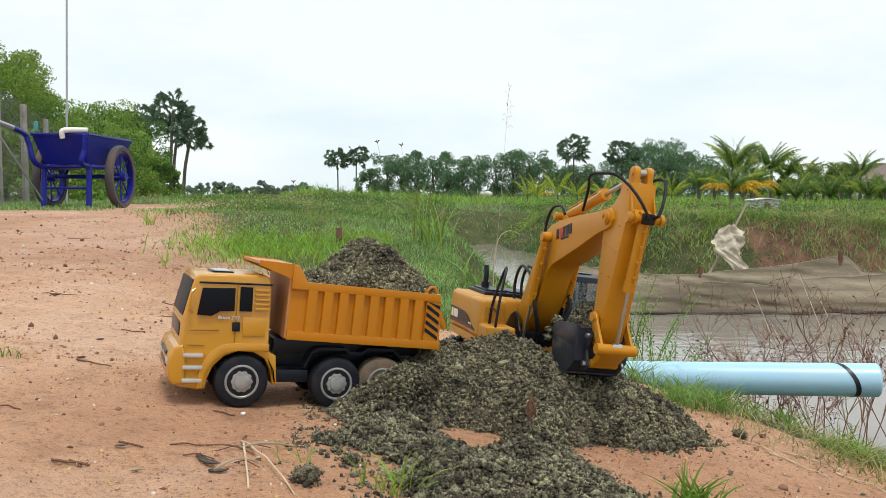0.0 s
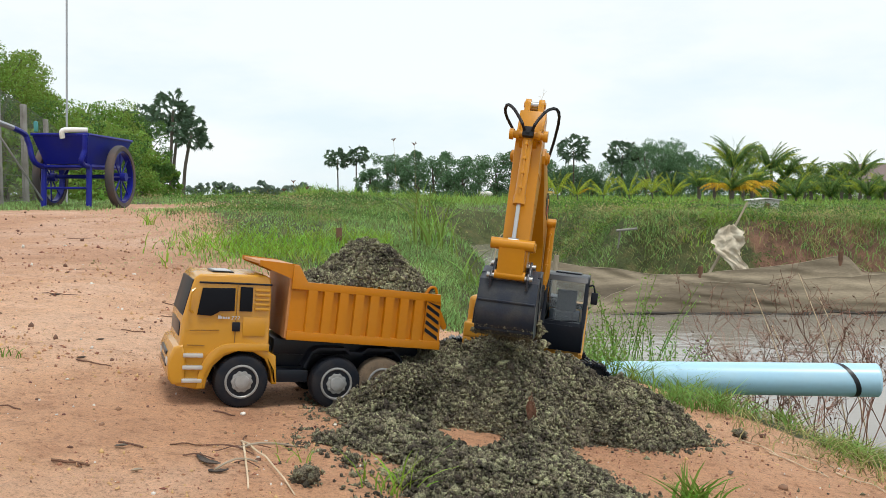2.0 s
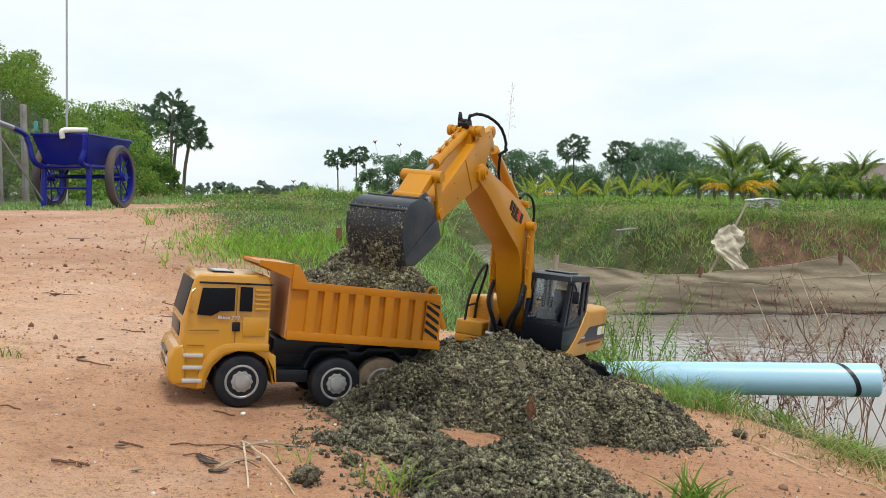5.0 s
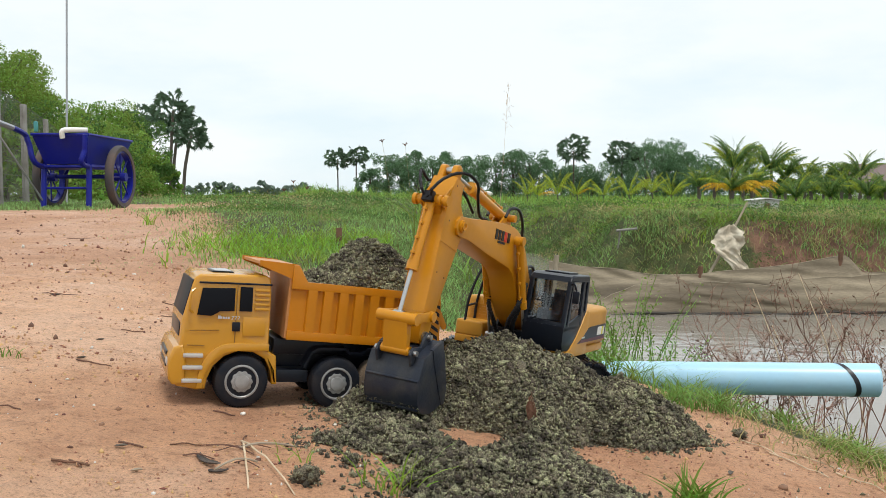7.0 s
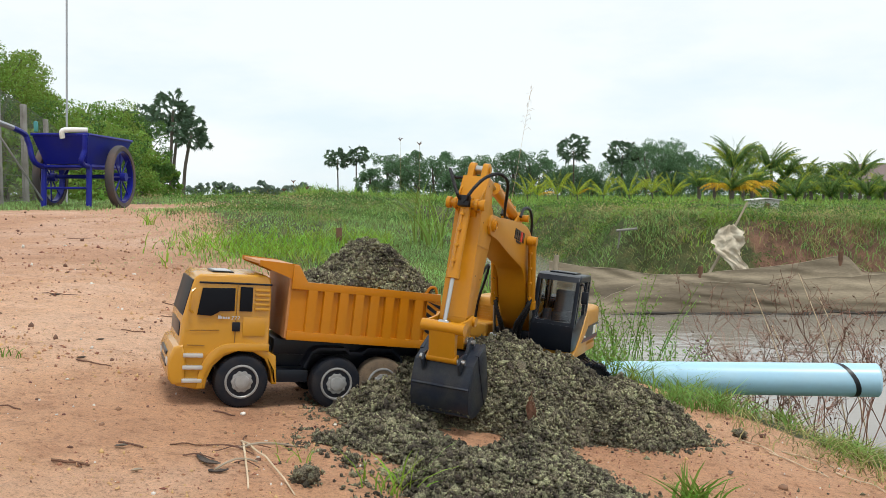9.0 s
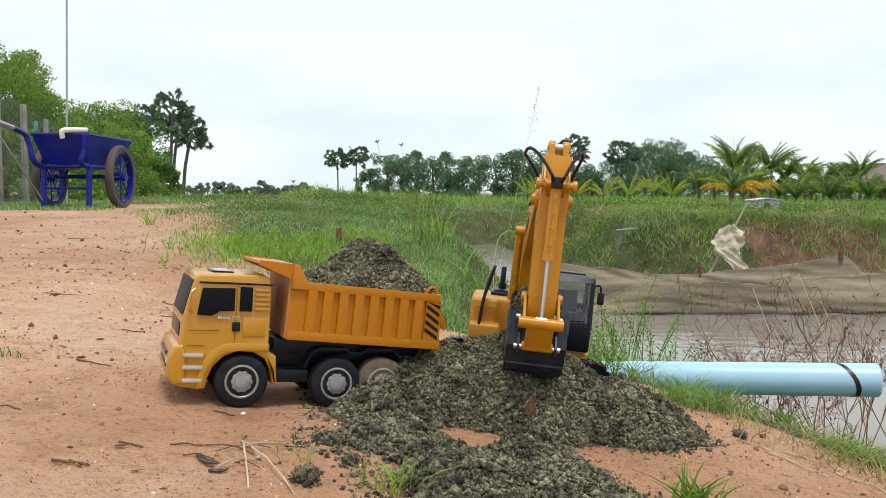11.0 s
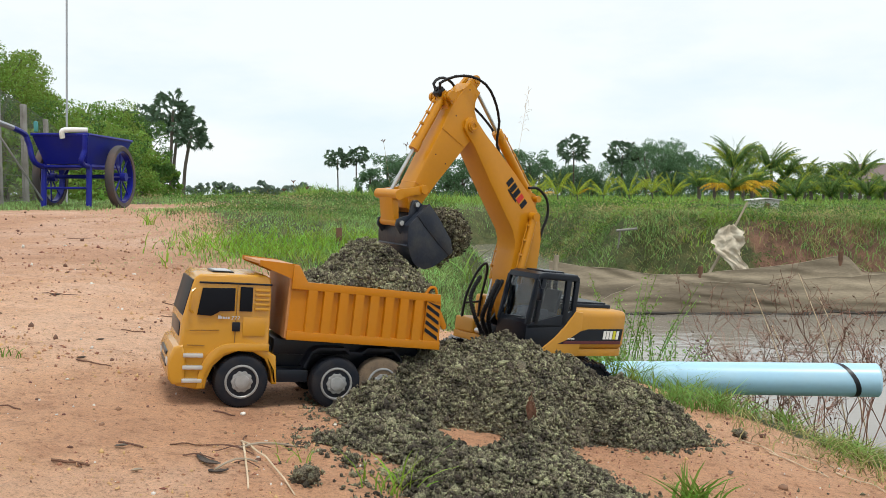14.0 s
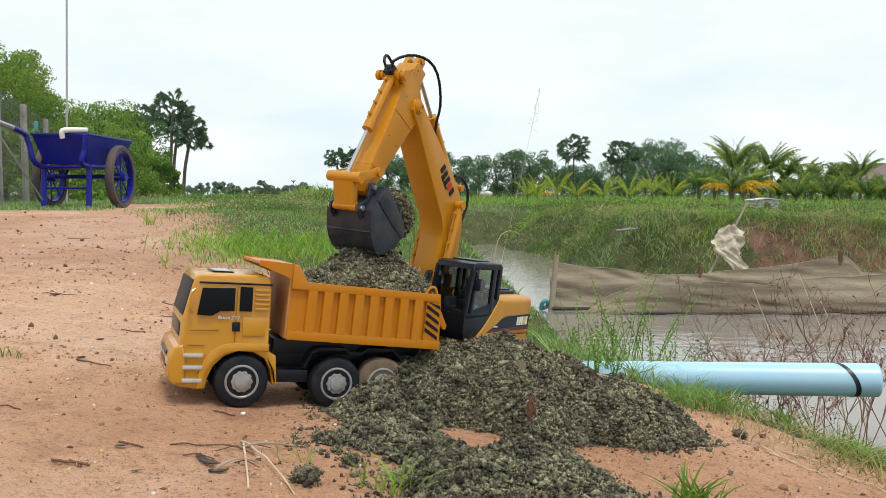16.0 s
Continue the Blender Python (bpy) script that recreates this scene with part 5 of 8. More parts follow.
def build_links():
    """Rocker arms, the yoke to the bucket, and the rams, each along its own x axis."""
    parts = {}
    b = B()
    for y in (-0.0265, 0.0225):
        prism(b, [(-0.006, -0.006), (-0.006, 0.006), (0.0, 0.0085), (0.02, 0.0065), (ROCKER, 0.0085), (ROCKER + 0.008, 0.0), (ROCKER, -0.0085), (0.02, -0.0065), (0.0, -0.0085)], y, y + 0.004, bevel=0.0008)
    for y in (-0.028, 0.028):
        rod(b, (0, y - 0.002, 0), (0, y + 0.002, 0), 0.0075)
    rod(b, (0.0, -0.025, 0), (0.0, 0.025, 0), 0.0045, n=12)
    parts["rocker_arm"] = part("rocker_arm", b, M_ARM, excavator)
    b = B()
    rod(b, (0, -0.032, 0), (0, 0.032, 0), 0.0085, n=18)
    prism(b, [(0, -0.006), (0.046, -0.004), (0.046, 0.006), (0, 0.007)], -0.0195, 0.0195, bevel=0.001)
    rod(b, (0.046, -0.0225, 0), (0.046, 0.0225, 0), 0.0068, n=18)
    parts["yoke"] = part("yoke", b, M_ARM, excavator)
    for nm, r, L in (("boom_ram", 0.0072, 0.125), ("boom_ram", 0.0072, 0.125), ("stick_ram", 0.0085, 0.150), ("bucket_ram", 0.0078, 0.108)):
        b = B()
        rod(b, (0.0, 0, 0), (L, 0, 0), r, n=18)
        rod(b, (L - 0.012, 0, 0), (L + 0.002, 0, 0), r * 1.18, n=18)
        rod(b, (-0.001, -r * 1.1, 0), (-0.001, r * 1.1, 0), r * 1.15, n=16)
        barrel = part(nm, b, M_ARM, excavator)
        b = B()
        tube(b, [(0.012, 0, r + 0.0045), (L - 0.012, 0, r + 0.0045)], 0.0012, 6)
        for k in range(4):
            x = 0.018 + k * (L - 0.04) / 3
            box(b, x - 0.002, x + 0.002, -0.0025, 0.0025, r - 0.002, r + 0.006, 0.0005)
        part("feed_line", b, M_ARM, barrel)
        b = B()
        rod(b, (-0.115, 0, 0), (0.0, 0, 0), r * 0.40, n=14)
        rod(b, (-0.004, -r, 0), (-0.004, r, 0), r * 0.8, n=14)
        shaft = part(nm + "_rod", b, M_CHROME, excavator, "polished metal rod")
        parts.setdefault(nm, []).append((barrel, shaft))
    parts["hose"] = {}
    for side in (-1, 1):
        first = None
        for k in range(HOSE_PIECES):
            if first is None:
                b = B()
                rod(b, (-0.0096, 0, 0), (0.0096, 0, 0), 0.0022, n=10)
                bmesh.ops.bevel(b, geom=[e for f in b.faces if len(f.verts) > 4 for e in f.edges], offset=0.0010, segments=1, affect="EDGES")
                for x in (-0.006, -0.002, 0.002, 0.006):
                    rod(b, (x - 0.0007, 0, 0), (x + 0.0007, 0, 0), 0.0025, n=10)
                first = o = part("hose_piece", b, M_HOSE, excavator, "black ribbed rubber hose")
            else:
                o = new("hose_piece", first.data)
                o.parent = excavator
                tagged(o, "black ribbed rubber hose")
            parts["hose"].setdefault(side, []).append(o)
    return parts


EYE_SCALE = 0.92   # scale about the camera's eye that fits the excavator's depth to the view
build_undercarriage()
house, boom, stick, bucket = build_house(), build_boom(), build_stick(), build_bucket()
links = build_links()


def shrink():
    """Scales the excavator's parts from drawing units to fit the camera's view."""
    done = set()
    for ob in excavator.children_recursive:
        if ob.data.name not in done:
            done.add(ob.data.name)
            ob.data.transform(Matrix.Scale(EYE_SCALE, 4))
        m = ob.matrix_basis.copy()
        m.translation = m.translation * EYE_SCALE
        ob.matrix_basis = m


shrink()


# ---- soil that the bucket carries ----
def clump(name, radii, n, seed, label, category="soil clump", group=""):
    """A loose lump of soil: a rough core crusted with clods of several sizes."""
    rng = np.random.RandomState(seed)
    radii = np.array(radii)
    big = max(3, n // 12)
    d = rng.normal(size=(n + big, 3))
    d = d / np.linalg.norm(d, axis=1)[:, None] * rng.uniform(0.3, 1, (n + big, 1)) ** 0.4
    top = min(0.0048, 0.42 * radii.min())
    r = np.concatenate([rng.uniform(0.0008, 0.0024, n), rng.uniform(0.5, 1.0, big) * top])
    d[n:] *= 0.86
    blocks = [lumps(np.zeros((1, 3)), np.array([1.0]), rng, 2, 0.12), lumps(d[:n] * radii, r[:n], rng, 0), lumps(d[n:] * radii, r[n:], rng, 1, 0.4)]
    v, f = merged(blocks)
    k = len(ico(2)[0])
    v[:k] = v[:k] * radii * 0.74
    return tagged(sheet_mesh(name, v, f, M_SOIL), label, category, group)


scoop = clump("soil_scoop", (0.040, 0.036, 0.046), 3800, 77, "scoop of grey-green sandy mud carried in the bucket", "soil scoop")
scoop_first = clump("soil_scoop", (0.036, 0.035, 0.038), 2600, 78, "scoop of grey-green sandy mud tipped from the bucket", "soil scoop")
mound = clump("soil_mound", (0.056, 0.032, 0.046), 5200, 79, "mound of grey-green mud against the truck's muddy rear wheel", "soil mound")
CRUMBS = [clump("soil_clump", (r, r * 1.1, r * 0.8), 40, 100 + i, "small falling clump of grey-green sandy mud", group="falling clumps")
          for i, r in enumerate([0.006, 0.008, 0.005, 0.009, 0.007, 0.010, 0.006, 0.008, 0.005, 0.007, 0.009, 0.006, 0.008, 0.007, 0.010, 0.006, 0.005, 0.008, 0.007, 0.009, 0.006, 0.007, 0.008, 0.005, 0.006, 0.004, 0.007, 0.005, 0.008, 0.004, 0.006, 0.005, 0.007, 0.004, 0.005, 0.006])]


# ---- grass and weeds ----
def blades(name, x, y, height, width, mat, label, seed, lean=0.55, category="grass", base=None, segs=2):
    """Many tapered, bent blades in one mesh."""
    rng = np.random.RandomState(seed)
    n = len(x)
    z = land(x, y) if base is None else base
    h = height * rng.uniform(0.55, 1.15, n)
    a = rng.uniform(0, 2 * math.pi, n)
    side = np.stack([np.cos(a), np.sin(a), np.zeros(n)], 1)
    b = rng.uniform(0, 2 * math.pi, n)
    bend = np.stack([np.cos(b), np.sin(b), np.zeros(n)], 1) * (h * lean * rng.uniform(0.2, 1.3, n))[:, None]
    root = np.stack([x, y, z - 0.01 * np.minimum(1, h * 8)], 1)
    rows = []
    for k in range(segs):
        s = k / segs
        p = root + bend * (s ** 2) + np.array([0, 0, 1.0]) * (h * s * (1 - 0.25 * s * lean))[:, None]
        w = side * (width * 0.5 * (1 - 0.55 * s))[:, None]
        rows += [p - w, p + w]
    rows.append(root + bend + np.array([0, 0, 1.0]) * (h * (1 - 0.25 * lean))[:, None])
    v = np.stack(rows, 1)
    m = 2 * segs + 1
    tri = []
    for k in range(segs - 1):
        q = 2 * k
        tri += [(q, q + 1, q + 3), (q, q + 3, q + 2)]
    tri.append((2 * segs - 2, 2 * segs - 1, 2 * segs))
    f = (np.array(tri)[None] + (np.arange(n) * m)[:, None, None]).reshape(-1, 3)
    return tagged(sheet_mesh(name, v.reshape(-1, 3), f, mat), label, category, kind="stuff")


def scattered(n, u0, u1, d0, d1, seed, keep):
    """Points spread evenly over bearings and the log of distance, thinned by keep(x, y)."""
    rng = np.random.RandomState(seed)
    d = np.exp(rng.uniform(math.log(d0), math.log(d1), n))
    x = rng.uniform(u0, u1, n) * d
    k = keep(x, d) > rng.uniform(0, 1, n)
    return x[k], d[k]


clear_face = lambda x, y: 1 - 0.80 * step(2.1, 2.7, x) * step(0.95, 0.6, pond_distance(x, y)) * step(-0.5, 0.2, ripple(x, y, 2.1, 67)) * step(5.0, 6.0, y)
dry_land = lambda x, y: (pond_distance(x, y) > 0.02) * 1.0
x, y = scattered(125000, -0.75, 0.75, 2.2, 9.0, 1, lambda x, y: turf_at(x, y) ** 0.7 * dry_land(x, y) * clear_face(x, y))
blades("meadow_grass", x, y, (0.014 + 0.0046 * y) * (0.6 + 0.9 * step(-0.4, 0.8, ripple(x, y, 2.6, 53))), 0.0020 + 0.0007 * y, M_GRASS2, "short mixed green and brown bank grass", 2)
x, y = scattered(52000, -0.75, 0.75, 8.0, 60.0, 3, lambda x, y: turf_at(x, y) * dry_land(x, y))
blades("meadow_grass", x, y, 0.04 + 0.0022 * y, 0.0008 * y, M_GRASS2, "rough green meadow grass beyond the banks", 4)
x, y = scattered(11000, -0.36, -0.06, 2.7, 4.8, 5, lambda x, y: 1.3 * np.exp(-((x + 0.66 - 0.25 * (y - 3.4)) / 0.30) ** 2 - ((y - 3.75) / 0.42) ** 2) * (0.4 + 0.6 * step(-0.3, 0.3, ripple(x, y, 6.0, 41))))
blades("green_grass", x, y, 0.078 + 0 * y, 0.0055 + 0 * y, M_GRASS, "lush bright green tuft of grass beside the track", 6, lean=0.9, segs=3)
x, y = scattered(9000, -0.14, 0.02, 2.3, 4.6, 7, lambda x, y: 0.6 + 0 * x)
blades("green_grass", x, y, 0.042 + 0 * y, 0.0048 + 0 * y, M_GRASS2, "mixed green grass on the near bank", 8, lean=0.8, segs=3)
x, y = scattered(50000, 0.00, 0.62, 6.4, 14.0, 9, lambda x, y: clear_face(x, y) * step(0.0, 0.3, pond_distance(x, y)) * step(3.2, 1.4, pond_distance(x, y)) * (0.5 + 0.5 * (ripple(x, y, 2.3, 44) > -0.25)))
blades("bank_grass", x, y, 0.11 + 0 * y, 0.007 + 0 * y, M_GRASS2, "tangled green and straw grass on the far bank", 10, lean=1.2, segs=3)
x, y = scattered(20000, 0.0, 0.62, 6.5, 13.0, 11, lambda x, y: clear_face(x, y) * step(0.0, 0.3, pond_distance(x, y)) * step(1.8, 0.7, pond_distance(x, y)) * (ripple(x, y, 1.7, 45) > np.where(x < 2.1, -0.35, 0.1)))
blades("dry_bank_grass", x, y, 0.16 + 0 * y, 0.008 + 0 * y, M_DRYGRASS, "dry straw-coloured grass hanging on the bank", 12, lean=1.6, segs=3)
x, y = scattered(9000, 0.0, 0.62, 6.8, 13.0, 13, lambda x, y: clear_face(x, y) * step(0.1, 0.4, pond_distance(x, y)) * step(1.5, 0.7, pond_distance(x, y)) * (ripple(x, y, 1.9, 46) > 0.3))
blades("bank_weeds", x, y, 0.10 + 0 * y, 0.012 + 0 * y, M_GRASS, "bright green leafy weeds on the far bank", 14, lean=1.2)
x, y = scattered(7000, 0.20, 0.75, 7.0, 12.0, 35, lambda x, y: step(0.55, 0.85, pond_distance(x, y)) * step(1.9, 1.2, pond_distance(x, y)) * step(-0.4, 0.5, ripple(x, y, 2.6, 68)))
blades("bank_grass", x, y, 0.19 + 0 * y, 0.010 + 0 * y, M_GRASS, "long fresh green grass drooping over the bank's brow", 36, lean=1.5, segs=3)
x, y = scattered(20000, -0.17, 0.75, 40.0, 170.0, 15, lambda x, y: 1.0 + 0 * x)
x2, y2 = scattered(16000, -0.19, 0.75, 20.0, 60.0, 33, lambda x, y: dry_land(x, y) * step(18, 26, y))
blades("crop_field", x2, y2, 0.16 + 0.004 * y2, 0.0013 * y2, M_FIELD, "wide bright green crop field nearer the pond", 34, lean=0.5, category="crop")
blades("crop_field", x, y, 0.9 + 0 * y, 0.0016 * y, M_FIELD, "wide bright green crop field", 16, lean=0.5, category="crop")
x, y = scattered(40000, 0.22, 0.62, 1.05, 2.6, 17, lambda x, y: (0.05 + 0.9 * step(0.15, 0.75, ripple(x, y, 16.0, 48))) * (0.45 + 0.55 * step(1.35, 1.7, y)) * step(-0.16, 0.02, lip_of(x, y)) * step(0.35, 0.05, lip_of(x, y)))
blades("shore_grass", x, y, (0.040 + 0.075 * step(-0.5, 1.2, ripple(x, y, 7.0, 49))) * (0.40 + 0.60 * step(1.40, 1.80, y)), 0.0022 + 0 * y, M_SHORE, "green grass along the pond's near lip", 18, lean=1.5, segs=3)
x, y = scattered(1500, 0.30, 0.62, 1.02, 1.6, 19, lambda x, y: step(-0.16, -0.04, lip_of(x, y)) * 0.6)
blades("dry_shore_grass", x, y, 0.045 + 0 * y, 0.0022 + 0 * y, M_DRYGRASS, "dry straw grass at the edge of the bare soil", 20, lean=1.6, segs=3)
x, y = scattered(3600, -0.50, -0.22, 2.0, 7.0, 21, lambda x, y: 0.8 * step(-0.48, -0.27, x / y) * (ripple(x, y, 3.0, 47) > 0.15) + 0.06 * (ripple(x, y, 2.0, 50) > 0.5))
blades("sparse_grass", x, y, 0.011 + 0 * y, 0.0024 + 0 * y, M_GRASS2, "sparse low grass on the bare track", 22, lean=1.3)


def low_weeds(name, n, u0, u1, d0, d1, seed, keep, mat, label, size=0.0058, per=60, rad=0.05, flat=0.7):
    """Low leafy plants: small clouds of leaves close to the ground."""
    rng = np.random.RandomState(seed)
    x, y = scattered(n, u0, u1, d0, d1, seed, keep)
    r = rad * rng.uniform(0.5, 1.5, len(x)) * np.clip(y / 5.0, 0.5, 3.0)
    z = land(x, y) + r * 0.45
    d = rng.normal(size=(len(x), per, 3))
    p = (np.stack([x, y, z], 1)[:, None] + d * r[:, None, None] * np.array([0.7, 0.7, 0.45 * flat])).reshape(-1, 3)
    a = rng.normal(size=p.shape)
    a /= np.linalg.norm(a, axis=1)[:, None]
    c = np.cross(a, rng.normal(size=p.shape))
    c /= np.linalg.norm(c, axis=1)[:, None] + 1e-9
    s = size * np.repeat(np.clip(y / 5.0, 0.5, 3.0), per)[:, None] * rng.uniform(0.5, 1.4, (len(p), 1))
    v = np.stack([p - a * s, p + c * s * 0.4, p + a * s, p - c * s * 0.4], 1).reshape(-1, 3)
    return tagged(sheet_mesh(name, v, np.arange(len(v)).reshape(-1, 4), mat), label, "weeds", kind="stuff")


grassy = lambda x, y: turf_at(x, y) * dry_land(x, y) * clear_face(x, y)
low_weeds("meadow_weeds", 3200, -0.32, 0.62, 3.0, 16.0, 25, lambda x, y: grassy(x, y) * (ripple(x, y, 2.4, 61) > 0.1) * 0.8, M_TREE, "dark green low weeds among the meadow grass")
low_weeds("meadow_weeds", 2000, -0.32, 0.62, 3.0, 16.0, 26, lambda x, y: grassy(x, y) * (ripple(x, y, 2.0, 62) > 0.2) * 0.8, M_TREE2, "light green low weeds among the meadow grass")
low_weeds("straw_weeds", 1000, -0.36, 0.62, 2.8, 14.0, 27, lambda x, y: grassy(x, y) * (ripple(x, y, 1.6, 63) > 0.3) * 0.8, M_DRYGRASS, "withered straw-brown weeds among the grass", size=0.0065)
near_shore = lambda x, y: step(-0.02, 0.15, pond_distance(x, y)) * step(2.6, 1.2, pond_distance(x, y)) * clear_face(x, y)
# weeds whose dark leaves also stand for the shaded gaps in the bank
low_weeds("bank_weeds", 1900, 0.04, 0.62, 6.8, 13.0, 28, lambda x, y: near_shore(x, y) * (ripple(x, y, 2.2, 64) > -0.2), M_TREE, "dark green weeds on the far bank", size=0.0060, rad=0.06)
low_weeds("bank_weeds", 600, 0.04, 0.62, 6.8, 13.0, 29, lambda x, y: near_shore(x, y) * (ripple(x, y, 2.6, 65) > 0.1), M_GRASS, "bright green weeds on the far bank", size=0.0060, rad=0.06)
low_weeds("straw_weeds", 600, 0.04, 0.62, 6.8, 12.0, 30, lambda x, y: near_shore(x, y) * (ripple(x, y, 1.8, 66) > 0.1), M_DRYGRASS, "withered straw-brown weeds on the far bank", size=0.0075, rad=0.07)
low_weeds("shore_weeds", 260, 0.06, 0.26, 1.95, 3.2, 31, lambda x, y: 0.8 * dry_land(x, y), M_DRYGRASS, "withered straw-brown weeds on the near bank", size=0.0075, rad=0.07)


def tuft(cx, cy, n, length, width, mat, seed, label, rad=0.012, lean=1.0, group="grass tufts"):
    rng = np.random.RandomState(seed)
    x, y = cx + rng.normal(0, rad, n), cy + rng.normal(0, rad, n)
    ob = blades("grass_tuft", x, y, length + 0 * x, width + 0 * x, mat, label, seed + 1, lean=lean, segs=4)
    return tagged(ob, category="grass tuft", group=group)


for cx, cy, n, le, w, lean, sd in ((0.272, 0.905, 34, 0.052, 0.0042, 2.6, 51), (0.280, 0.905, 14, 0.056, 0.0042, 2.0, 52), (0.258, 0.908, 6, 0.054, 0.0034, 0.8, 61), (-0.056, 0.852, 22, 0.060, 0.0018, 0.9, 53), (-0.030, 0.856, 7, 0.056, 0.0036, 1.1, 54),
                                   (-0.655, 1.26, 16, 0.028, 0.0022, 2.2, 55), (-1.46, 4.2, 14, 0.10, 0.006, 0.5, 56), (0.50, 1.50, 18, 0.07, 0.004, 1.2, 57), (0.70, 1.42, 34, 0.060, 0.004, 1.5, 58), (0.62, 1.50, 30, 0.07, 0.004, 1.3, 59),
                                   (-0.16, 0.90, 8, 0.03, 0.002, 1.0, 60), (0.405, 1.50, 24, 0.060, 0.0034, 1.4, 63), (0.450, 1.50, 30, 0.066, 0.0034, 1.5, 64), (0.490, 1.47, 26, 0.058, 0.0034, 1.5, 65), (0.535, 1.46, 24, 0.052, 0.0034, 1.6, 66), (0.445, 1.57, 22, 0.066, 0.0034, 1.3, 67), (0.590, 1.42, 20, 0.044, 0.0032, 1.7, 68)):
    tuft(cx, cy, n, le, w, M_TUFT if cx > 0.2 and cy < 1.0 else M_FRESH if sd > 62 else M_SHORE if 1.0 < cy < 2 else M_GRASS, sd, "green grass tuft growing from the red soil")


rng2 = np.random.RandomState(37)
for k in range(46):
    cx, cy = rng2.uniform(0.1, 0.56), rng2.uniform(6.9, 10.5)
    cx *= cy
    away = float(pond_distance(np.array([cx]), np.array([cy]))[0])
    if 0.25 < away < 1.6:
        tuft(cx, cy, 70, rng2.uniform(0.10, 0.20), 0.0075, (M_GRASS, M_GRASS2, M_SHORE, M_DRYGRASS)[k % 4], 600 + k, ("long green grass tussock on the far bank", "mixed green grass tussock on the far bank", "dull green grass tussock on the far bank", "dry straw-coloured tussock on the far bank")[k % 4], rad=0.07, lean=1.3, group="bank tussocks")


def reed_clump(cx, cy, n, h, seed):
    rng = np.random.RandomState(seed)
    x, y = cx + rng.normal(0, 0.06, n), cy + rng.normal(0, 0.10, n)
    ob = blades("reed_clump", x, y, h + 0 * x, 0.0105 + 0 * x, M_REED, "tall green reed clump on the bank", seed, lean=0.75, segs=5)
    tagged(ob, category="reeds")


reed_clump(-0.07, 4.2, 26, 0.40, 61)
reed_clump(-0.02, 4.4, 18, 0.36, 62)
reed_clump(0.22, 3.6, 40, 0.20, 63)


def stalk(name, u, d, height, head, label):
    """A thin grass stalk with a seed head, standing at its foot."""
    t = thing(name, label, "grass stalk", pose(u * d, d, H(u * d, d)), group="tall stalks")
    b = B()
    tube(b, curve_points([(0, 0, 0), (0.004 * height, 0, height * 0.5), (0, 0, height)], 12), 0.0011 if head == "plume" else 0.0007, 5, taper=0.0005)
    part("stem", b, M_STRAW if head == "plume" else M_DRYGRASS, t)
    b = B()
    rng = random.Random(len(name) + int(height * 100))
    if head == "plume":
        for k in range(16):
            z = height * (0.80 + 0.2 * k / 16)
            a = rng.uniform(0, 6.28)
            r = rng.uniform(0.015, 0.045) * (1.2 - k / 20)
            tube(b, [(0, 0, z), (r * math.cos(a) * 0.6, r * math.sin(a) * 0.6, z + 0.02), (r * math.cos(a), r * math.sin(a), z + 0.012 * rng.uniform(-1, 2))], 0.0008, 4)
    else:
        for k in range(7):
            a = 6.28 * k / 7
            tube(b, [(0, 0, height), (0.006 * math.cos(a), 0.006 * math.sin(a), height + 0.009), (0.011 * math.cos(a), 0.011 * math.sin(a), height + 0.010 + 0.006 * rng.uniform(-1, 1))], 0.0014, 4)
    part("seed_head", b, M_TWIG if head == "fingers" else M_STRAW, t)
    return t


plume = stalk("grass_stalk", 0.0573, 4.5, 0.955 - H(0.258, 4.5), "plume", "tall thin dry grass stalk swaying on the bank")
finger_a = stalk("grass_stalk", -0.050, 3.5, 0.590 - H(-0.175, 3.5), "fingers", "thin grass stalk with a dark fingered seed head")
finger_b = stalk("grass_stalk", -0.030, 3.5, 0.572 - H(-0.105, 3.5), "fingers", "thin grass stalk with a dark fingered seed head")

for u, z in ((-0.176, 0.425), (-0.160, 0.395), (-0.187, 0.385)):
    stalk("grass_stalk", u, 4.0, z - H(u * 4.0, 4.0), "fingers", "thin grass stalk with a dark fingered seed head")


# ---- trees ----
def leaf_cloud(centres, radii, per, size, rng, flat=0.8):
    """Small two-triangle leaves scattered through ellipsoids."""
    cs = []
    for c, r, n in zip(centres, radii, per):
        d = rng.normal(size=(n, 3))
        d = d / np.linalg.norm(d, axis=1)[:, None] * rng.uniform(0.35, 1.0, (n, 1)) ** 0.6
        cs.append(np.array(c) + d * np.array([r, r, r * flat]))
    p = np.concatenate(cs)
    n = len(p)
    a = rng.normal(size=(n, 3))
    a /= np.linalg.norm(a, axis=1)[:, None]
    b = np.cross(a, rng.normal(size=(n, 3)))
    b /= np.linalg.norm(b, axis=1)[:, None] + 1e-9
    s = size * rng.uniform(0.5, 1.3, (n, 1))
    v = np.stack([p - a * s, p + b * s * 0.45, p + a * s, p - b * s * 0.45], 1).reshape(-1, 3)
    f = np.arange(4 * n).reshape(n, 4)
    return v, f


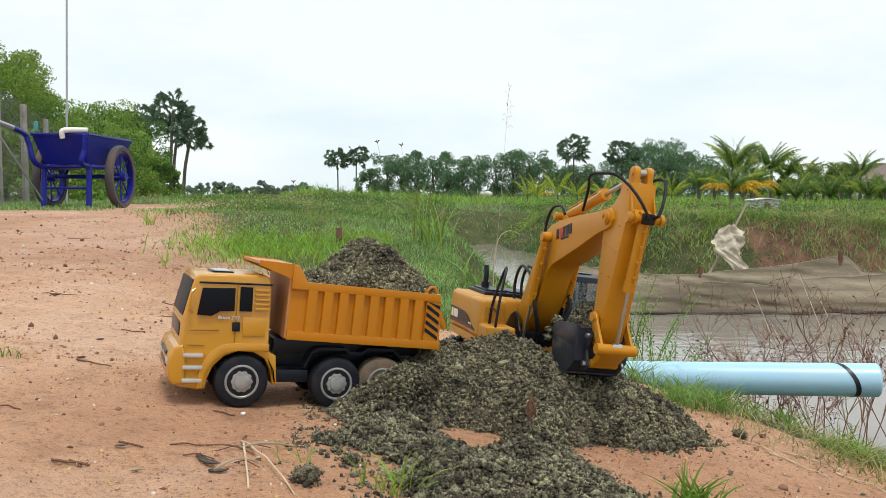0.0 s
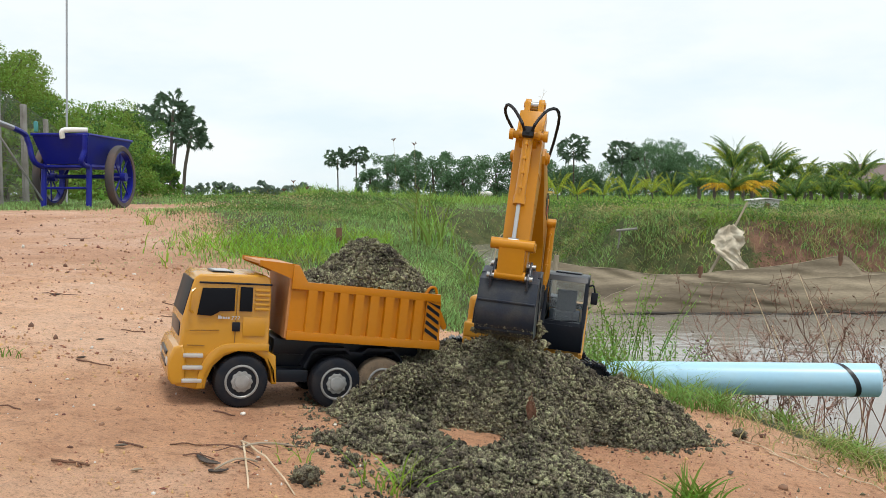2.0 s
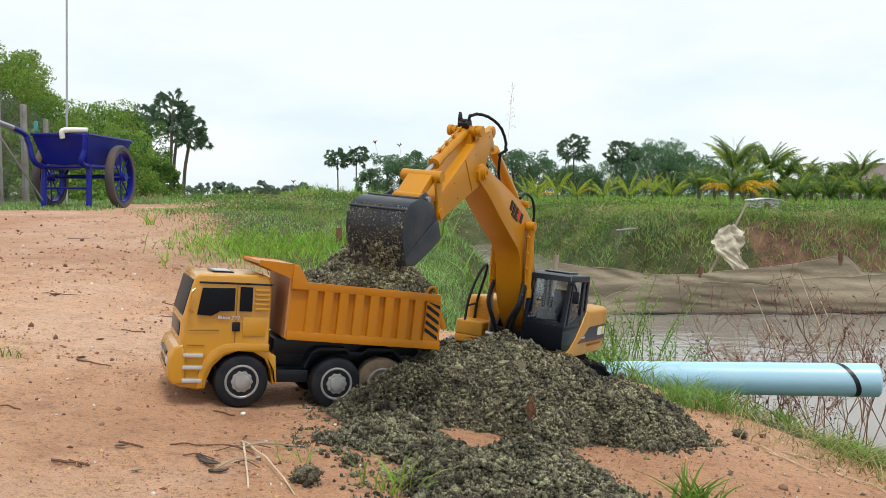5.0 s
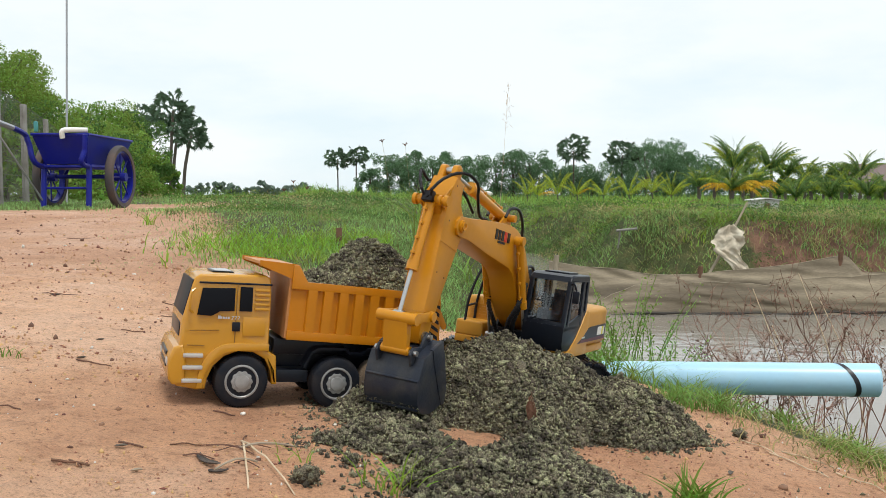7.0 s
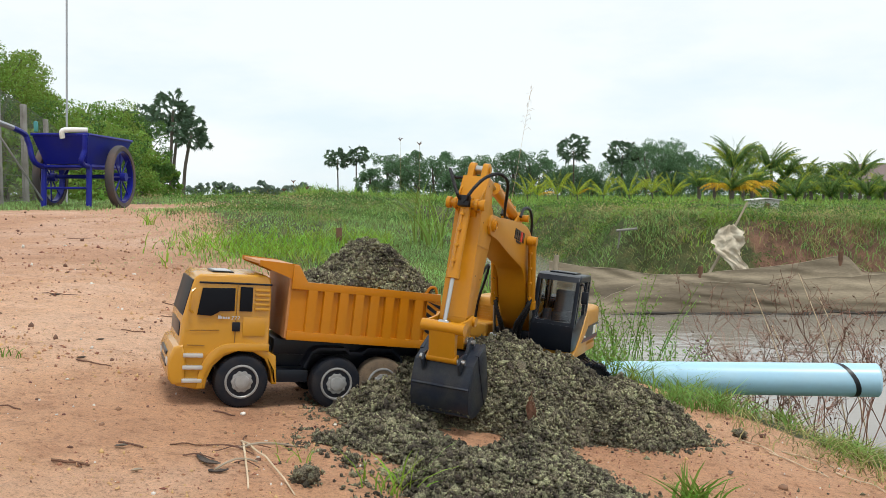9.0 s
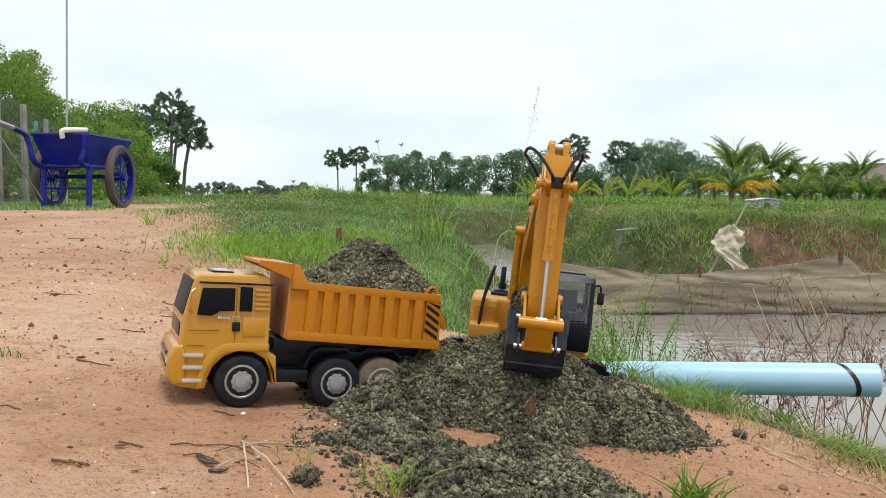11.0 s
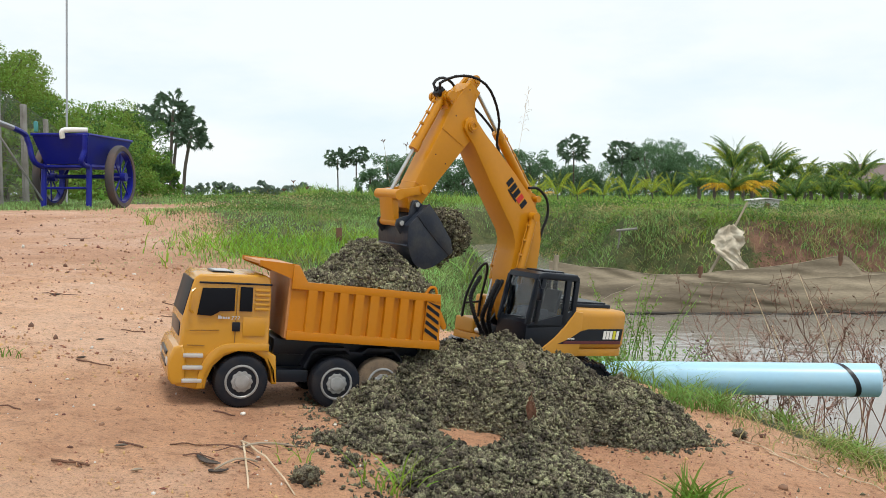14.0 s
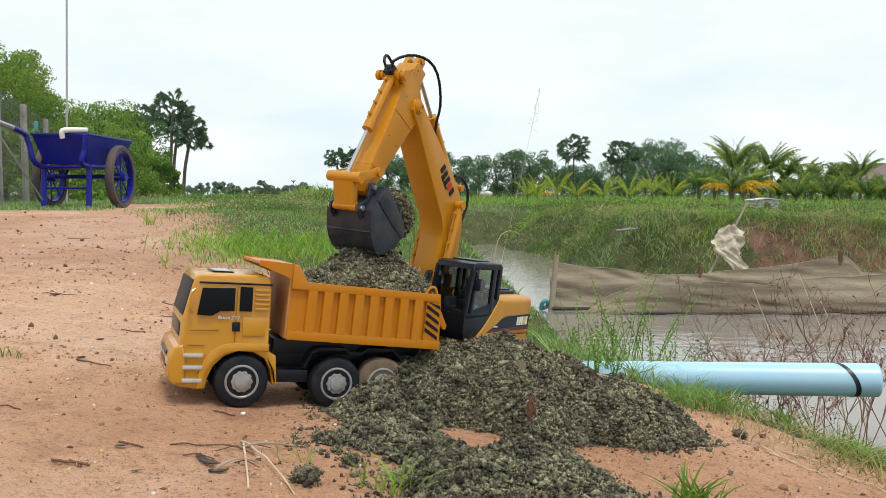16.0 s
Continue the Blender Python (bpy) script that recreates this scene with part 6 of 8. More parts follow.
def tree(u, d, height, spread, seed, mat=None, size=None, clumps=18, leaves=2600, label="leafy green tree", crown_from=0.35, group="", name="tree"):
    rng = np.random.RandomState(seed)
    x, y = u * d, d
    z = H(x, y)
    t = thing(name, label, "tree", pose(x, y, z), group=group)
    b = B()
    tube(b, curve_points([(0, 0, -0.1), (0.02 * height, 0, height * 0.3), (-0.02 * height, 0.01 * height, height * 0.75)], 8), 0.028 * height, 7, taper=0.008 * height)
    cen, rad = [], []
    for k in range(int(clumps * 1.9)):
        a, q = rng.uniform(0, 6.28), rng.uniform(0, 1) ** 0.6
        hh = height * rng.uniform(crown_from, 0.90)
        w = spread * (1.0 - 0.55 * max(0, (hh / height - 0.6) / 0.4))
        c = (q * w * math.cos(a), q * w * math.sin(a), hh)
        cen.append(c)
        rad.append(rng.uniform(0.15, 0.31) * spread)
        if k % 4 == 0:
            tube(b, curve_points([(0, 0, height * rng.uniform(0.15, 0.45)), (c[0] * 0.5, c[1] * 0.5, hh * 0.75), c], 6), 0.010 * height, 5, taper=0.003 * height)
    part("trunk", b, M_BARK, t)
    size = size or max(0.06, 0.0022 * d)
    r3 = np.array(rad) ** 2
    per = np.maximum(30, (leaves * r3 / r3.sum())).astype(int)
    v, f = leaf_cloud(cen, rad, per, size, rng)
    sheet_mesh("crown", v, f, mat or M_TREE, t)
    return t


def fan_palm(u, d, height, r, seed, tilt=0.0, label="tall dark fan palm with a bare trunk", group="fan palms"):
    rng = np.random.RandomState(seed)
    x = u * d
    t = thing("fan_palm", label, "palm tree", pose(x, d, H(x, d)), group=group)
    top = Vector((tilt * height, 0, height))
    b = B()
    tube(b, curve_points([(0, 0, -0.2), (tilt * height * 0.3, 0, height * 0.5), top], 10), 0.125, 8, taper=0.10)
    part("trunk", b, M_BARK, t)
    vs, fs, k = [], [], 0
    for i in range(64):
        a = i * 2.39996
        e = math.asin(max(-0.82, min(0.99, -0.80 + 1.78 * (i + 0.5) / 64)))
        dr = Vector((math.cos(a) * math.cos(e), math.sin(a) * math.cos(e), math.sin(e)))
        c = top + dr * r * rng.uniform(0.28, 0.86)
        side = dr.cross(Vector((0, 0, 1))).normalized()
        up = side.cross(dr)
        fold = rng.uniform(0.2, 1.4)
        side = (side * math.cos(fold) + up * math.sin(fold) * rng.choice([-1, 1])).normalized()
        for j in range(13):
            q = radians(-126 + 21 * j)
            w = radians(12)
            o = (dr * math.cos(q) + side * math.sin(q))
            o1 = (dr * math.cos(q - w) + side * math.sin(q - w))
            o2 = (dr * math.cos(q + w) + side * math.sin(q + w))
            L = r * 0.26 * rng.uniform(0.75, 1.15)
            droop = Vector((0, 0, -0.2 * L))
            vs += [c[:], (c + o1 * L * 0.55)[:], (c + o * L + droop)[:], (c + o2 * L * 0.55)[:]]
            fs.append((k, k + 1, k + 2, k + 3))
            k += 4
    sheet_mesh("crown", np.array(vs), np.array(fs), M_PALM, t)
    return t


def coconut_palm(u, d, trunk, r, seed, yellow=0, n=30, group="coconut palms", label="green coconut palm with arching fronds"):
    rng = np.random.RandomState(seed)
    x = u * d
    t = thing("coconut_palm", label, "palm tree", pose(x, d, H(x, d)), group=group)
    b = B()
    tube(b, curve_points([(0, 0, -0.1), (0.05, 0, trunk * 0.5), (0.02, 0, trunk)], 6), 0.075 if n > 10 else 0.03, 8, taper=0.06 if n > 10 else 0.02)
    part("trunk", b, M_BARK, t)
    for i in range(n):
        a = 2 * math.pi * i / n * 2.4 + rng.uniform(-0.3, 0.3) if i >= yellow else (0.2, math.pi - 0.1, -0.9, -2.2, -0.3)[i % 5] + rng.uniform(-0.2, 0.2)
        e = rng.uniform(0.7, 1.5) if i >= yellow else rng.uniform(0.35, 0.8)
        L = r * rng.uniform(0.85, 1.15)
        h = Vector((math.cos(a), math.sin(a), 0))
        vs, fs, k = [], [], 0
        side = h.cross(Vector((0, 0, 1)))
        m = 46
        prev = None
        for j in range(m + 1):
            s = j / m
            ang = e - (0.8 if n < 10 else (1.05 if i >= yellow else 1.5)) * s ** 1.5
            p = (Vector((0.02, 0, trunk)) if prev is None else prev + (h * math.cos(ang) + Vector((0, 0, math.sin(ang)))) * (L / m))
            if j > 2:
                w = 0.17 * L * math.sin(math.pi * min(1, 0.14 + 0.82 * s)) * 0.75
                for sg in (-1, 1):
                    ww = w * rng.uniform(0.7, 1.15)
                    tip = p + side * (sg * ww * 0.8) + h * (ww * rng.uniform(0.2, 0.8)) + Vector((0, 0, -ww * rng.uniform(0.6, 1.7)))
                    q = (h * 0.010 * L)
                    vs += [(p - q)[:], (p + q)[:], tip[:]]
                    fs.append((k, k + 1, k + 2))
                    k += 3
            prev = p
        # bright and dark fronds alternate: highlights and shaded gaps put into colour
        sheet_mesh("frond", np.array(vs), np.array(fs), M_COCOY if i < yellow else (M_COCOB if n < 10 or i % 4 == 1 else (M_TREE if i % 4 == 3 else M_COCO)), t, "yellowed palm frond" if i < yellow else "")
    return t


tree(-0.545, 13, 2.62, 1.1, 201, M_TREE2, 0.022, 34, 30000, "airy light green tree behind the fence", 0.12)
tree(-0.497, 15, 2.80, 0.8, 202, M_TREE2, 0.025, 30, 20000, "airy light green tree behind the fence", 0.12)
tree(-0.475, 19, 2.75, 1.1, 203, M_TREE2, 0.030, 28, 16000, "airy light green tree behind the fence", 0.08)
tree(-0.430, 24, 2.4, 1.3, 204, M_TREE2, 0.039, 26, 12000, "light green shrubby tree", 0.08)
tree(-0.395, 30, 3.4, 1.8, 205, M_TREE2, 0.048, 32, 14000, "rounded light green tree", 0.08)
tree(-0.362, 34, 3.4, 1.6, 206, M_TREE, 0.054, 30, 13000, "rounded dark green tree", 0.05)
tree(-0.345, 36, 1.6, 1.2, 207, M_TREE2, 0.09, 10, 1400, "low spreading green bush", 0.05)
tree(-0.329, 58, 3.2, 1.0, 208, M_TREE, 0.12, 10, 1200, "slender dark green tree beneath palms", 0.2)
tree(-0.525, 10.5, 1.0, 0.7, 209, M_TREE2, 0.045, 12, 1800, "low green bush by the fence", 0.05)
tree(-0.46, 12.5, 0.75, 0.8, 210, M_TREE2, 0.05, 12, 1600, "low green bush by the fence", 0.05)
for k, (u, d, hh, sp) in enumerate(((-0.515, 12, 1.6, 0.9), (-0.485, 13.5, 1.7, 0.9), (-0.455, 16, 1.9, 1.1), (-0.425, 19, 2.0, 1.2), (-0.40, 22, 1.9, 1.2), (-0.375, 27, 2.2, 1.4), (-0.355, 31, 2.0, 1.2), (-0.335, 36, 1.5, 1.0))):
    tree(u, d, hh, sp, 900 + k, M_TREE2 if k % 3 else M_TREE, 0.0019 * d, 22, 8500, "dense green bush in the hedge behind the track", 0.03, group="hedge bushes", name="bush")
fan_palm(-0.3207, 60, 6.0, 1.75, 221, tilt=0.05)
fan_palm(-0.306, 58, 4.2, 1.6, 222, tilt=0.16)
fan_palm(-0.356, 66, 5.6, 1.8, 223)
fan_palm(-0.318, 61, 4.9, 1.3, 224, tilt=0.10)
fan_palm(-0.1235, 150, 6.8, 2.5, 225, tilt=-0.01)
fan_palm(-0.1020, 150, 7.2, 2.6, 226)
fan_palm(0.1535, 125, 7.4, 3.0, 227)
fan_palm(0.2105, 125, 6.8, 2.8, 228)
rng3 = random.Random(12)
for k, (u, hpx, w) in enumerate(((-0.086, 48, 26), (-0.066, 74, 34), (-0.048, 66, 36), (-0.03, 80, 30), (-0.012, 70, 36), (0.004, 76, 32), (0.022, 66, 38), (0.042, 70, 38), (0.062, 74, 34), (0.082, 80, 40), (0.102, 82, 42), (0.118, 66, 32),
                                 (0.140, 46, 34), (0.160, 52, 40), (0.176, 44, 30), (0.205, 62, 44), (0.238, 92, 56), (0.258, 98, 52), (0.276, 84, 46), (0.296, 70, 40), (0.32, 60, 40))):
    d = 135 + rng3.uniform(-12, 12)
    tree(u, d, hpx / 1500 * d * 1.08 + 0.7, w / 1500 * d * 1.0, 240 + k, M_HAZED_TREE, 0.155, 34, int(5600 * max(1.0, (w / 36) ** 2)), "dark green tree in a distant row", 0.04, group="distant trees")
for k, (u, hpx) in enumerate(((-0.30, 14), (-0.285, 20), (-0.262, 22), (-0.245, 16), (-0.225, 12), (-0.207, 22), (-0.198, 14), (-0.175, 14), (-0.160, 20), (-0.145, 10), (0.37, 50), (0.40, 56), (0.43, 60), (0.46, 50), (0.49, 44), (0.52, 50), (0.56, 40))):
    d = 210 if u < 0 else 75
    tree(u, d, hpx / 1500 * d + (0.4 if u < 0 else 1.0), 20 / 1500 * d, 280 + k, M_HAZED_SKYLINE if u < 0 else M_TREE, 0.34 if u < 0 else 0.25, 9, 1400 if u < 0 else 1200, "small dark green tree on the skyline", 0.05, group="skyline trees")
for k, (u, d, tr, r, ye) in enumerate(((0.340, 33, 1.20, 1.45, 0), (0.352, 36, 1.15, 1.35, 0), (0.385, 34, 1.15, 1.30, 0), (0.402, 37, 1.05, 1.25, 0), (0.338, 26, 0.40, 1.10, 8), (0.362, 27, 0.45, 0.95, 7), (0.300, 32, 0.60, 0.95, 0), (0.318, 34, 0.75, 1.0, 0),
                                      (0.425, 37, 0.95, 1.20, 0), (0.447, 36, 0.80, 1.15, 0), (0.468, 35, 0.80, 1.10, 0), (0.490, 34, 0.95, 1.15, 0), (0.515, 33, 0.25, 0.90, 0), (0.540, 32, 0.25, 0.90, 0), (0.365, 40, 1.0, 1.20, 0),
                                      (0.455, 30, 0.30, 1.0, 0), (0.500, 29, 0.30, 1.0, 0), (0.415, 30, 0.30, 1.0, 0), (0.432, 33, 0.50, 1.0, 0), (0.478, 32, 0.40, 1.0, 0), (0.520, 31, 0.40, 1.0, 0), (0.395, 32, 0.35, 0.95, 0))):
    coconut_palm(u, d, tr * 1.25, r * 0.98, 300 + k, ye)
for k, u in enumerate((0.355, 0.375, 0.40, 0.42, 0.44, 0.465, 0.485, 0.51, 0.535)):
    tree(u, 42 + k % 3, 1.25 + 0.15 * (k % 2), 1.0, 960 + k, M_TREE2 if k % 2 else M_TREE, 0.075, 12, 1500, "low green undergrowth among the palms", 0.03, group="palm undergrowth", name="bush")
for k, (u, d) in enumerate(((0.098, 32), (0.110, 35), (0.134, 33), (0.157, 31), (0.188, 31), (0.218, 33), (0.245, 29), (0.268, 32))):
    coconut_palm(u, d, 0.45, 0.80 + 0.15 * (k % 3), 330 + k, 1 if k in (1, 3) else 0, n=9, group="young coconut palms", label="young yellow-green coconut palm")


# ---- far buildings and animal ----
def shed(u, d, w, h, depth, roof_h, label, roof_mat, eave=0.3, along=0):
    x = u * d
    z = H(x, d) - 0.05
    t = thing("shed", label, "building", pose(x + (depth / 2 if along else 0), d, z, 0, 0, along))
    b = B()
    box(b, -w / 2, w / 2, 0, depth, 0, h)
    wall = part("wall", b, M_WALL, t, smooth=False)
    b = B()
    o = [(-w / 2 - eave, h - eave / 3), (0, h + roof_h), (w / 2 + eave, h - eave / 3), (w / 2 + eave, h - eave / 15), (0, h + roof_h + eave / 3), (-w / 2 - eave, h - eave / 15)]
    prism(b, o, -eave, depth + eave)
    part("roof", b, roof_mat, t, smooth=False)
    b = B()
    box(b, -w * 0.12, w * 0.10, -0.04, 0.02, 0.02, h * 0.75)
    part("door", b, M_WOOD, wall, smooth=False)


# the first one is placed and shrunk to fit the camera's view
shed(0.382, 14.6, 0.42, 0.25, 0.35, 0.015, "small whitewashed shed among coconut palms", M_WALL, 0.05)
shed(0.530, 60, 3.2, 1.9, 6.5, 1.15, "brown-roofed house behind the palms", M_ROOF, 0.4, 90)


def cow(u, d):
    x = u * d
    t = thing("cow", "white cow grazing in the green field", "cow", pose(x, d, H(x, d) + 0.25, 0, 0, 12))
    b = B()
    bmesh.ops.create_uvsphere(b, u_segments=16, v_segments=10, radius=1.0, matrix=Matrix.LocRotScale((0, 0, 0.95), None, (0.80, 0.28, 0.36)))
    part("body", b, M_COW, t)
    b = B()
    tube(b, curve_points([(-0.65, 0, 1.1), (-0.95, 0, 1.05), (-1.15, 0, 0.7)], 6), 0.17, 8, taper=0.10)
    part("head", b, M_COW, t)
    for px, py in ((-0.5, -0.15), (-0.5, 0.15), (0.5, -0.15), (0.5, 0.15)):
        b = B()
        rod(b, (px, py, -0.25), (px, py, 0.8), 0.06, 0.10, 8)
        part("leg", b, M_COW, t)
    b = B()
    tube(b, [(0.78, 0, 1.05), (0.86, 0, 0.75), (0.84, 0, 0.45)], 0.025, 5)
    part("tail", b, M_COW, t)


cow(0.052, 125)


# ---- pushcart, pole, fence ----
def cart():
    x, y = -2.89, 6.88
    rz = -1.0
    g = H(-2.62, 6.88)
    t = thing("pushcart", "blue-painted steel pushcart with two spoked wheels", "cart", pose(x, y, g, 0, 0, rz))
    R = 0.255
    for s in (-1, 1):
        b = B()
        prof = [(R - 0.045, -0.028), (R - 0.012, -0.030), (R, -0.014), (R, 0.014), (R - 0.012, 0.030), (R - 0.045, 0.028)]
        n = 40
        rings = [[b.verts.new((a, r * math.cos(2 * math.pi * k / n), r * math.sin(2 * math.pi * k / n))) for k in range(n)] for r, a in prof]
        for q, w in zip(rings, rings[1:] + rings[:1]):
            for k in range(n):
                b.faces.new((q[k], q[(k + 1) % n], w[(k + 1) % n], w[k]))
        bmesh.ops.recalc_face_normals(b, faces=b.faces[:])
        wheel = part("wheel", b, M_CARTTYRE, t, "mud-caked black tyre", m=pose(s * 0.285, 0, R - 0.004))
        b = B()
        prof = [(R - 0.040, -0.022), (R - 0.050, -0.018), (R - 0.060, -0.022), (R - 0.060, 0.022), (R - 0.050, 0.018), (R - 0.040, 0.022)]
        rings = [[b.verts.new((a, r * math.cos(2 * math.pi * k / n), r * math.sin(2 * math.pi * k / n))) for k in range(n)] for r, a in prof]
        for q, w in zip(rings, rings[1:] + rings[:1]):
            for k in range(n):
                b.faces.new((q[k], q[(k + 1) % n], w[(k + 1) % n], w[k]))
        bmesh.ops.recalc_face_normals(b, faces=b.faces[:])
        part("rim", b, M_CART, wheel, "blue steel rim")
        b = B()
        rod(b, (-0.045, 0, 0), (0.045, 0, 0), 0.035)
        part("hub", b, M_CART, wheel)
        for k in range(8):
            a = 2 * math.pi * k / 8
            b = B()
            rod(b, (0, 0.03 * math.cos(a), 0.03 * math.sin(a)), (0, (R - 0.055) * math.cos(a), (R - 0.055) * math.sin(a)), 0.0062, n=6)
            part("spoke", b, M_CART, wheel)
    b = B()
    rod(b, (-0.285, 0, R), (0.285, 0, R), 0.016)
    part("axle", b, M_CART, t)
    # tray: sloping sides, open on top
    b = B()
    zt, zb = 0.565, 0.345
    lo = [(-0.165, -0.34), (0.165, -0.34), (0.165, 0.30), (-0.165, 0.30)]
    hi = [(-0.215, -0.43), (0.215, -0.43), (0.215, 0.43), (-0.215, 0.43)]
    vl = [b.verts.new((*p, zb)) for p in lo]
    vh = [b.verts.new((*p, zt)) for p in hi]
    b.faces.new(vl[::-1])
    for i in range(4):
        b.faces.new((vl[i], vl[(i + 1) % 4], vh[(i + 1) % 4], vh[i]))
    bmesh.ops.recalc_face_normals(b, faces=b.faces[:])
    bmesh.ops.solidify(b, geom=b.faces[:], thickness=0.006)
    part("tray", b, M_CART, t, "deep blue sheet-steel tray", smooth=False)
    b = B()
    tube(b, [(*hi[0], zt), (*hi[1], zt), (*hi[2], zt), (*hi[3], zt), (*hi[0], zt)], 0.012, 6)
    part("tray_rim", b, M_CART, t)
    for s in (-1, 1):
        b = B()
        reach = [(s * 0.205, -0.50, 0.50), (s * 0.22, -0.60, 0.58), (s * 0.22, -1.30, 0.66)] if s < 0 else [(s * 0.20, -0.46, 0.45), (s * 0.21, -0.47, 0.56)]
        tube(b, curve_points([(s * 0.175, 0.25, zb - 0.012), (s * 0.175, -0.42, zb - 0.012)] + reach, 24), 0.020, 8)
        part("shaft", b, M_CART, t)
        if s < 0:
            # pale sleeve added for the sky's reflection on the painted handle
            b = B()
            tube(b, curve_points([(s * 0.22, -0.70, 0.594), (s * 0.22, -0.95, 0.624), (s * 0.22, -1.32, 0.664)], 8), 0.0225, 8)
            part("grip", b, M_STEEL, t, "bare metal handle grip")
        b = B()
        rod(b, (s * 0.175, -0.33, zb), (s * 0.175, -0.36, -0.01), 0.022)
        part("leg", b, M_CART, t)
        if s < 0:
            b = B()
            rod(b, (s * 0.175, -0.36, 0.06), (s * 0.22, -1.0, 0.62), 0.007)
            part("stay", b, M_STEEL, t)
        b = B()
        rod(b, (s * 0.175, 0.0, R), (s * 0.175, 0.10, zb), 0.014)
        part("axle_bracket", b, M_CART, t)
    b = B()
    rod(b, (-0.175, -0.34, 0.16), (0.175, -0.34, 0.16), 0.010)
    rod(b, (-0.175, -0.36, zb - 0.02), (0.175, -0.36, zb - 0.02), 0.012)
    part("cross_bar", b, M_CART, t)
    b = B()
    tube(b, curve_points([(0.03, -0.45, zt - 0.03), (0.032, -0.46, zt + 0.02), (0.07, -0.44, zt + 0.033), (0.20, -0.40, zt + 0.033)], 12), 0.020, 10)
    ob = part("plastic_pipe", b, M_WHITE, None)
    ob.matrix_basis = pose(x, y, g, 0, 0, rz)
    tagged(ob, "bent white plastic pipe lying on the cart's rim", "pipe")


cart()

b = B()
px, py = -4.08, 9.2
rod(b, (px, py, H(px, py) - 0.1), (px + 0.11, py, 4.2), 0.0115, 0.0090, 10)
tagged(part("metal_pole", b, M_STEEL), "thin grey galvanised metal pole behind the cart", "pole")


def fence():
    t = thing("fence", "grey post fence with wire mesh beside the track", "fence")
    pts = [(-3.45, 6.2), (-3.92, 7.5), (-4.42, 9.0), (-5.12, 11.0), (-5.9, 13.2)]
    for i, (x, y) in enumerate(pts):
        z = H(x, y)
        b = B()
        box(b, x - 0.027, x + 0.027, y - 0.027, y + 0.027, z - 0.05, 1.28 + 0.02 * i, 0.008)
        part("post", b, M_POST, t)
    for (x0, y0), (x1, y1) in zip(pts, pts[1:]):
        z0, z1 = H(x0, y0), H(x1, y1)
        b = B()
        for k in range(9):
            f = k / 8
            rod(b, (x0, y0, z0 + 0.05 + 1.0 * f), (x1, y1, z1 + 0.05 + 1.0 * f), 0.0018, n=4)
        n = 26
        for k in range(n + 1):
            f = k / n
            p = Vector((x0 + (x1 - x0) * f, y0 + (y1 - y0) * f, z0 + (z1 - z0) * f))
            rod(b, p + Vector((0, 0, 0.04)), p + Vector((0, 0, 1.06)), 0.0016, n=4)
        part("wire_mesh", b, M_WIRE, t, smooth=False)
    b = B()
    box(b, -4.235, -4.195, 8.82, 8.86, 1.02, 1.13, 0.015)
    o = part("blue_bottle", b, M_TEAL)
    tagged(o, "small blue plastic bottle hung on the fence", "bottle")


fence()


# ---- pipe, net, rag, stakes ----
b = B()
p0, p1 = Vector((0.18, 1.93, -0.0455)), Vector((0.910, 1.756, -0.0180))
rod(b, p0, p1, 0.0352, n=40)
pipe = part("water_pipe", b, M_PIPE)
tagged(pipe, "light blue plastic pipe lying over the pond's edge", "pipe")
b = B()
dd = (p1 - p0).normalized()
side_v, up_v = dd.cross(Vector((0, 0, 1))).normalized(), dd.cross(Vector((0, 0, 1))).normalized().cross(dd)
rings = [[b.verts.new(p1 - dd * (c + 0.012 * math.sin(a) - 0.020 * math.cos(a)) + side_v * (0.0357 * math.cos(a)) + up_v * (0.0357 * math.sin(a))) for a in (2 * math.pi * k / 40 for k in range(40))] for c in (0.070, 0.060)]
for k in range(40):
    b.faces.new((rings[0][k], rings[0][(k + 1) % 40], rings[1][(k + 1) % 40], rings[1][k]))
o = part("tape", b, M_TAPE, pipe, "black tape band", smooth=True)
b = B()
rod(b, p1 - dd * 0.0005, p1 + dd * 0.0030, 0.0346, 0.0322, n=36)
rod(b, p1 + dd * 0.0030, p1 + dd * 0.0052, 0.0322, 0.0270, n=36)
part("pipe_end", b, M_PIPE, pipe)


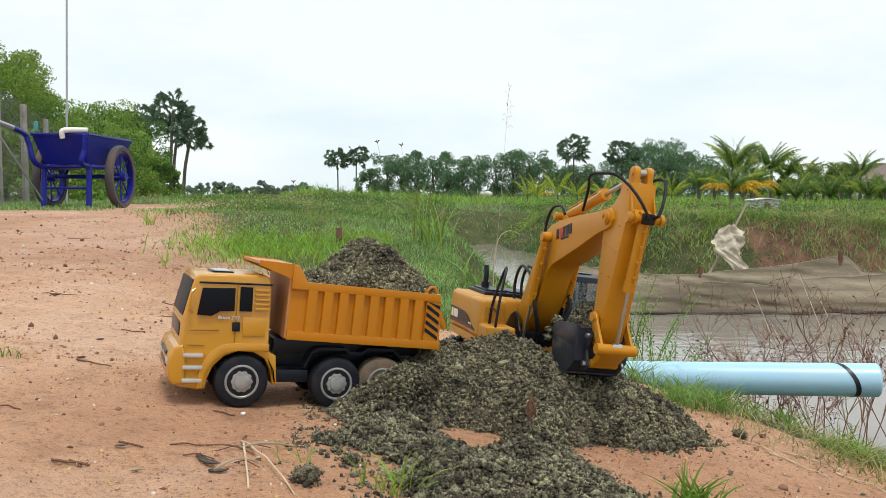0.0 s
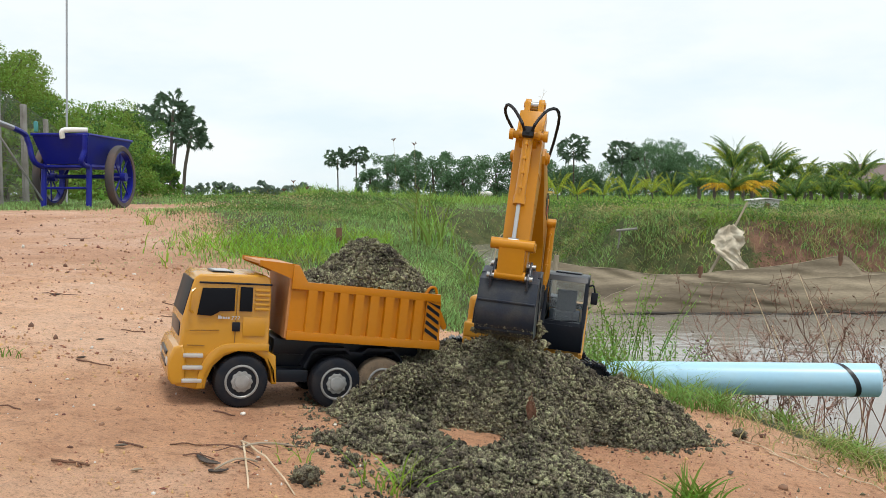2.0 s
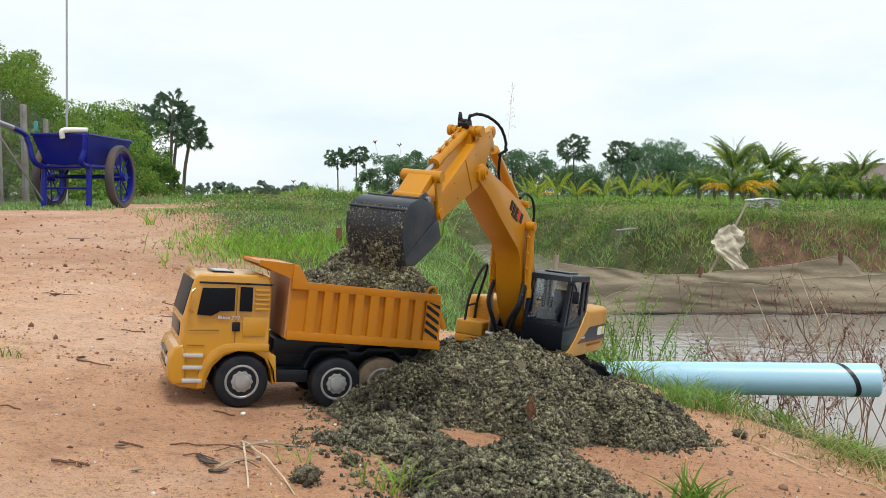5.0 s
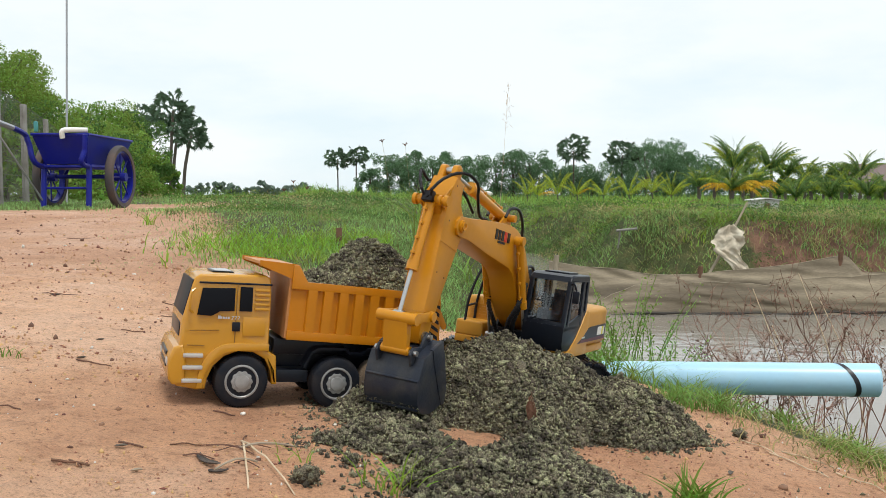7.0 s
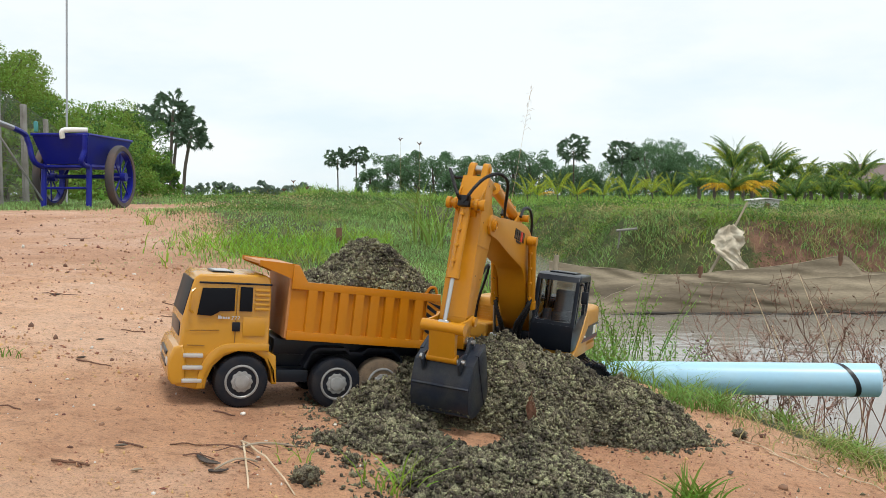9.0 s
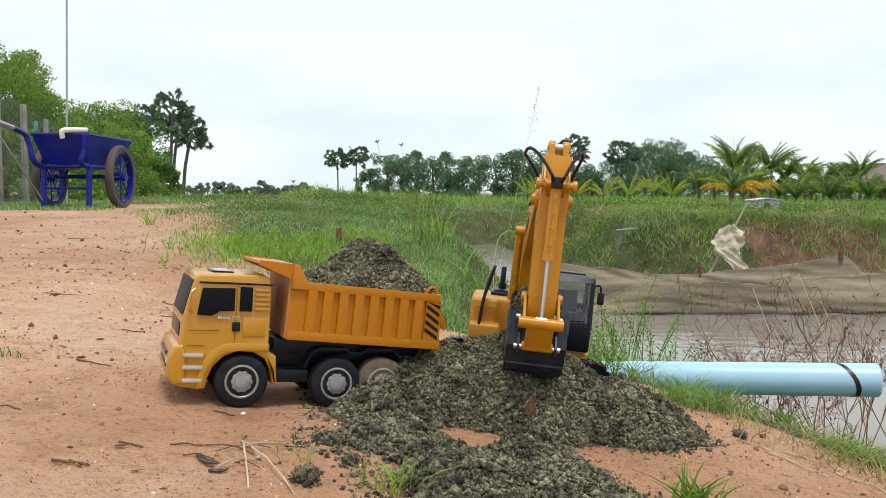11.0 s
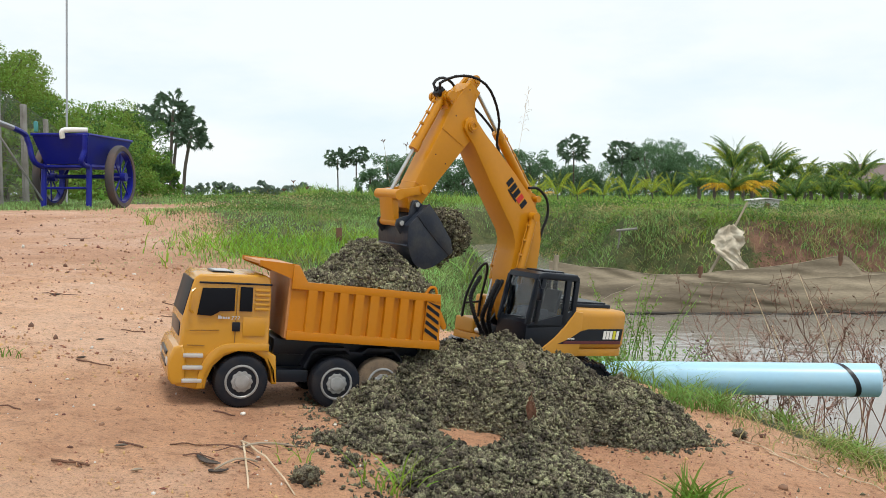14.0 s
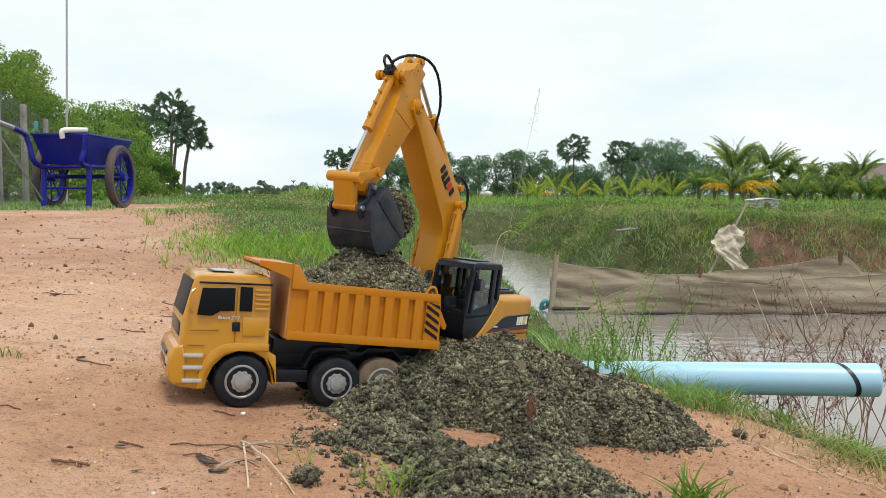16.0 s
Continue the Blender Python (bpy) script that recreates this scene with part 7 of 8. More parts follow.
def net():
    t = thing("fishing_net", "long brown fishing net standing in the muddy water", "net")

    def hanging(x0, x1, y0, tops, seed, n, m=30):
        """One length of netting between the water and a sagging head rope."""
        xs = np.linspace(x0, x1, n)
        top = np.interp(xs, [p for p, q in tops], [q for p, q in tops])
        verts = []
        for j in range(m + 1):
            s = j / m
            z = WATER_Z - 0.03 + (top - WATER_Z + 0.03) * s
            y = y0 + 0.05 * ripple(xs, s * 0.5 + 0 * xs, 2.6, seed) * (0.4 + 0.6 * (1 - s)) + 0.010 * ripple(xs + s * 0.9, s * 1.1 + 0 * xs, 11.0, seed + 1)
            y = y + 0.0030 * ripple(xs * 0.5, s * 2.2 + 0.35 * np.sin(xs * 2.1), 6.0, seed + 3) + 0.0065 * ripple(xs * 1.8 + s * 1.2, s * 1.2, 9.0, seed + 4) + 0.0022 * ripple(xs + s * 0.4, s * 0.6, 46.0, seed + 5) + 0.16 * (s - 0.45) + 0.03 * np.maximum(0, xs - 2.3)
            verts.append(np.stack([xs, y, z + 0.008 * ripple(xs, s + 0 * xs, 14, seed + 2)], 1))
        v = np.concatenate(verts)
        i = np.arange((m + 1) * n).reshape(m + 1, n)
        f = np.stack([i[:-1, :-1].ravel(), i[:-1, 1:].ravel(), i[1:, 1:].ravel(), i[1:, :-1].ravel()], 1)
        sheet_mesh("netting", v, f, M_NET, t, smooth=True)
        b = B()
        tube(b, [(x, y, z) for x, y, z in v[m * n:][:n:3]], 0.0026, 5)
        part("head_rope", b, M_ROPE, t)
        j = max(2, int(m * 0.03 / (0.03 + float(np.mean(top)) - WATER_Z)) + 1)
        # dark tube added along the net's foot for the shade at the waterline
        b = B()
        tube(b, [(x, y - 0.004, z) for x, y, z in v[j * n:(j + 1) * n][::3]], 0.010, 5)
        part("foot_rope", b, M_WATERLINE, t, "dark wet rope")

    hanging(0.72, 4.6, 5.70, ((0.72, -0.080), (1.04, -0.125), (1.52, -0.182), (1.93, -0.157), (2.47, -0.095), (2.77, -0.042), (2.89, -0.164), (3.6, -0.15), (4.6, -0.12)), 51, 170)
    hanging(0.95, 4.6, 5.48, ((0.95, -0.40), (1.10, -0.29), (1.30, -0.215), (1.69, -0.207), (2.157, -0.222), (2.38, -0.188), (2.915, -0.155), (3.6, -0.19), (4.6, -0.16)), 71, 140, 18)
    for x, y, z in ((0.735, 5.60, -0.05), (1.75, 5.78, -0.14), (2.72, 5.80, -0.04), (3.7, 5.85, -0.12)):
        b = B()
        rod(b, (x - 0.05, y, -0.75), (x + 0.02, y + 0.02, z + 0.02), 0.022, 0.018, 9)
        part("stake", b, M_WOOD if x > 1 else M_ROPE, t)
    b = B()
    tube(b, curve_points([(0.655, 5.62, -0.395), (0.66, 5.60, -0.35), (0.69, 5.60, -0.335), (0.70, 5.63, -0.37), (0.67, 5.62, -0.385)], 16), 0.014, 6)
    part("rope_knot", b, M_TEAL, t, "teal rope knot")


net()


def rag():
    t = thing("plastic_rag", "dirty cream plastic sheet hanging on a stick", "plastic sheet")
    b = B()
    tube(b, curve_points([(2.08, 6.62, -0.26), (2.25, 6.7, 0.0), (2.42, 6.75, 0.31)], 8), 0.012, 7, taper=0.008)
    part("stick", b, M_ROPE, t)
    n = 44
    u, w = np.meshgrid(np.linspace(0, 1, n), np.linspace(0, 1, n))
    half = np.interp(w, [0, 0.12, 0.35, 0.55, 0.75, 1.0], [0.045, 0.10, 0.125, 0.105, 0.060, 0.070])
    mid = np.interp(w, [0, 0.3, 0.55, 1.0], [2.25, 2.225, 2.215, 2.325])
    x = mid + (u - 0.5) * 2 * half * (1 + 0.12 * ripple(u, w, 9, 61) + 0.16 * ripple(0.3 * u, w, 26, 66) + 0.07 * ripple(0.3 * u, w, 70, 68))
    z = 0.135 - 0.34 * w - 0.04 * (u - 0.5) ** 2 + 0.012 * ripple(u, w, 8.0, 62)
    y = 6.62 + 0.016 * ripple(u, w, 7.0, 63) + 0.014 * ripple(u, w, 15.0, 64) + 0.009 * np.abs(ripple(u, w, 30.0, 65)) + 0.004 * ripple(u, w, 70.0, 67) - 0.05 * w
    i = np.arange(n * n).reshape(n, n)
    f = np.stack([i[:-1, :-1].ravel(), i[:-1, 1:].ravel(), i[1:, 1:].ravel(), i[1:, :-1].ravel()], 1)
    sheet_mesh("sheet", np.stack([x.ravel(), y.ravel(), z.ravel()], 1), f, M_RAG, t, smooth=True)


rag()

b = B()
sx, sy = -0.1225 * 3.9, 3.9
box(b, sx - 0.013, sx + 0.013, sy - 0.013, sy + 0.013, H(sx, sy) - 0.05, H(sx, sy) + 0.085, 0.004)
tagged(part("wooden_stake", b, M_WOOD), "short weathered brown stake in the grass", "stake")
b = B()
tube(b, curve_points([(0.28, 4.6, H(0.28, 4.6) - 0.02), (0.275, 4.6, H(0.28, 4.6) + 0.17), (0.30, 4.6, H(0.28, 4.6) + 0.34), (0.36, 4.6, H(0.28, 4.6) + 0.39), (0.42, 4.6, H(0.28, 4.6) + 0.37)], 14), 0.0032, 6, taper=0.0016)
tagged(part("bent_stem", b, M_STRAW), "dry bent plant stem arching over the bank", "plant stem")
b = B()
rod(b, (1.70, 8.30, 0.020), (1.885, 8.22, 0.042), 0.012)
rod(b, (1.72, 8.32, H(1.72, 8.32) - 0.02), (1.735, 8.29, 0.022), 0.008)
tagged(part("old_pipe", b, M_POST), "short grey metal pipe poking from the far bank", "pipe")


def wrapper(x, y, size, seed):
    """A crumpled printed plastic wrapper."""
    t = thing("plastic_wrapper", "crumpled white, green and orange plastic wrapper on the soil", "litter", pose(x, y, H(x, y), 0, 0, 25))
    rng = np.random.RandomState(seed)
    n = 9
    for k, (mat, label) in enumerate(((M_PALE, "white plastic"), (M_GRASS, "green printed plastic"), (M_BED, "orange printed plastic"))):
        u, w = np.meshgrid(np.linspace(-1, 1, n), np.linspace(0, 1, n))
        px = size * (0.55 * u + (k - 1) * 0.8) + 0.10 * size * rng.uniform(-1, 1, u.shape)
        py = size * 0.35 * np.sin(3.0 * u + k) + 0.12 * size * rng.uniform(-1, 1, u.shape)
        pz = size * (0.05 + 1.25 * w * (1 - 0.25 * np.abs(u))) * (1.0, 0.8, 0.6)[k] + 0.08 * size * rng.uniform(0, 1, u.shape)
        i = np.arange(n * n).reshape(n, n)
        f = np.stack([i[:-1, :-1].ravel(), i[:-1, 1:].ravel(), i[1:, 1:].ravel(), i[1:, :-1].ravel()], 1)
        sheet_mesh("film", np.stack([px.ravel(), py.ravel(), pz.ravel()], 1), f, mat, t, label)


wrapper(-0.040, 1.50, 0.020, 31)


# ---- dry twigs and weeds at the near shore ----
def twig_bush(x, y, z, h, seed, spread, label, mat, group="dry bushes"):
    rng = random.Random(seed)
    b = B()
    tips = []

    def grow(p, d, L, r, depth):
        pts, at, way = [p], p, d
        for k in range(4):
            way = (way + Vector((rng.uniform(-1, 1), rng.uniform(-1, 1), rng.uniform(-0.7, 0.8))) * 0.34).normalized()
            at = at + way * (L / 4)
            pts.append(at)
        tube(b, pts, r, 3, taper=r * 0.6)
        if depth == 0:
            tips.extend(q[:] for q in pts[2:])
            return
        for k in range(4 if depth == 3 else 3):
            s = pts[rng.choice((2, 3, 4) if depth == 3 else (1, 2, 3, 4))]
            nd = (way + Vector((rng.uniform(-1, 1), rng.uniform(-1, 1), rng.uniform(-0.22, 0.62))) * 1.1).normalized()
            grow(s, nd, L * rng.uniform(0.40, 0.72), max(r * 0.62, 0.0008), depth - 1)

    for k in range(2):
        d = Vector((rng.uniform(-spread, spread), rng.uniform(-spread, spread), 1)).normalized()
        grow(Vector((x + rng.uniform(-0.05, 0.05), y + rng.uniform(-0.05, 0.05), z)), d, h * rng.uniform(0.34, 0.52), 0.0022, 3)
    bush = tagged(part("dry_bush", b, mat, smooth=False), label, "bush", group)
    picked = tips[::3]
    v, f = leaf_cloud(picked, [0.010] * len(picked), [1] * len(picked), 0.0060, np.random.RandomState(seed))
    sheet_mesh("dead_leaves", v, f, M_TWIG, bush, "withered brown leaves")
    return bush


for k, (u, d, h) in enumerate(((0.30, 2.5, 0.30), (0.335, 2.6, 0.34), (0.37, 2.45, 0.34), (0.40, 2.55, 0.40), (0.43, 2.3, 0.42), (0.46, 2.45, 0.44), (0.49, 2.3, 0.42), (0.52, 2.4, 0.40), (0.385, 2.3, 0.36), (0.475, 2.2, 0.40), (0.415, 2.4, 0.40), (0.445, 2.5, 0.42), (0.50, 2.45, 0.44), (0.54, 2.5, 0.44), (0.33, 2.35, 0.30))):
    twig_bush(u * d, d, H(u * d, d) - 0.01, h * (1.2 if u < 0.4 else 1.75), 400 + k, 0.6, "leafless reddish-brown twiggy bush at the water", M_BUSH)


for k, (u0, u1, d, h) in enumerate(((0.435, 0.375, 2.4, 0.52), (0.50, 0.43, 2.35, 0.58), (0.46, 0.40, 2.2, 0.42), (0.52, 0.455, 2.5, 0.50))):
    b = B()
    z = H(u0 * d, d)
    tube(b, curve_points([(u0 * d, d, z - 0.02), ((u0 * 0.55 + u1 * 0.45) * d, d + 0.02, z + 0.56 * h), (u1 * d, d + 0.05, z + h)], 10), 0.0024, 5, taper=0.0014)
    tagged(part("dry_cane", b, M_STRAW), "long pale dry cane leaning among the bushes", "plant stem", "leaning canes")


def weed(x, y, h, seed, group="shore weeds"):
    rng = np.random.RandomState(seed)
    z = H(x, y)
    t = thing("weed", "leggy green weed with small leaves on the shore", "weed", pose(x, y, z), group=group)
    b = B()
    pts = []
    for s in range(4):
        a, q = rng.uniform(0, 6.28), rng.uniform(0.1, 0.45)
        top = Vector((math.cos(a) * q * h, math.sin(a) * q * h, h * rng.uniform(0.7, 1.0)))
        c = curve_points([(0, 0, -0.01), top * 0.5 + Vector((0, 0, 0.08 * h)), top], 10)
        tube(b, c, 0.0016, 4, taper=0.0007)
        for p in c[2:]:
            for k in range(4):
                pts.append(p)
    part("stem", b, M_REED, t, smooth=False)
    v, f = leaf_cloud([p[:] for p in pts], [0.014] * len(pts), [1] * len(pts), 0.0046, rng)
    sheet_mesh("leaves", v, f, M_REED, t)


for k, (u, d, h) in enumerate(((0.195, 1.98, 0.17), (0.215, 1.95, 0.21), (0.235, 1.98, 0.24), (0.255, 1.92, 0.18), (0.205, 2.2, 0.2), (0.265, 2.0, 0.15), (0.18, 2.3, 0.2), (0.165, 2.1, 0.2), (0.15, 2.3, 0.18), (0.185, 2.05, 0.16), (0.225, 2.1, 0.26), (0.245, 2.15, 0.22), (0.14, 2.2, 0.16), (0.205, 1.9, 0.14), (0.275, 2.1, 0.2))):
    weed(u * d, d, h * 1.35, 430 + k)
x, y = scattered(900, 0.13, 0.28, 1.85, 2.6, 23, lambda x, y: 0.8 + 0 * x)
blades("bank_grass", x, y, 0.13 + 0 * y, 0.0042 + 0 * y, M_GRASS2, "long green grass on the bank behind the pipe", 24, lean=0.8, segs=3)

for k, (u, d, h) in enumerate(((0.182, 1.78, 0.10), (0.205, 1.76, 0.07))):
    weed(u * d, d, h, 470 + k)
x, y = scattered(420, 0.17, 0.36, 1.44, 1.80, 25, lambda x, y: np.where(x / y < 0.25, 0.12, 0.75) * step(1.72, 1.60, y + 0.10 * (x / y < 0.25)))
blades("shore_grass", x, y, 0.066 + 0 * y, 0.0030 + 0 * y, M_FRESH, "loose green and straw grass beside the pipe", 26, lean=1.2, segs=3)


# ---- litter on the bare soil ----
def stick_on_ground(name, a, b2, r, mat, label, lift=0.0, category="stick"):
    b = B()
    n = 7
    pts = []
    for k in range(n):
        f = k / (n - 1)
        x, y = a[0] + (b2[0] - a[0]) * f, a[1] + (b2[1] - a[1]) * f
        pts.append((x, y, H(x, y) + r * 0.9 + lift * math.sin(math.pi * f)))
    wig = random.Random(int(a[0] * 1000) + 7)
    pts = [(q[0], q[1] + wig.uniform(-1.2, 1.2) * r, q[2] + wig.uniform(0, 0.5) * r) for q in pts]
    tube(b, pts, r, 6, taper=r * 0.7)
    return tagged(part(name, b, mat), label, category)


stick_on_ground("dry_stick", (-0.228, 0.952), (-0.185, 0.790), 0.0013, M_STRAW, "pale dry straw stick on the soil", 0.004)
stick_on_ground("dry_stick", (-0.231, 0.956), (-0.142, 0.795), 0.0012, M_STRAW, "pale dry straw stick on the soil", 0.006)


def bark_curl(x, y, length, width, turn_z, seed):
    """A strip of dark bark, curled along its length and bowed."""
    rng = np.random.RandomState(seed)
    n, m = 14, 9
    u, w = np.meshgrid(np.linspace(-1, 1, n), np.linspace(-1, 1, m))
    half = width * (0.35 + 0.65 * (1 - 0.6 * u ** 2)) * (1 + 0.18 * ripple(u, 0 * u, 5.0, seed))
    X, Y = length * u, half * np.sin(1.25 * w) + 0.18 * length * (u ** 2 - 0.5)
    Z = half * (1 - np.cos(1.25 * w)) * 0.9 + 0.10 * length * u ** 2 + 0.05 * width * rng.uniform(-1, 1, u.shape)
    c, q = math.cos(turn_z), math.sin(turn_z)
    v = np.stack([(x + c * X - q * Y).ravel(), (y + q * X + c * Y).ravel(), (H(x, y) + 0.001 + Z).ravel()], 1)
    i = np.arange(n * m).reshape(m, n)
    f = np.stack([i[:-1, :-1].ravel(), i[:-1, 1:].ravel(), i[1:, 1:].ravel(), i[1:, :-1].ravel()], 1)
    tagged(sheet_mesh("bark_piece", v, f, M_DARKBARK, smooth=True), "curled dark strip of bark on the soil", "bark")


bark_curl(-0.246, 0.866, 0.024, 0.0042, -0.85, 5)
bark_curl(-0.227, 0.840, 0.010, 0.0034, 0.2, 6)
for a, c, r in (((-0.224, 0.914), (-0.168, 0.955), 0.0017), ((-0.232, 0.846), (-0.196, 0.878), 0.0014), ((-0.300, 0.915), (-0.262, 0.925), 0.0010), ((-0.385, 0.820), (-0.345, 0.812), 0.0016), ((-0.372, 0.828), (-0.350, 0.806), 0.0010)):
    stick_on_ground("dry_root", a, c, r, M_WOOD if a[0] < -0.25 else M_ROPE, "thin dark root on the soil" if a[0] < -0.25 else "olive-brown dry root bent over the soil", 0.001 if a[0] < -0.25 else 0.006, "root")
for k, (ax, ay, bx2, by2) in enumerate(((-0.62, 1.85, -0.55, 1.86), (-0.96, 2.02, -0.88, 2.03), (-0.56, 1.28, -0.51, 1.29), (-0.545, 0.985, -0.50, 0.99), (-0.35, 0.90, -0.32, 0.89), (-1.15, 2.6, -1.05, 2.62), (-0.62, 1.62, -0.57, 1.61),
                                        (-0.70, 2.1, -0.62, 2.08), (-1.6, 3.6, -1.5, 3.65), (-0.30, 1.09, -0.27, 1.085))):
    stick_on_ground("twig", (ax, ay), (bx2, by2), 0.0013, M_TWIG, "small dark twig on the bare soil", 0.0004)


for k, (ax, ay, bx2, by2, r) in enumerate(((-0.262, 0.925, -0.205, 0.905, 0.0011), (-0.225, 0.930, -0.195, 0.945, 0.0009), (-0.250, 0.900, -0.215, 0.925, 0.0008), (-0.232, 0.985, -0.228, 0.945, 0.0009), (-0.275, 0.880, -0.240, 0.875, 0.0010), (-0.22, 0.875, -0.19, 0.86, 0.0008))):
    stick_on_ground("dry_stick", (ax, ay), (bx2, by2), r, M_TWIG, "thin dark rootlet on the soil", 0.003)


def dead_leaf(x, y, size, turn_z, seed, mat, label):
    """A curled dry leaf lying on the soil."""
    rng = np.random.RandomState(seed)
    n = 7
    u, w = np.meshgrid(np.linspace(-1, 1, n), np.linspace(-1, 1, n))
    half = 0.42 * np.sqrt(np.clip(1 - u ** 2, 0, 1)) + 0.02
    X, Y = u, w * half
    Z = 0.32 * (w * half) ** 2 / 0.18 + 0.18 * u ** 2 + 0.05 * rng.uniform(-1, 1, u.shape)
    c, q = math.cos(turn_z), math.sin(turn_z)
    px, py = x + size * (c * X - q * Y), y + size * (q * X + c * Y)
    v = np.stack([px.ravel(), py.ravel(), (H(x, y) + 0.002 + size * Z).ravel()], 1)
    i = np.arange(n * n).reshape(n, n)
    f = np.stack([i[:-1, :-1].ravel(), i[:-1, 1:].ravel(), i[1:, 1:].ravel(), i[1:, :-1].ravel()], 1)
    tagged(sheet_mesh("dead_leaf", v, f, mat, smooth=True), label, "leaf", "dead leaves")


for k, (ax, ay, bx2, by2) in enumerate(((0.470, 1.20, 0.510, 1.10), (0.455, 1.27, 0.480, 1.19), (0.500, 1.23, 0.545, 1.16), (0.53, 1.12, 0.56, 1.05))):
    stick_on_ground("pale_root", (ax, ay), (bx2, by2), 0.0012, M_STRAW, "pale dry root at the edge of the bank", 0.002, "root")

for k, (x, y, size, a) in enumerate(((-0.340, 0.880, 0.009, 0.3), (-0.300, 0.815, 0.008, 0.3), (-0.56, 1.30, 0.010, 0.1), (-0.92, 2.0, 0.016, 0.3), (-0.60, 1.47, 0.010, 0.2), (0.36, 1.04, 0.010, 1.1), (-0.40, 1.60, 0.010, 0.5))):
    dead_leaf(x, y, size * 0.75, a, 700 + k, M_ROPE if k == 1 else M_BARK, "curled straw-brown leaf on the soil" if k == 1 else "curled dark dead leaf on the soil")


def pebbles(name, n, lo, hi, mat, label, seed, keep, u0=-0.6, u1=0.6, d0=0.75, d1=5.0, sub=1):
    rng = np.random.RandomState(seed)
    x, y = scattered(n, u0, u1, d0, d1, seed, keep)
    r = (lo + (hi - lo) * rng.uniform(0, 1, len(x)) ** 3) * np.clip(y / 1.3, 0.8, 2.2)
    v, f = lumps(np.stack([x, y, land(x, y) + r * 0.25], 1), r, rng, sub, 0.35)
    tagged(sheet_mesh(name, v, f, mat), label, "gravel", kind="stuff")


bare = lambda x, y: 1 - turf_at(x, y)
pebbles("gravel", 4800, 0.0006, 0.0026, M_PEBBLE, "scattered dark red grit on the soil", 71, lambda x, y: bare(x, y) * step(0.2, 0.9, 0.55 + 0.5 * ripple(x, y, 6.0, 71)))
pebbles("red_crumbs", 26000, 0.0007, 0.0028, M_CRUMB, "crumbly red soil grains over the bare ground", 76, lambda x, y: bare(x, y) * step(-0.5, 0.8, ripple(x, y, 9.0, 76)), sub=0)
pebbles("leaf_litter", 2200, 0.0008, 0.0040, M_TWIG, "scattered dark leaf litter and bark crumbs on the soil", 75, lambda x, y: bare(x, y) * (0.08 + 0.92 * (ripple(x, y, 7.0, 75) > 0.75)))
pebbles("pale_grit", 420, 0.0008, 0.0028, M_PALE, "scattered pale chips and shells on the soil", 72, bare)
pebbles("soil_crumbs", 2600, 0.0012, 0.0052, M_SOIL, "scattered grey-green soil crumbs round the heap", 73, lambda x, y: np.exp(-((x - 0.08) / 0.40) ** 2 - ((y - 1.08) / 0.28) ** 2) * (0.15 + 0.85 * (ripple(x, y, 14.0, 77) > 0.25)), sub=0)
for k, (x, y, r) in enumerate(((-0.221, 1.11, 0.006), (-0.445, 0.94, 0.004), (0.416, 1.017, 0.009), (-0.391, 0.957, 0.006), (-0.40, 1.03, 0.006), (-0.45, 1.42, 0.005), (-0.66, 1.75, 0.006), (0.455, 1.21, 0.009))):
    rng = np.random.RandomState(80 + k)
    v, f = lumps(np.array([[x, y, H(x, y) + r * 0.15]]), np.array([r * 0.62]), rng, 1, 0.38)
    tagged(sheet_mesh("stone", v, f, M_PEBBLE), "small rough brown stone on the soil", "stone", "small stones")
for k, (x, y, r) in enumerate(((-0.262, 1.095, 0.0032), (-0.139, 1.075, 0.0030), (-0.49, 1.60, 0.003), (-0.20, 0.90, 0.0022))):
    v, f = lumps(np.array([[x, y, H(x, y) + r * 0.4]]), np.array([r]), np.random.RandomState(190 + k), 2, 0.2)
    tagged(sheet_mesh("white_chip", v, f, M_PALE), "small white chip lying on the red soil", "stone chip", "white chips")
for k, (x, y, r) in enumerate(((-0.136, 0.830, 0.018), (-0.131, 0.985, 0.012), (-0.150, 1.005, 0.008), (-0.102, 0.915, 0.010), (-0.122, 0.955, 0.006), (0.461, 1.295, 0.012))):
    c = clump("soil_clod", (r, r, r * 0.75), 110, 90 + k, "lone clod of grey-green mud on the soil", "soil clod", "loose clods")
    c.matrix_basis = pose(x, y, H(x, y) + r * 0.45)
b = B()
rng2 = random.Random(99)
for k in range(26):
    a = rng2.uniform(0, 6.28)
    q = rng2.uniform(0, 0.0075)
    p = Vector((0.1165 + q * math.cos(a), 1.112 + 0.6 * q * math.sin(a), 0.066 + rng2.uniform(0, 0.012)))
    tube(b, [p, p + Vector((rng2.uniform(-0.003, 0.003), -0.003, 0.012)), p + Vector((rng2.uniform(-0.006, 0.006), -0.004, rng2.uniform(0.016, 0.034)))], rng2.uniform(0.0008, 0.0024), 4, taper=0.0004)
tagged(part("root_stub", b, M_ROOT, smooth=False), "splintered reddish-brown root stub in the heap", "root")


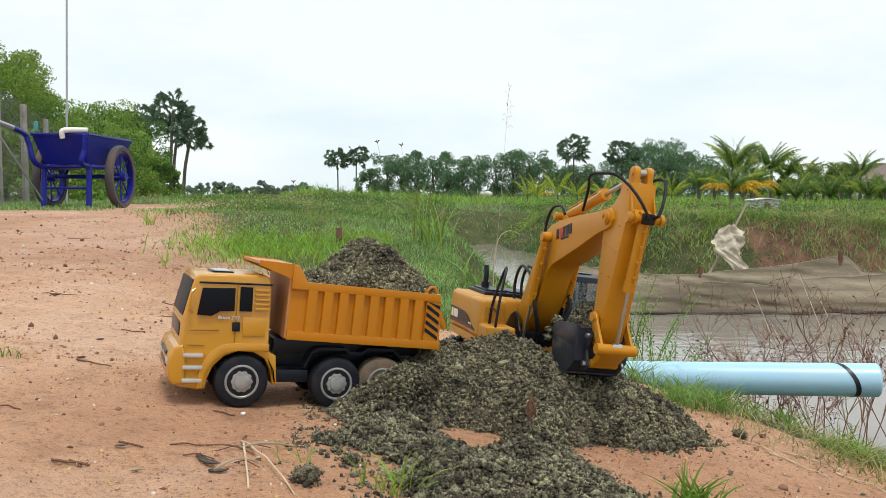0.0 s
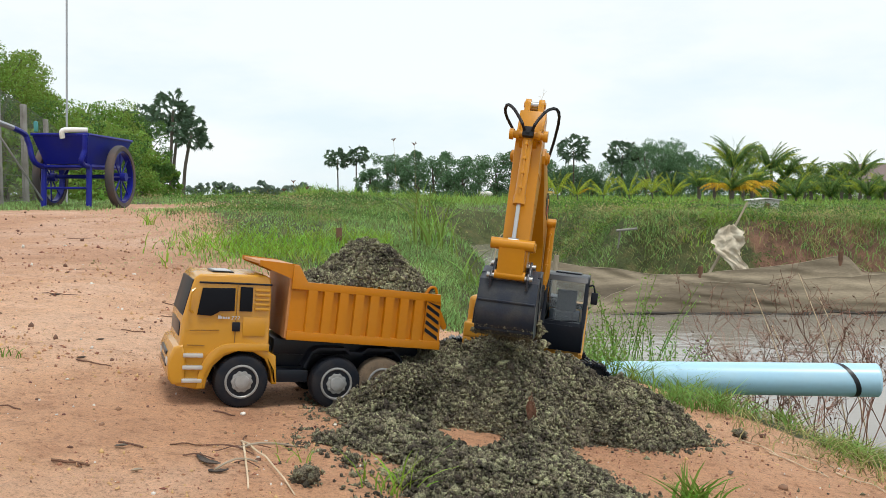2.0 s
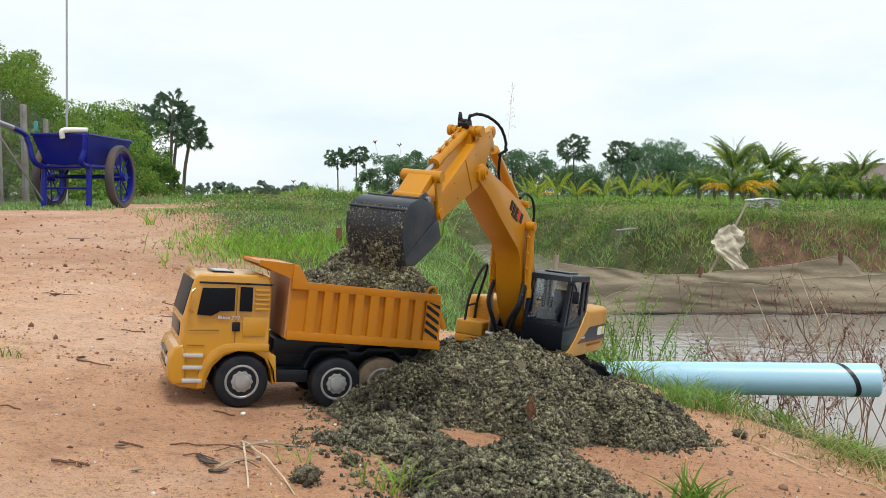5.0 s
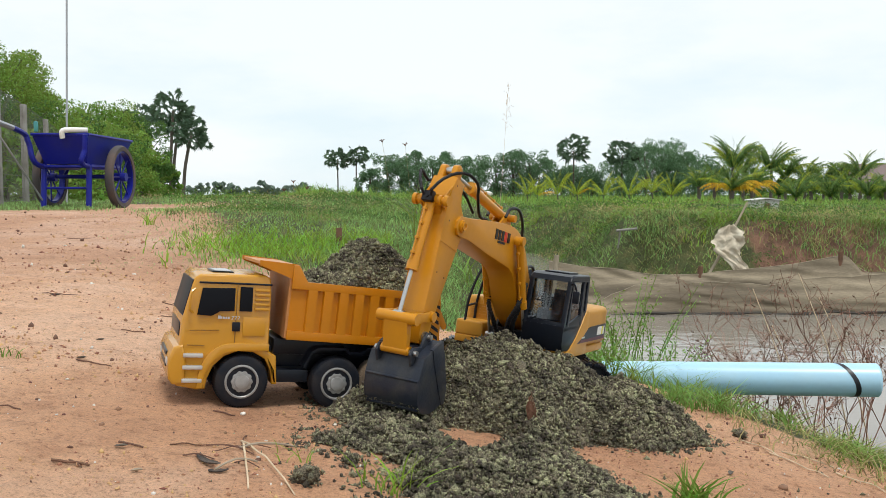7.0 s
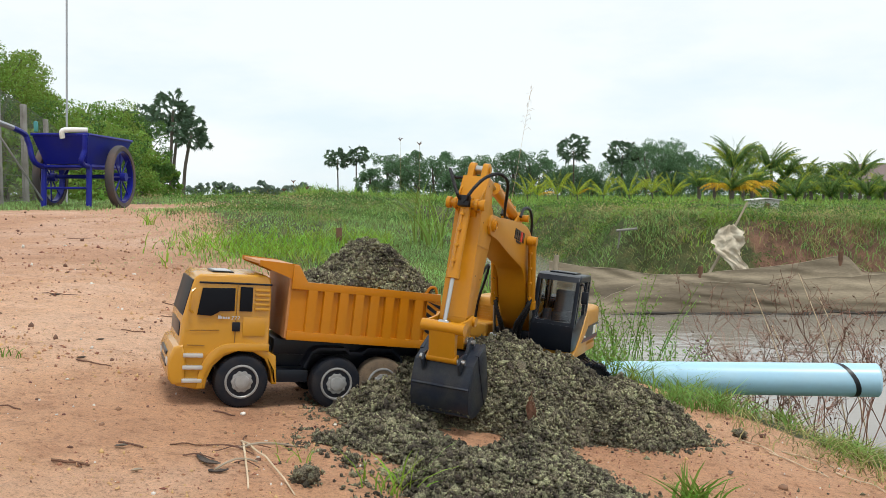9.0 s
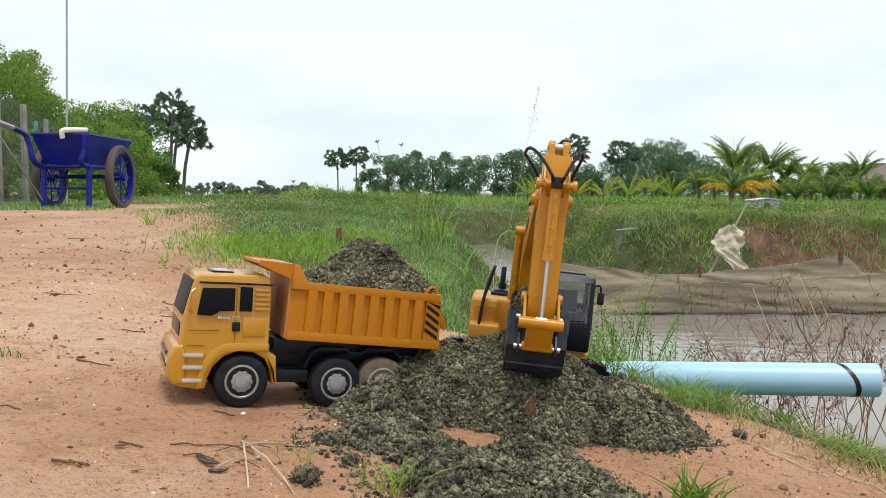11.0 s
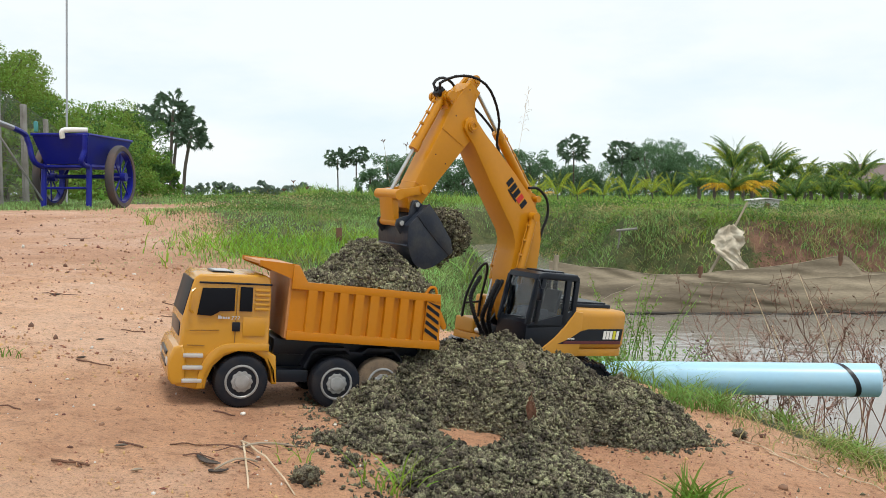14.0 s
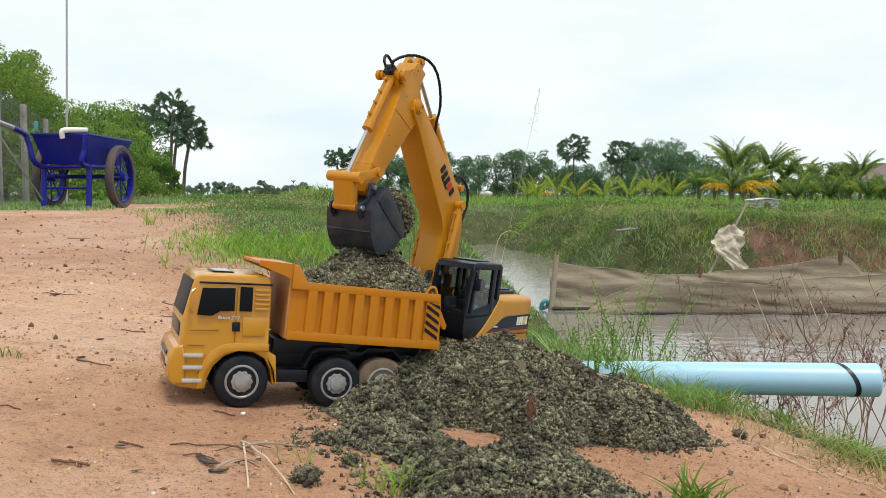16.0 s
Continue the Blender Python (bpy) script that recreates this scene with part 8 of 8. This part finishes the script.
# ---- movement ----
#        t    swing   boom   stick  rocker  link
ARM = [(0, -75.3, 32.1, -97.3, 42.5, 4.0), (0.5, -75.3, 32.1, -97.5, 42.6, 3.7), (0.7, -75.0, 39.7, -90.2, 50.0, 15.8), (1, -74.3, 49.4, -81.3, 45.4, 7.4), (1.2, -87.2, 49.5, -81.4, 43.2, 6.8), (1.5, -100.9, 48.2, -75.4, 41.6, 2.4),
       (2, -100.8, 48.3, -76.0, 78.8, 53.8), (2.5, -101.1, 48.1, -76.0, 115.7, 100.1), (2.7, -110.9, 48.9, -77.5, 118.0, 100.6), (3, -116.1, 49.2, -77.5, 118.2, 100.6), (3.5, -117.5, 49.5, -76.0, 121.3, 104.3),
       (4, -117.3, 48.9, -43.8, 116.6, 99.0), (4.2, -117.2, 48.6, -33.3, 118.2, 100.7), (4.8, -117.3, 44.0, -33.0, 112.0, 94.0), (5.6, -117.4, 30.0, -48.0, 82.0, 59.0), (6.3, -117.4, 24.3, -59.5, 69.1, 42.6), (6.5, -117.0, 25.1, -66.5, 68.2, 43.0),
       (7, -117.2, 25.7, -70.4, 69.2, 42.9), (7.5, -116.9, 26.1, -70.3, 66.9, 40.5), (8, -116.4, 27.6, -76.2, 69.0, 42.1), (8.5, -116.0, 27.4, -76.4, 69.2, 42.4), (9, -109.9, 26.9, -77.6, 69.8, 42.7), (9.2, -109.9, 27.2, -77.4, 66.5, 38.6),
       (9.8, -104.0, 28.0, -80.0, 58.0, 26.0), (10.5, -96.0, 32.0, -83.0, 48.0, 11.5), (11.3, -92.6, 36.0, -82.0, 43.4, 5.2), (11.5, -92.7, 36.1, -82.3, 43.7, 5.9), (12, -92.6, 36.0, -82.2, 44.0, 6.3), (12.5, -92.6, 37.5, -77.3, 39.8, -0.7),
       (13, -91.2, 64.3, -63.2, 46.4, 9.1), (13.3, -91.2, 64.3, -62.9, 46.2, 8.6), (13.5, -111.8, 64.8, -62.0, 46.4, 9.4), (13.6, -121.5, 64.9, -61.4, 46.4, 9.7), (14, -141.9, 62.6, -60.0, 45.0, 9.8), (14.5, -141.1, 64.7, -58.4, 45.9, 8.0),
       (15, -140.8, 65.3, -58.6, 45.0, 7.8), (15.2, -140.3, 65.5, -58.7, 45.6, 8.6), (15.55, -140.0, 65.8, -58.4, 44.0, 6.6), (16, -121.6, 65.9, -58.2, 42.7, 5.7)]
DRIVE = [(0.0, 0, 0, 0), (13.95, 0, 0, 0), (14.5, -0.046, -0.013, 0.009), (15.0, -0.097, -0.014, 0.016), (15.2, -0.120, -0.020, 0.020), (15.55, -0.157, -0.016, 0.024), (16.0, -0.163, -0.020, 0.024)]
PLUME = [(0, 4.8), (0.5, 3.1), (0.7, 0.0), (1, 9.9), (1.2, 13.3), (1.5, 10.7), (2, 14.7), (2.5, 7.3), (3, 12.7), (3.5, 8.9), (4.2, 6.2), (6.5, 5.2), (7.5, 4.2), (8.0, 5.6), (8.5, 14.7), (9, 10.9), (11.5, 13.3), (12.5, 8.7), (13, 9.7), (13.3, 12.7), (14, 10.5), (14.5, 11.9), (15.2, 9.7), (16, 13.5)]
FINGERS = [(0, -10.7), (1.2, -4.7), (2.5, -2.9), (3, -9.9), (3.5, -7.0), (4, -9.0), (4.2, -11.3), (6.5, -11.9), (7.5, -3.5), (8.5, -1.5), (9, 0.0), (11.5, -11.9), (12.5, -3.8), (13.3, -6.7), (13.6, -4.1), (14, -7.9), (15, -5.6), (16, -7.3)]


def glide(rows, t):
    """Values between rows, smooth and without overshoot."""
    a = np.array(rows, float)
    T, V = a[:, 0], a[:, 1:]
    h = np.diff(T)[:, None]
    d = np.diff(V, axis=0) / h
    m = np.zeros_like(V)
    m[1:-1] = np.where(d[:-1] * d[1:] > 0, 2 * d[:-1] * d[1:] / np.where(np.abs(d[:-1] + d[1:]) < 1e-9, 1, d[:-1] + d[1:]), 0)
    m[0], m[-1] = d[0], d[-1]
    k = int(np.clip(np.searchsorted(T, t, side="right") - 1, 0, len(T) - 2))
    s = (t - T[k]) / h[k, 0]
    hh = h[k, 0]
    return (2 * s ** 3 - 3 * s ** 2 + 1) * V[k] + (s ** 3 - 2 * s ** 2 + s) * hh * m[k] + (-2 * s ** 3 + 3 * s ** 2) * V[k + 1] + (s ** 3 - s ** 2) * hh * m[k + 1]


def turn(degrees_up):
    """A turn in the arm's plane: positive lifts the x axis."""
    return Matrix.Rotation(-radians(degrees_up), 4, "Y")


def along_x(p, q, y):
    """A pose at p whose x axis points at q, both (x, z) in the arm's plane."""
    a = math.degrees(math.atan2(q[1] - p[1], q[0] - p[0]))
    return Matrix.Translation((p[0], y, p[1])) @ turn(a)


def spun(a, p):
    c, s = math.cos(radians(a)), math.sin(radians(a))
    return (c * p[0] - s * p[1], s * p[0] + c * p[1])


def plus(p, q):
    return (p[0] + q[0], p[1] + q[1])


def arm_at(t):
    sw, bo, st, ro, li = glide(ARM, t)
    dx, dy, dz = glide(DRIVE, t)
    foot = (FOOT[0], 0.0)
    elbow = plus(foot, spun(bo, (BOOM, 0)))
    boom_pin = plus(foot, spun(bo, BOOM_PIN))
    cyl_at = plus(foot, spun(bo, STICK_CYL_AT))
    onstick = lambda p: plus(elbow, spun(st, p))
    top, clamp_at = onstick((-0.074, 0.0347)), onstick(CLAMP)
    rocker_at, bucket_at = onstick(ROCKER_AT), onstick(BUCKET_AT)
    knee = plus(rocker_at, spun(st + ro, (ROCKER, 0)))
    tip = plus(bucket_at, spun(st + li, (BUCKET_LINK, 0)))
    S = Matrix.Rotation(radians(sw), 4, "Z")
    yb = FOOT[1]
    out = {"base": Matrix.Translation(BASE + Vector((dx, dy, dz)) * EYE_SCALE) @ TILT, "house": S,
           "boom": S @ Matrix.Translation((foot[0], yb, foot[1])) @ turn(bo),
           "stick": S @ Matrix.Translation((elbow[0], yb, elbow[1])) @ turn(st),
           "bucket": S @ Matrix.Translation((bucket_at[0], yb, bucket_at[1])) @ turn(st + li),
           "rocker": S @ Matrix.Translation((rocker_at[0], yb, rocker_at[1])) @ turn(st + ro),
           "yoke": S @ along_x(knee, tip, yb)}
    rams = []
    for y in (-0.034, 0.034):
        rams.append((S @ along_x(boom_pin, CYL_FOOT, yb + y), S @ along_x(CYL_FOOT, boom_pin, yb + y) @ Matrix.Rotation(math.pi, 4, "Z")))
    rams.append((S @ along_x(cyl_at, top, yb), S @ along_x(top, cyl_at, yb) @ Matrix.Rotation(math.pi, 4, "Z")))
    rams.append((S @ along_x(clamp_at, knee, yb), S @ along_x(knee, clamp_at, yb) @ Matrix.Rotation(math.pi, 4, "Z")))
    out["rams"] = rams
    onboom = lambda p: plus(foot, spun(bo, p))
    for side in (-1, 1):
        k = 1.25 if side < 0 else 1.0
        ctrl = [(*onstick((-0.011, 0.080)), 0.0045), (*onstick((-0.022, 0.0905)), 0.010), (*onstick((-0.050, 0.074)), 0.022 * k), (*onstick((-0.067, 0.045)), 0.034 * k), (*onstick((-0.066, 0.010)), 0.038 * k),
                (*onboom((0.378, 0.058 if side > 0 else 0.080)), 0.031 * k), (*onboom((0.334, 0.047 if side > 0 else 0.086)), 0.021), (*onboom((0.292, 0.062 if side > 0 else 0.072)), 0.014)]
        fine = curve_points([(x, yb + side * y, z) for x, z, y in ctrl], 84)
        run = [0.0]
        for a, c in zip(fine, fine[1:]):
            run.append(run[-1] + (c - a).length)
        ends = [fine[int(np.argmin(np.abs(np.array(run) - run[-1] * q / HOSE_PIECES)))] for q in range(HOSE_PIECES + 1)]
        out["hose", side] = [S @ Matrix.Translation((a + c) / 2) @ (c - a).to_track_quat("X", "Z").to_matrix().to_4x4() for a, c in zip(ends, ends[1:])]

    def sized(m):
        m = m.copy()
        m.translation = m.translation * EYE_SCALE
        return m

    base = out.pop("base")
    out = {k: [sized(q) for q in v] if isinstance(v, list) else sized(v) for k, v in out.items() if k != "rams"}
    out["base"], out["rams"] = base, [(sized(a), sized(b)) for a, b in rams]
    return out


def motions():
    times = sorted({round(k * 0.1, 2) for k in range(161)})
    poses = [(t, arm_at(t)) for t in times]
    walk(excavator, [(t, p["base"]) for t, p in poses])
    for ob, key in ((house, "house"), (boom, "boom"), (stick, "stick"), (bucket, "bucket"), (links["rocker_arm"], "rocker"), (links["yoke"], "yoke")):
        walk(ob, [(t, p[key]) for t, p in poses])
    pairs = links["boom_ram"] + links["stick_ram"] + links["bucket_ram"]
    for i, (barrel, shaft) in enumerate(pairs):
        walk(barrel, [(t, p["rams"][i][0]) for t, p in poses])
        walk(shaft, [(t, p["rams"][i][1]) for t, p in poses])

    for side, pieces in links["hose"].items():
        for i, ob in enumerate(pieces):
            walk(ob, [(t, p["hose", side][i]) for t, p in poses])

    def held(t, offset):
        p = arm_at(t)
        off = offset.copy()
        off.translation = off.translation * EYE_SCALE
        return p["base"] @ p["bucket"] @ off

    # the second scoop lies in the heap, is lifted out and carried to the truck
    # offset fitted to the camera's view; the lump sits past the bucket's lip
    inside = pose(-0.028, 0, -0.099, 0, 10, 0)
    p = held(10.9, inside).translation
    bed = pose(p.x, p.y + 0.02, H(p.x, p.y) + 0.03, 10, 20, 15)
    rows = [(0.0, bed), (9.9, bed), (10.1, bed)]
    for t in times:
        if t >= 10.9:
            rows.append((t, held(t, inside)))
    walk(scoop, rows)
    # the first scoop slides out over the heap
    p = held(2.1, pose(0.006, 0, -0.09)).translation
    rest = pose(p.x, p.y + 0.01, H(p.x, p.y) + float(heap_height(p.x, p.y)) - 0.024, 10, 30, 20)
    rows = [(t, held(t, pose(-0.008, 0, -0.053, 0, 0, 0))) for t in times if t <= 1.75]
    rows += [(2.0, held(2.0, pose(-0.004, 0, -0.085, 0, 15, 0))), (2.2, rest @ pose(0, 0, 0.02)), (2.35, rest), (16.0, rest)]
    walk(scoop_first, rows)
    # the mound by the rear wheel is dug away into the heap
    by_wheel, dug_in = pose(-0.048, 1.150, 0.094, 0, 0, 20), pose(0.07, 1.235, 0.060, 0, 20, 40)
    walk(mound, [(0.0, by_wheel), (5.3, by_wheel), (5.8, pose(0.0, 1.19, 0.085, 0, 10, 30)), (6.25, dug_in), (16.0, dug_in)])
    # stalks that sway in the wind, turning about their feet
    def sway(ob, rows):
        foot = ob.matrix_basis.copy()
        walk(ob, [(t, foot @ pose(0, 0, 0, 1.5 * math.sin(3 * t), a, 0)) for t, a in rows])

    sway(plume, [(t, a * 0.933) for t, a in PLUME])
    sway(finger_a, FINGERS)
    sway(finger_b, [(t, a * 0.8 + 1.0) for t, a in FINGERS])
    rng = random.Random(5)
    for i, ob in enumerate(CRUMBS):
        early = i % 2 == 0
        t0 = rng.uniform(1.75, 2.6) if early else rng.uniform(3.75, 4.45)
        off = pose(rng.uniform(-0.005, 0.03), rng.uniform(-0.05, 0.05), rng.uniform(-0.118, -0.085), rng.uniform(0, 60), rng.uniform(0, 60), 0)
        start = held(t0, off)
        p = start.translation.copy()
        if early:
            floor_z = float(land(p.x, p.y)) + max(0.0, float(heap_height(p.x, p.y))) + 0.004
        else:
            lx, ly = rng.uniform(-0.225, -0.115), rng.uniform(-0.105, -0.030)
            spot = TRUCK @ Vector((lx, ly, 0.172 + 0.045 * math.exp(-((lx + 0.165) / 0.035) ** 2) * (1 - abs(ly + 0.075) / 0.09)))
            floor_z = spot.z
        drop = max(p.z - floor_z, 0.01)
        fall = math.sqrt(2 * drop / 9.81)
        rows = [(t, held(t, off)) for t in times if t < t0 - 0.06] + [(round(t0, 2), start)]
        n = 4
        for k in range(1, n + 1):
            q = start.copy()
            q.translation.z = p.z - drop * (k / n) ** 2
            if not early:
                q.translation.x += (spot.x - p.x) * k / n
                q.translation.y += (spot.y - p.y) * k / n
            rows.append((t0 + max(fall, 0.15) * k / n, q))
        rows.append((16.0, rows[-1][1]))
        walk(ob, rows)


motions()
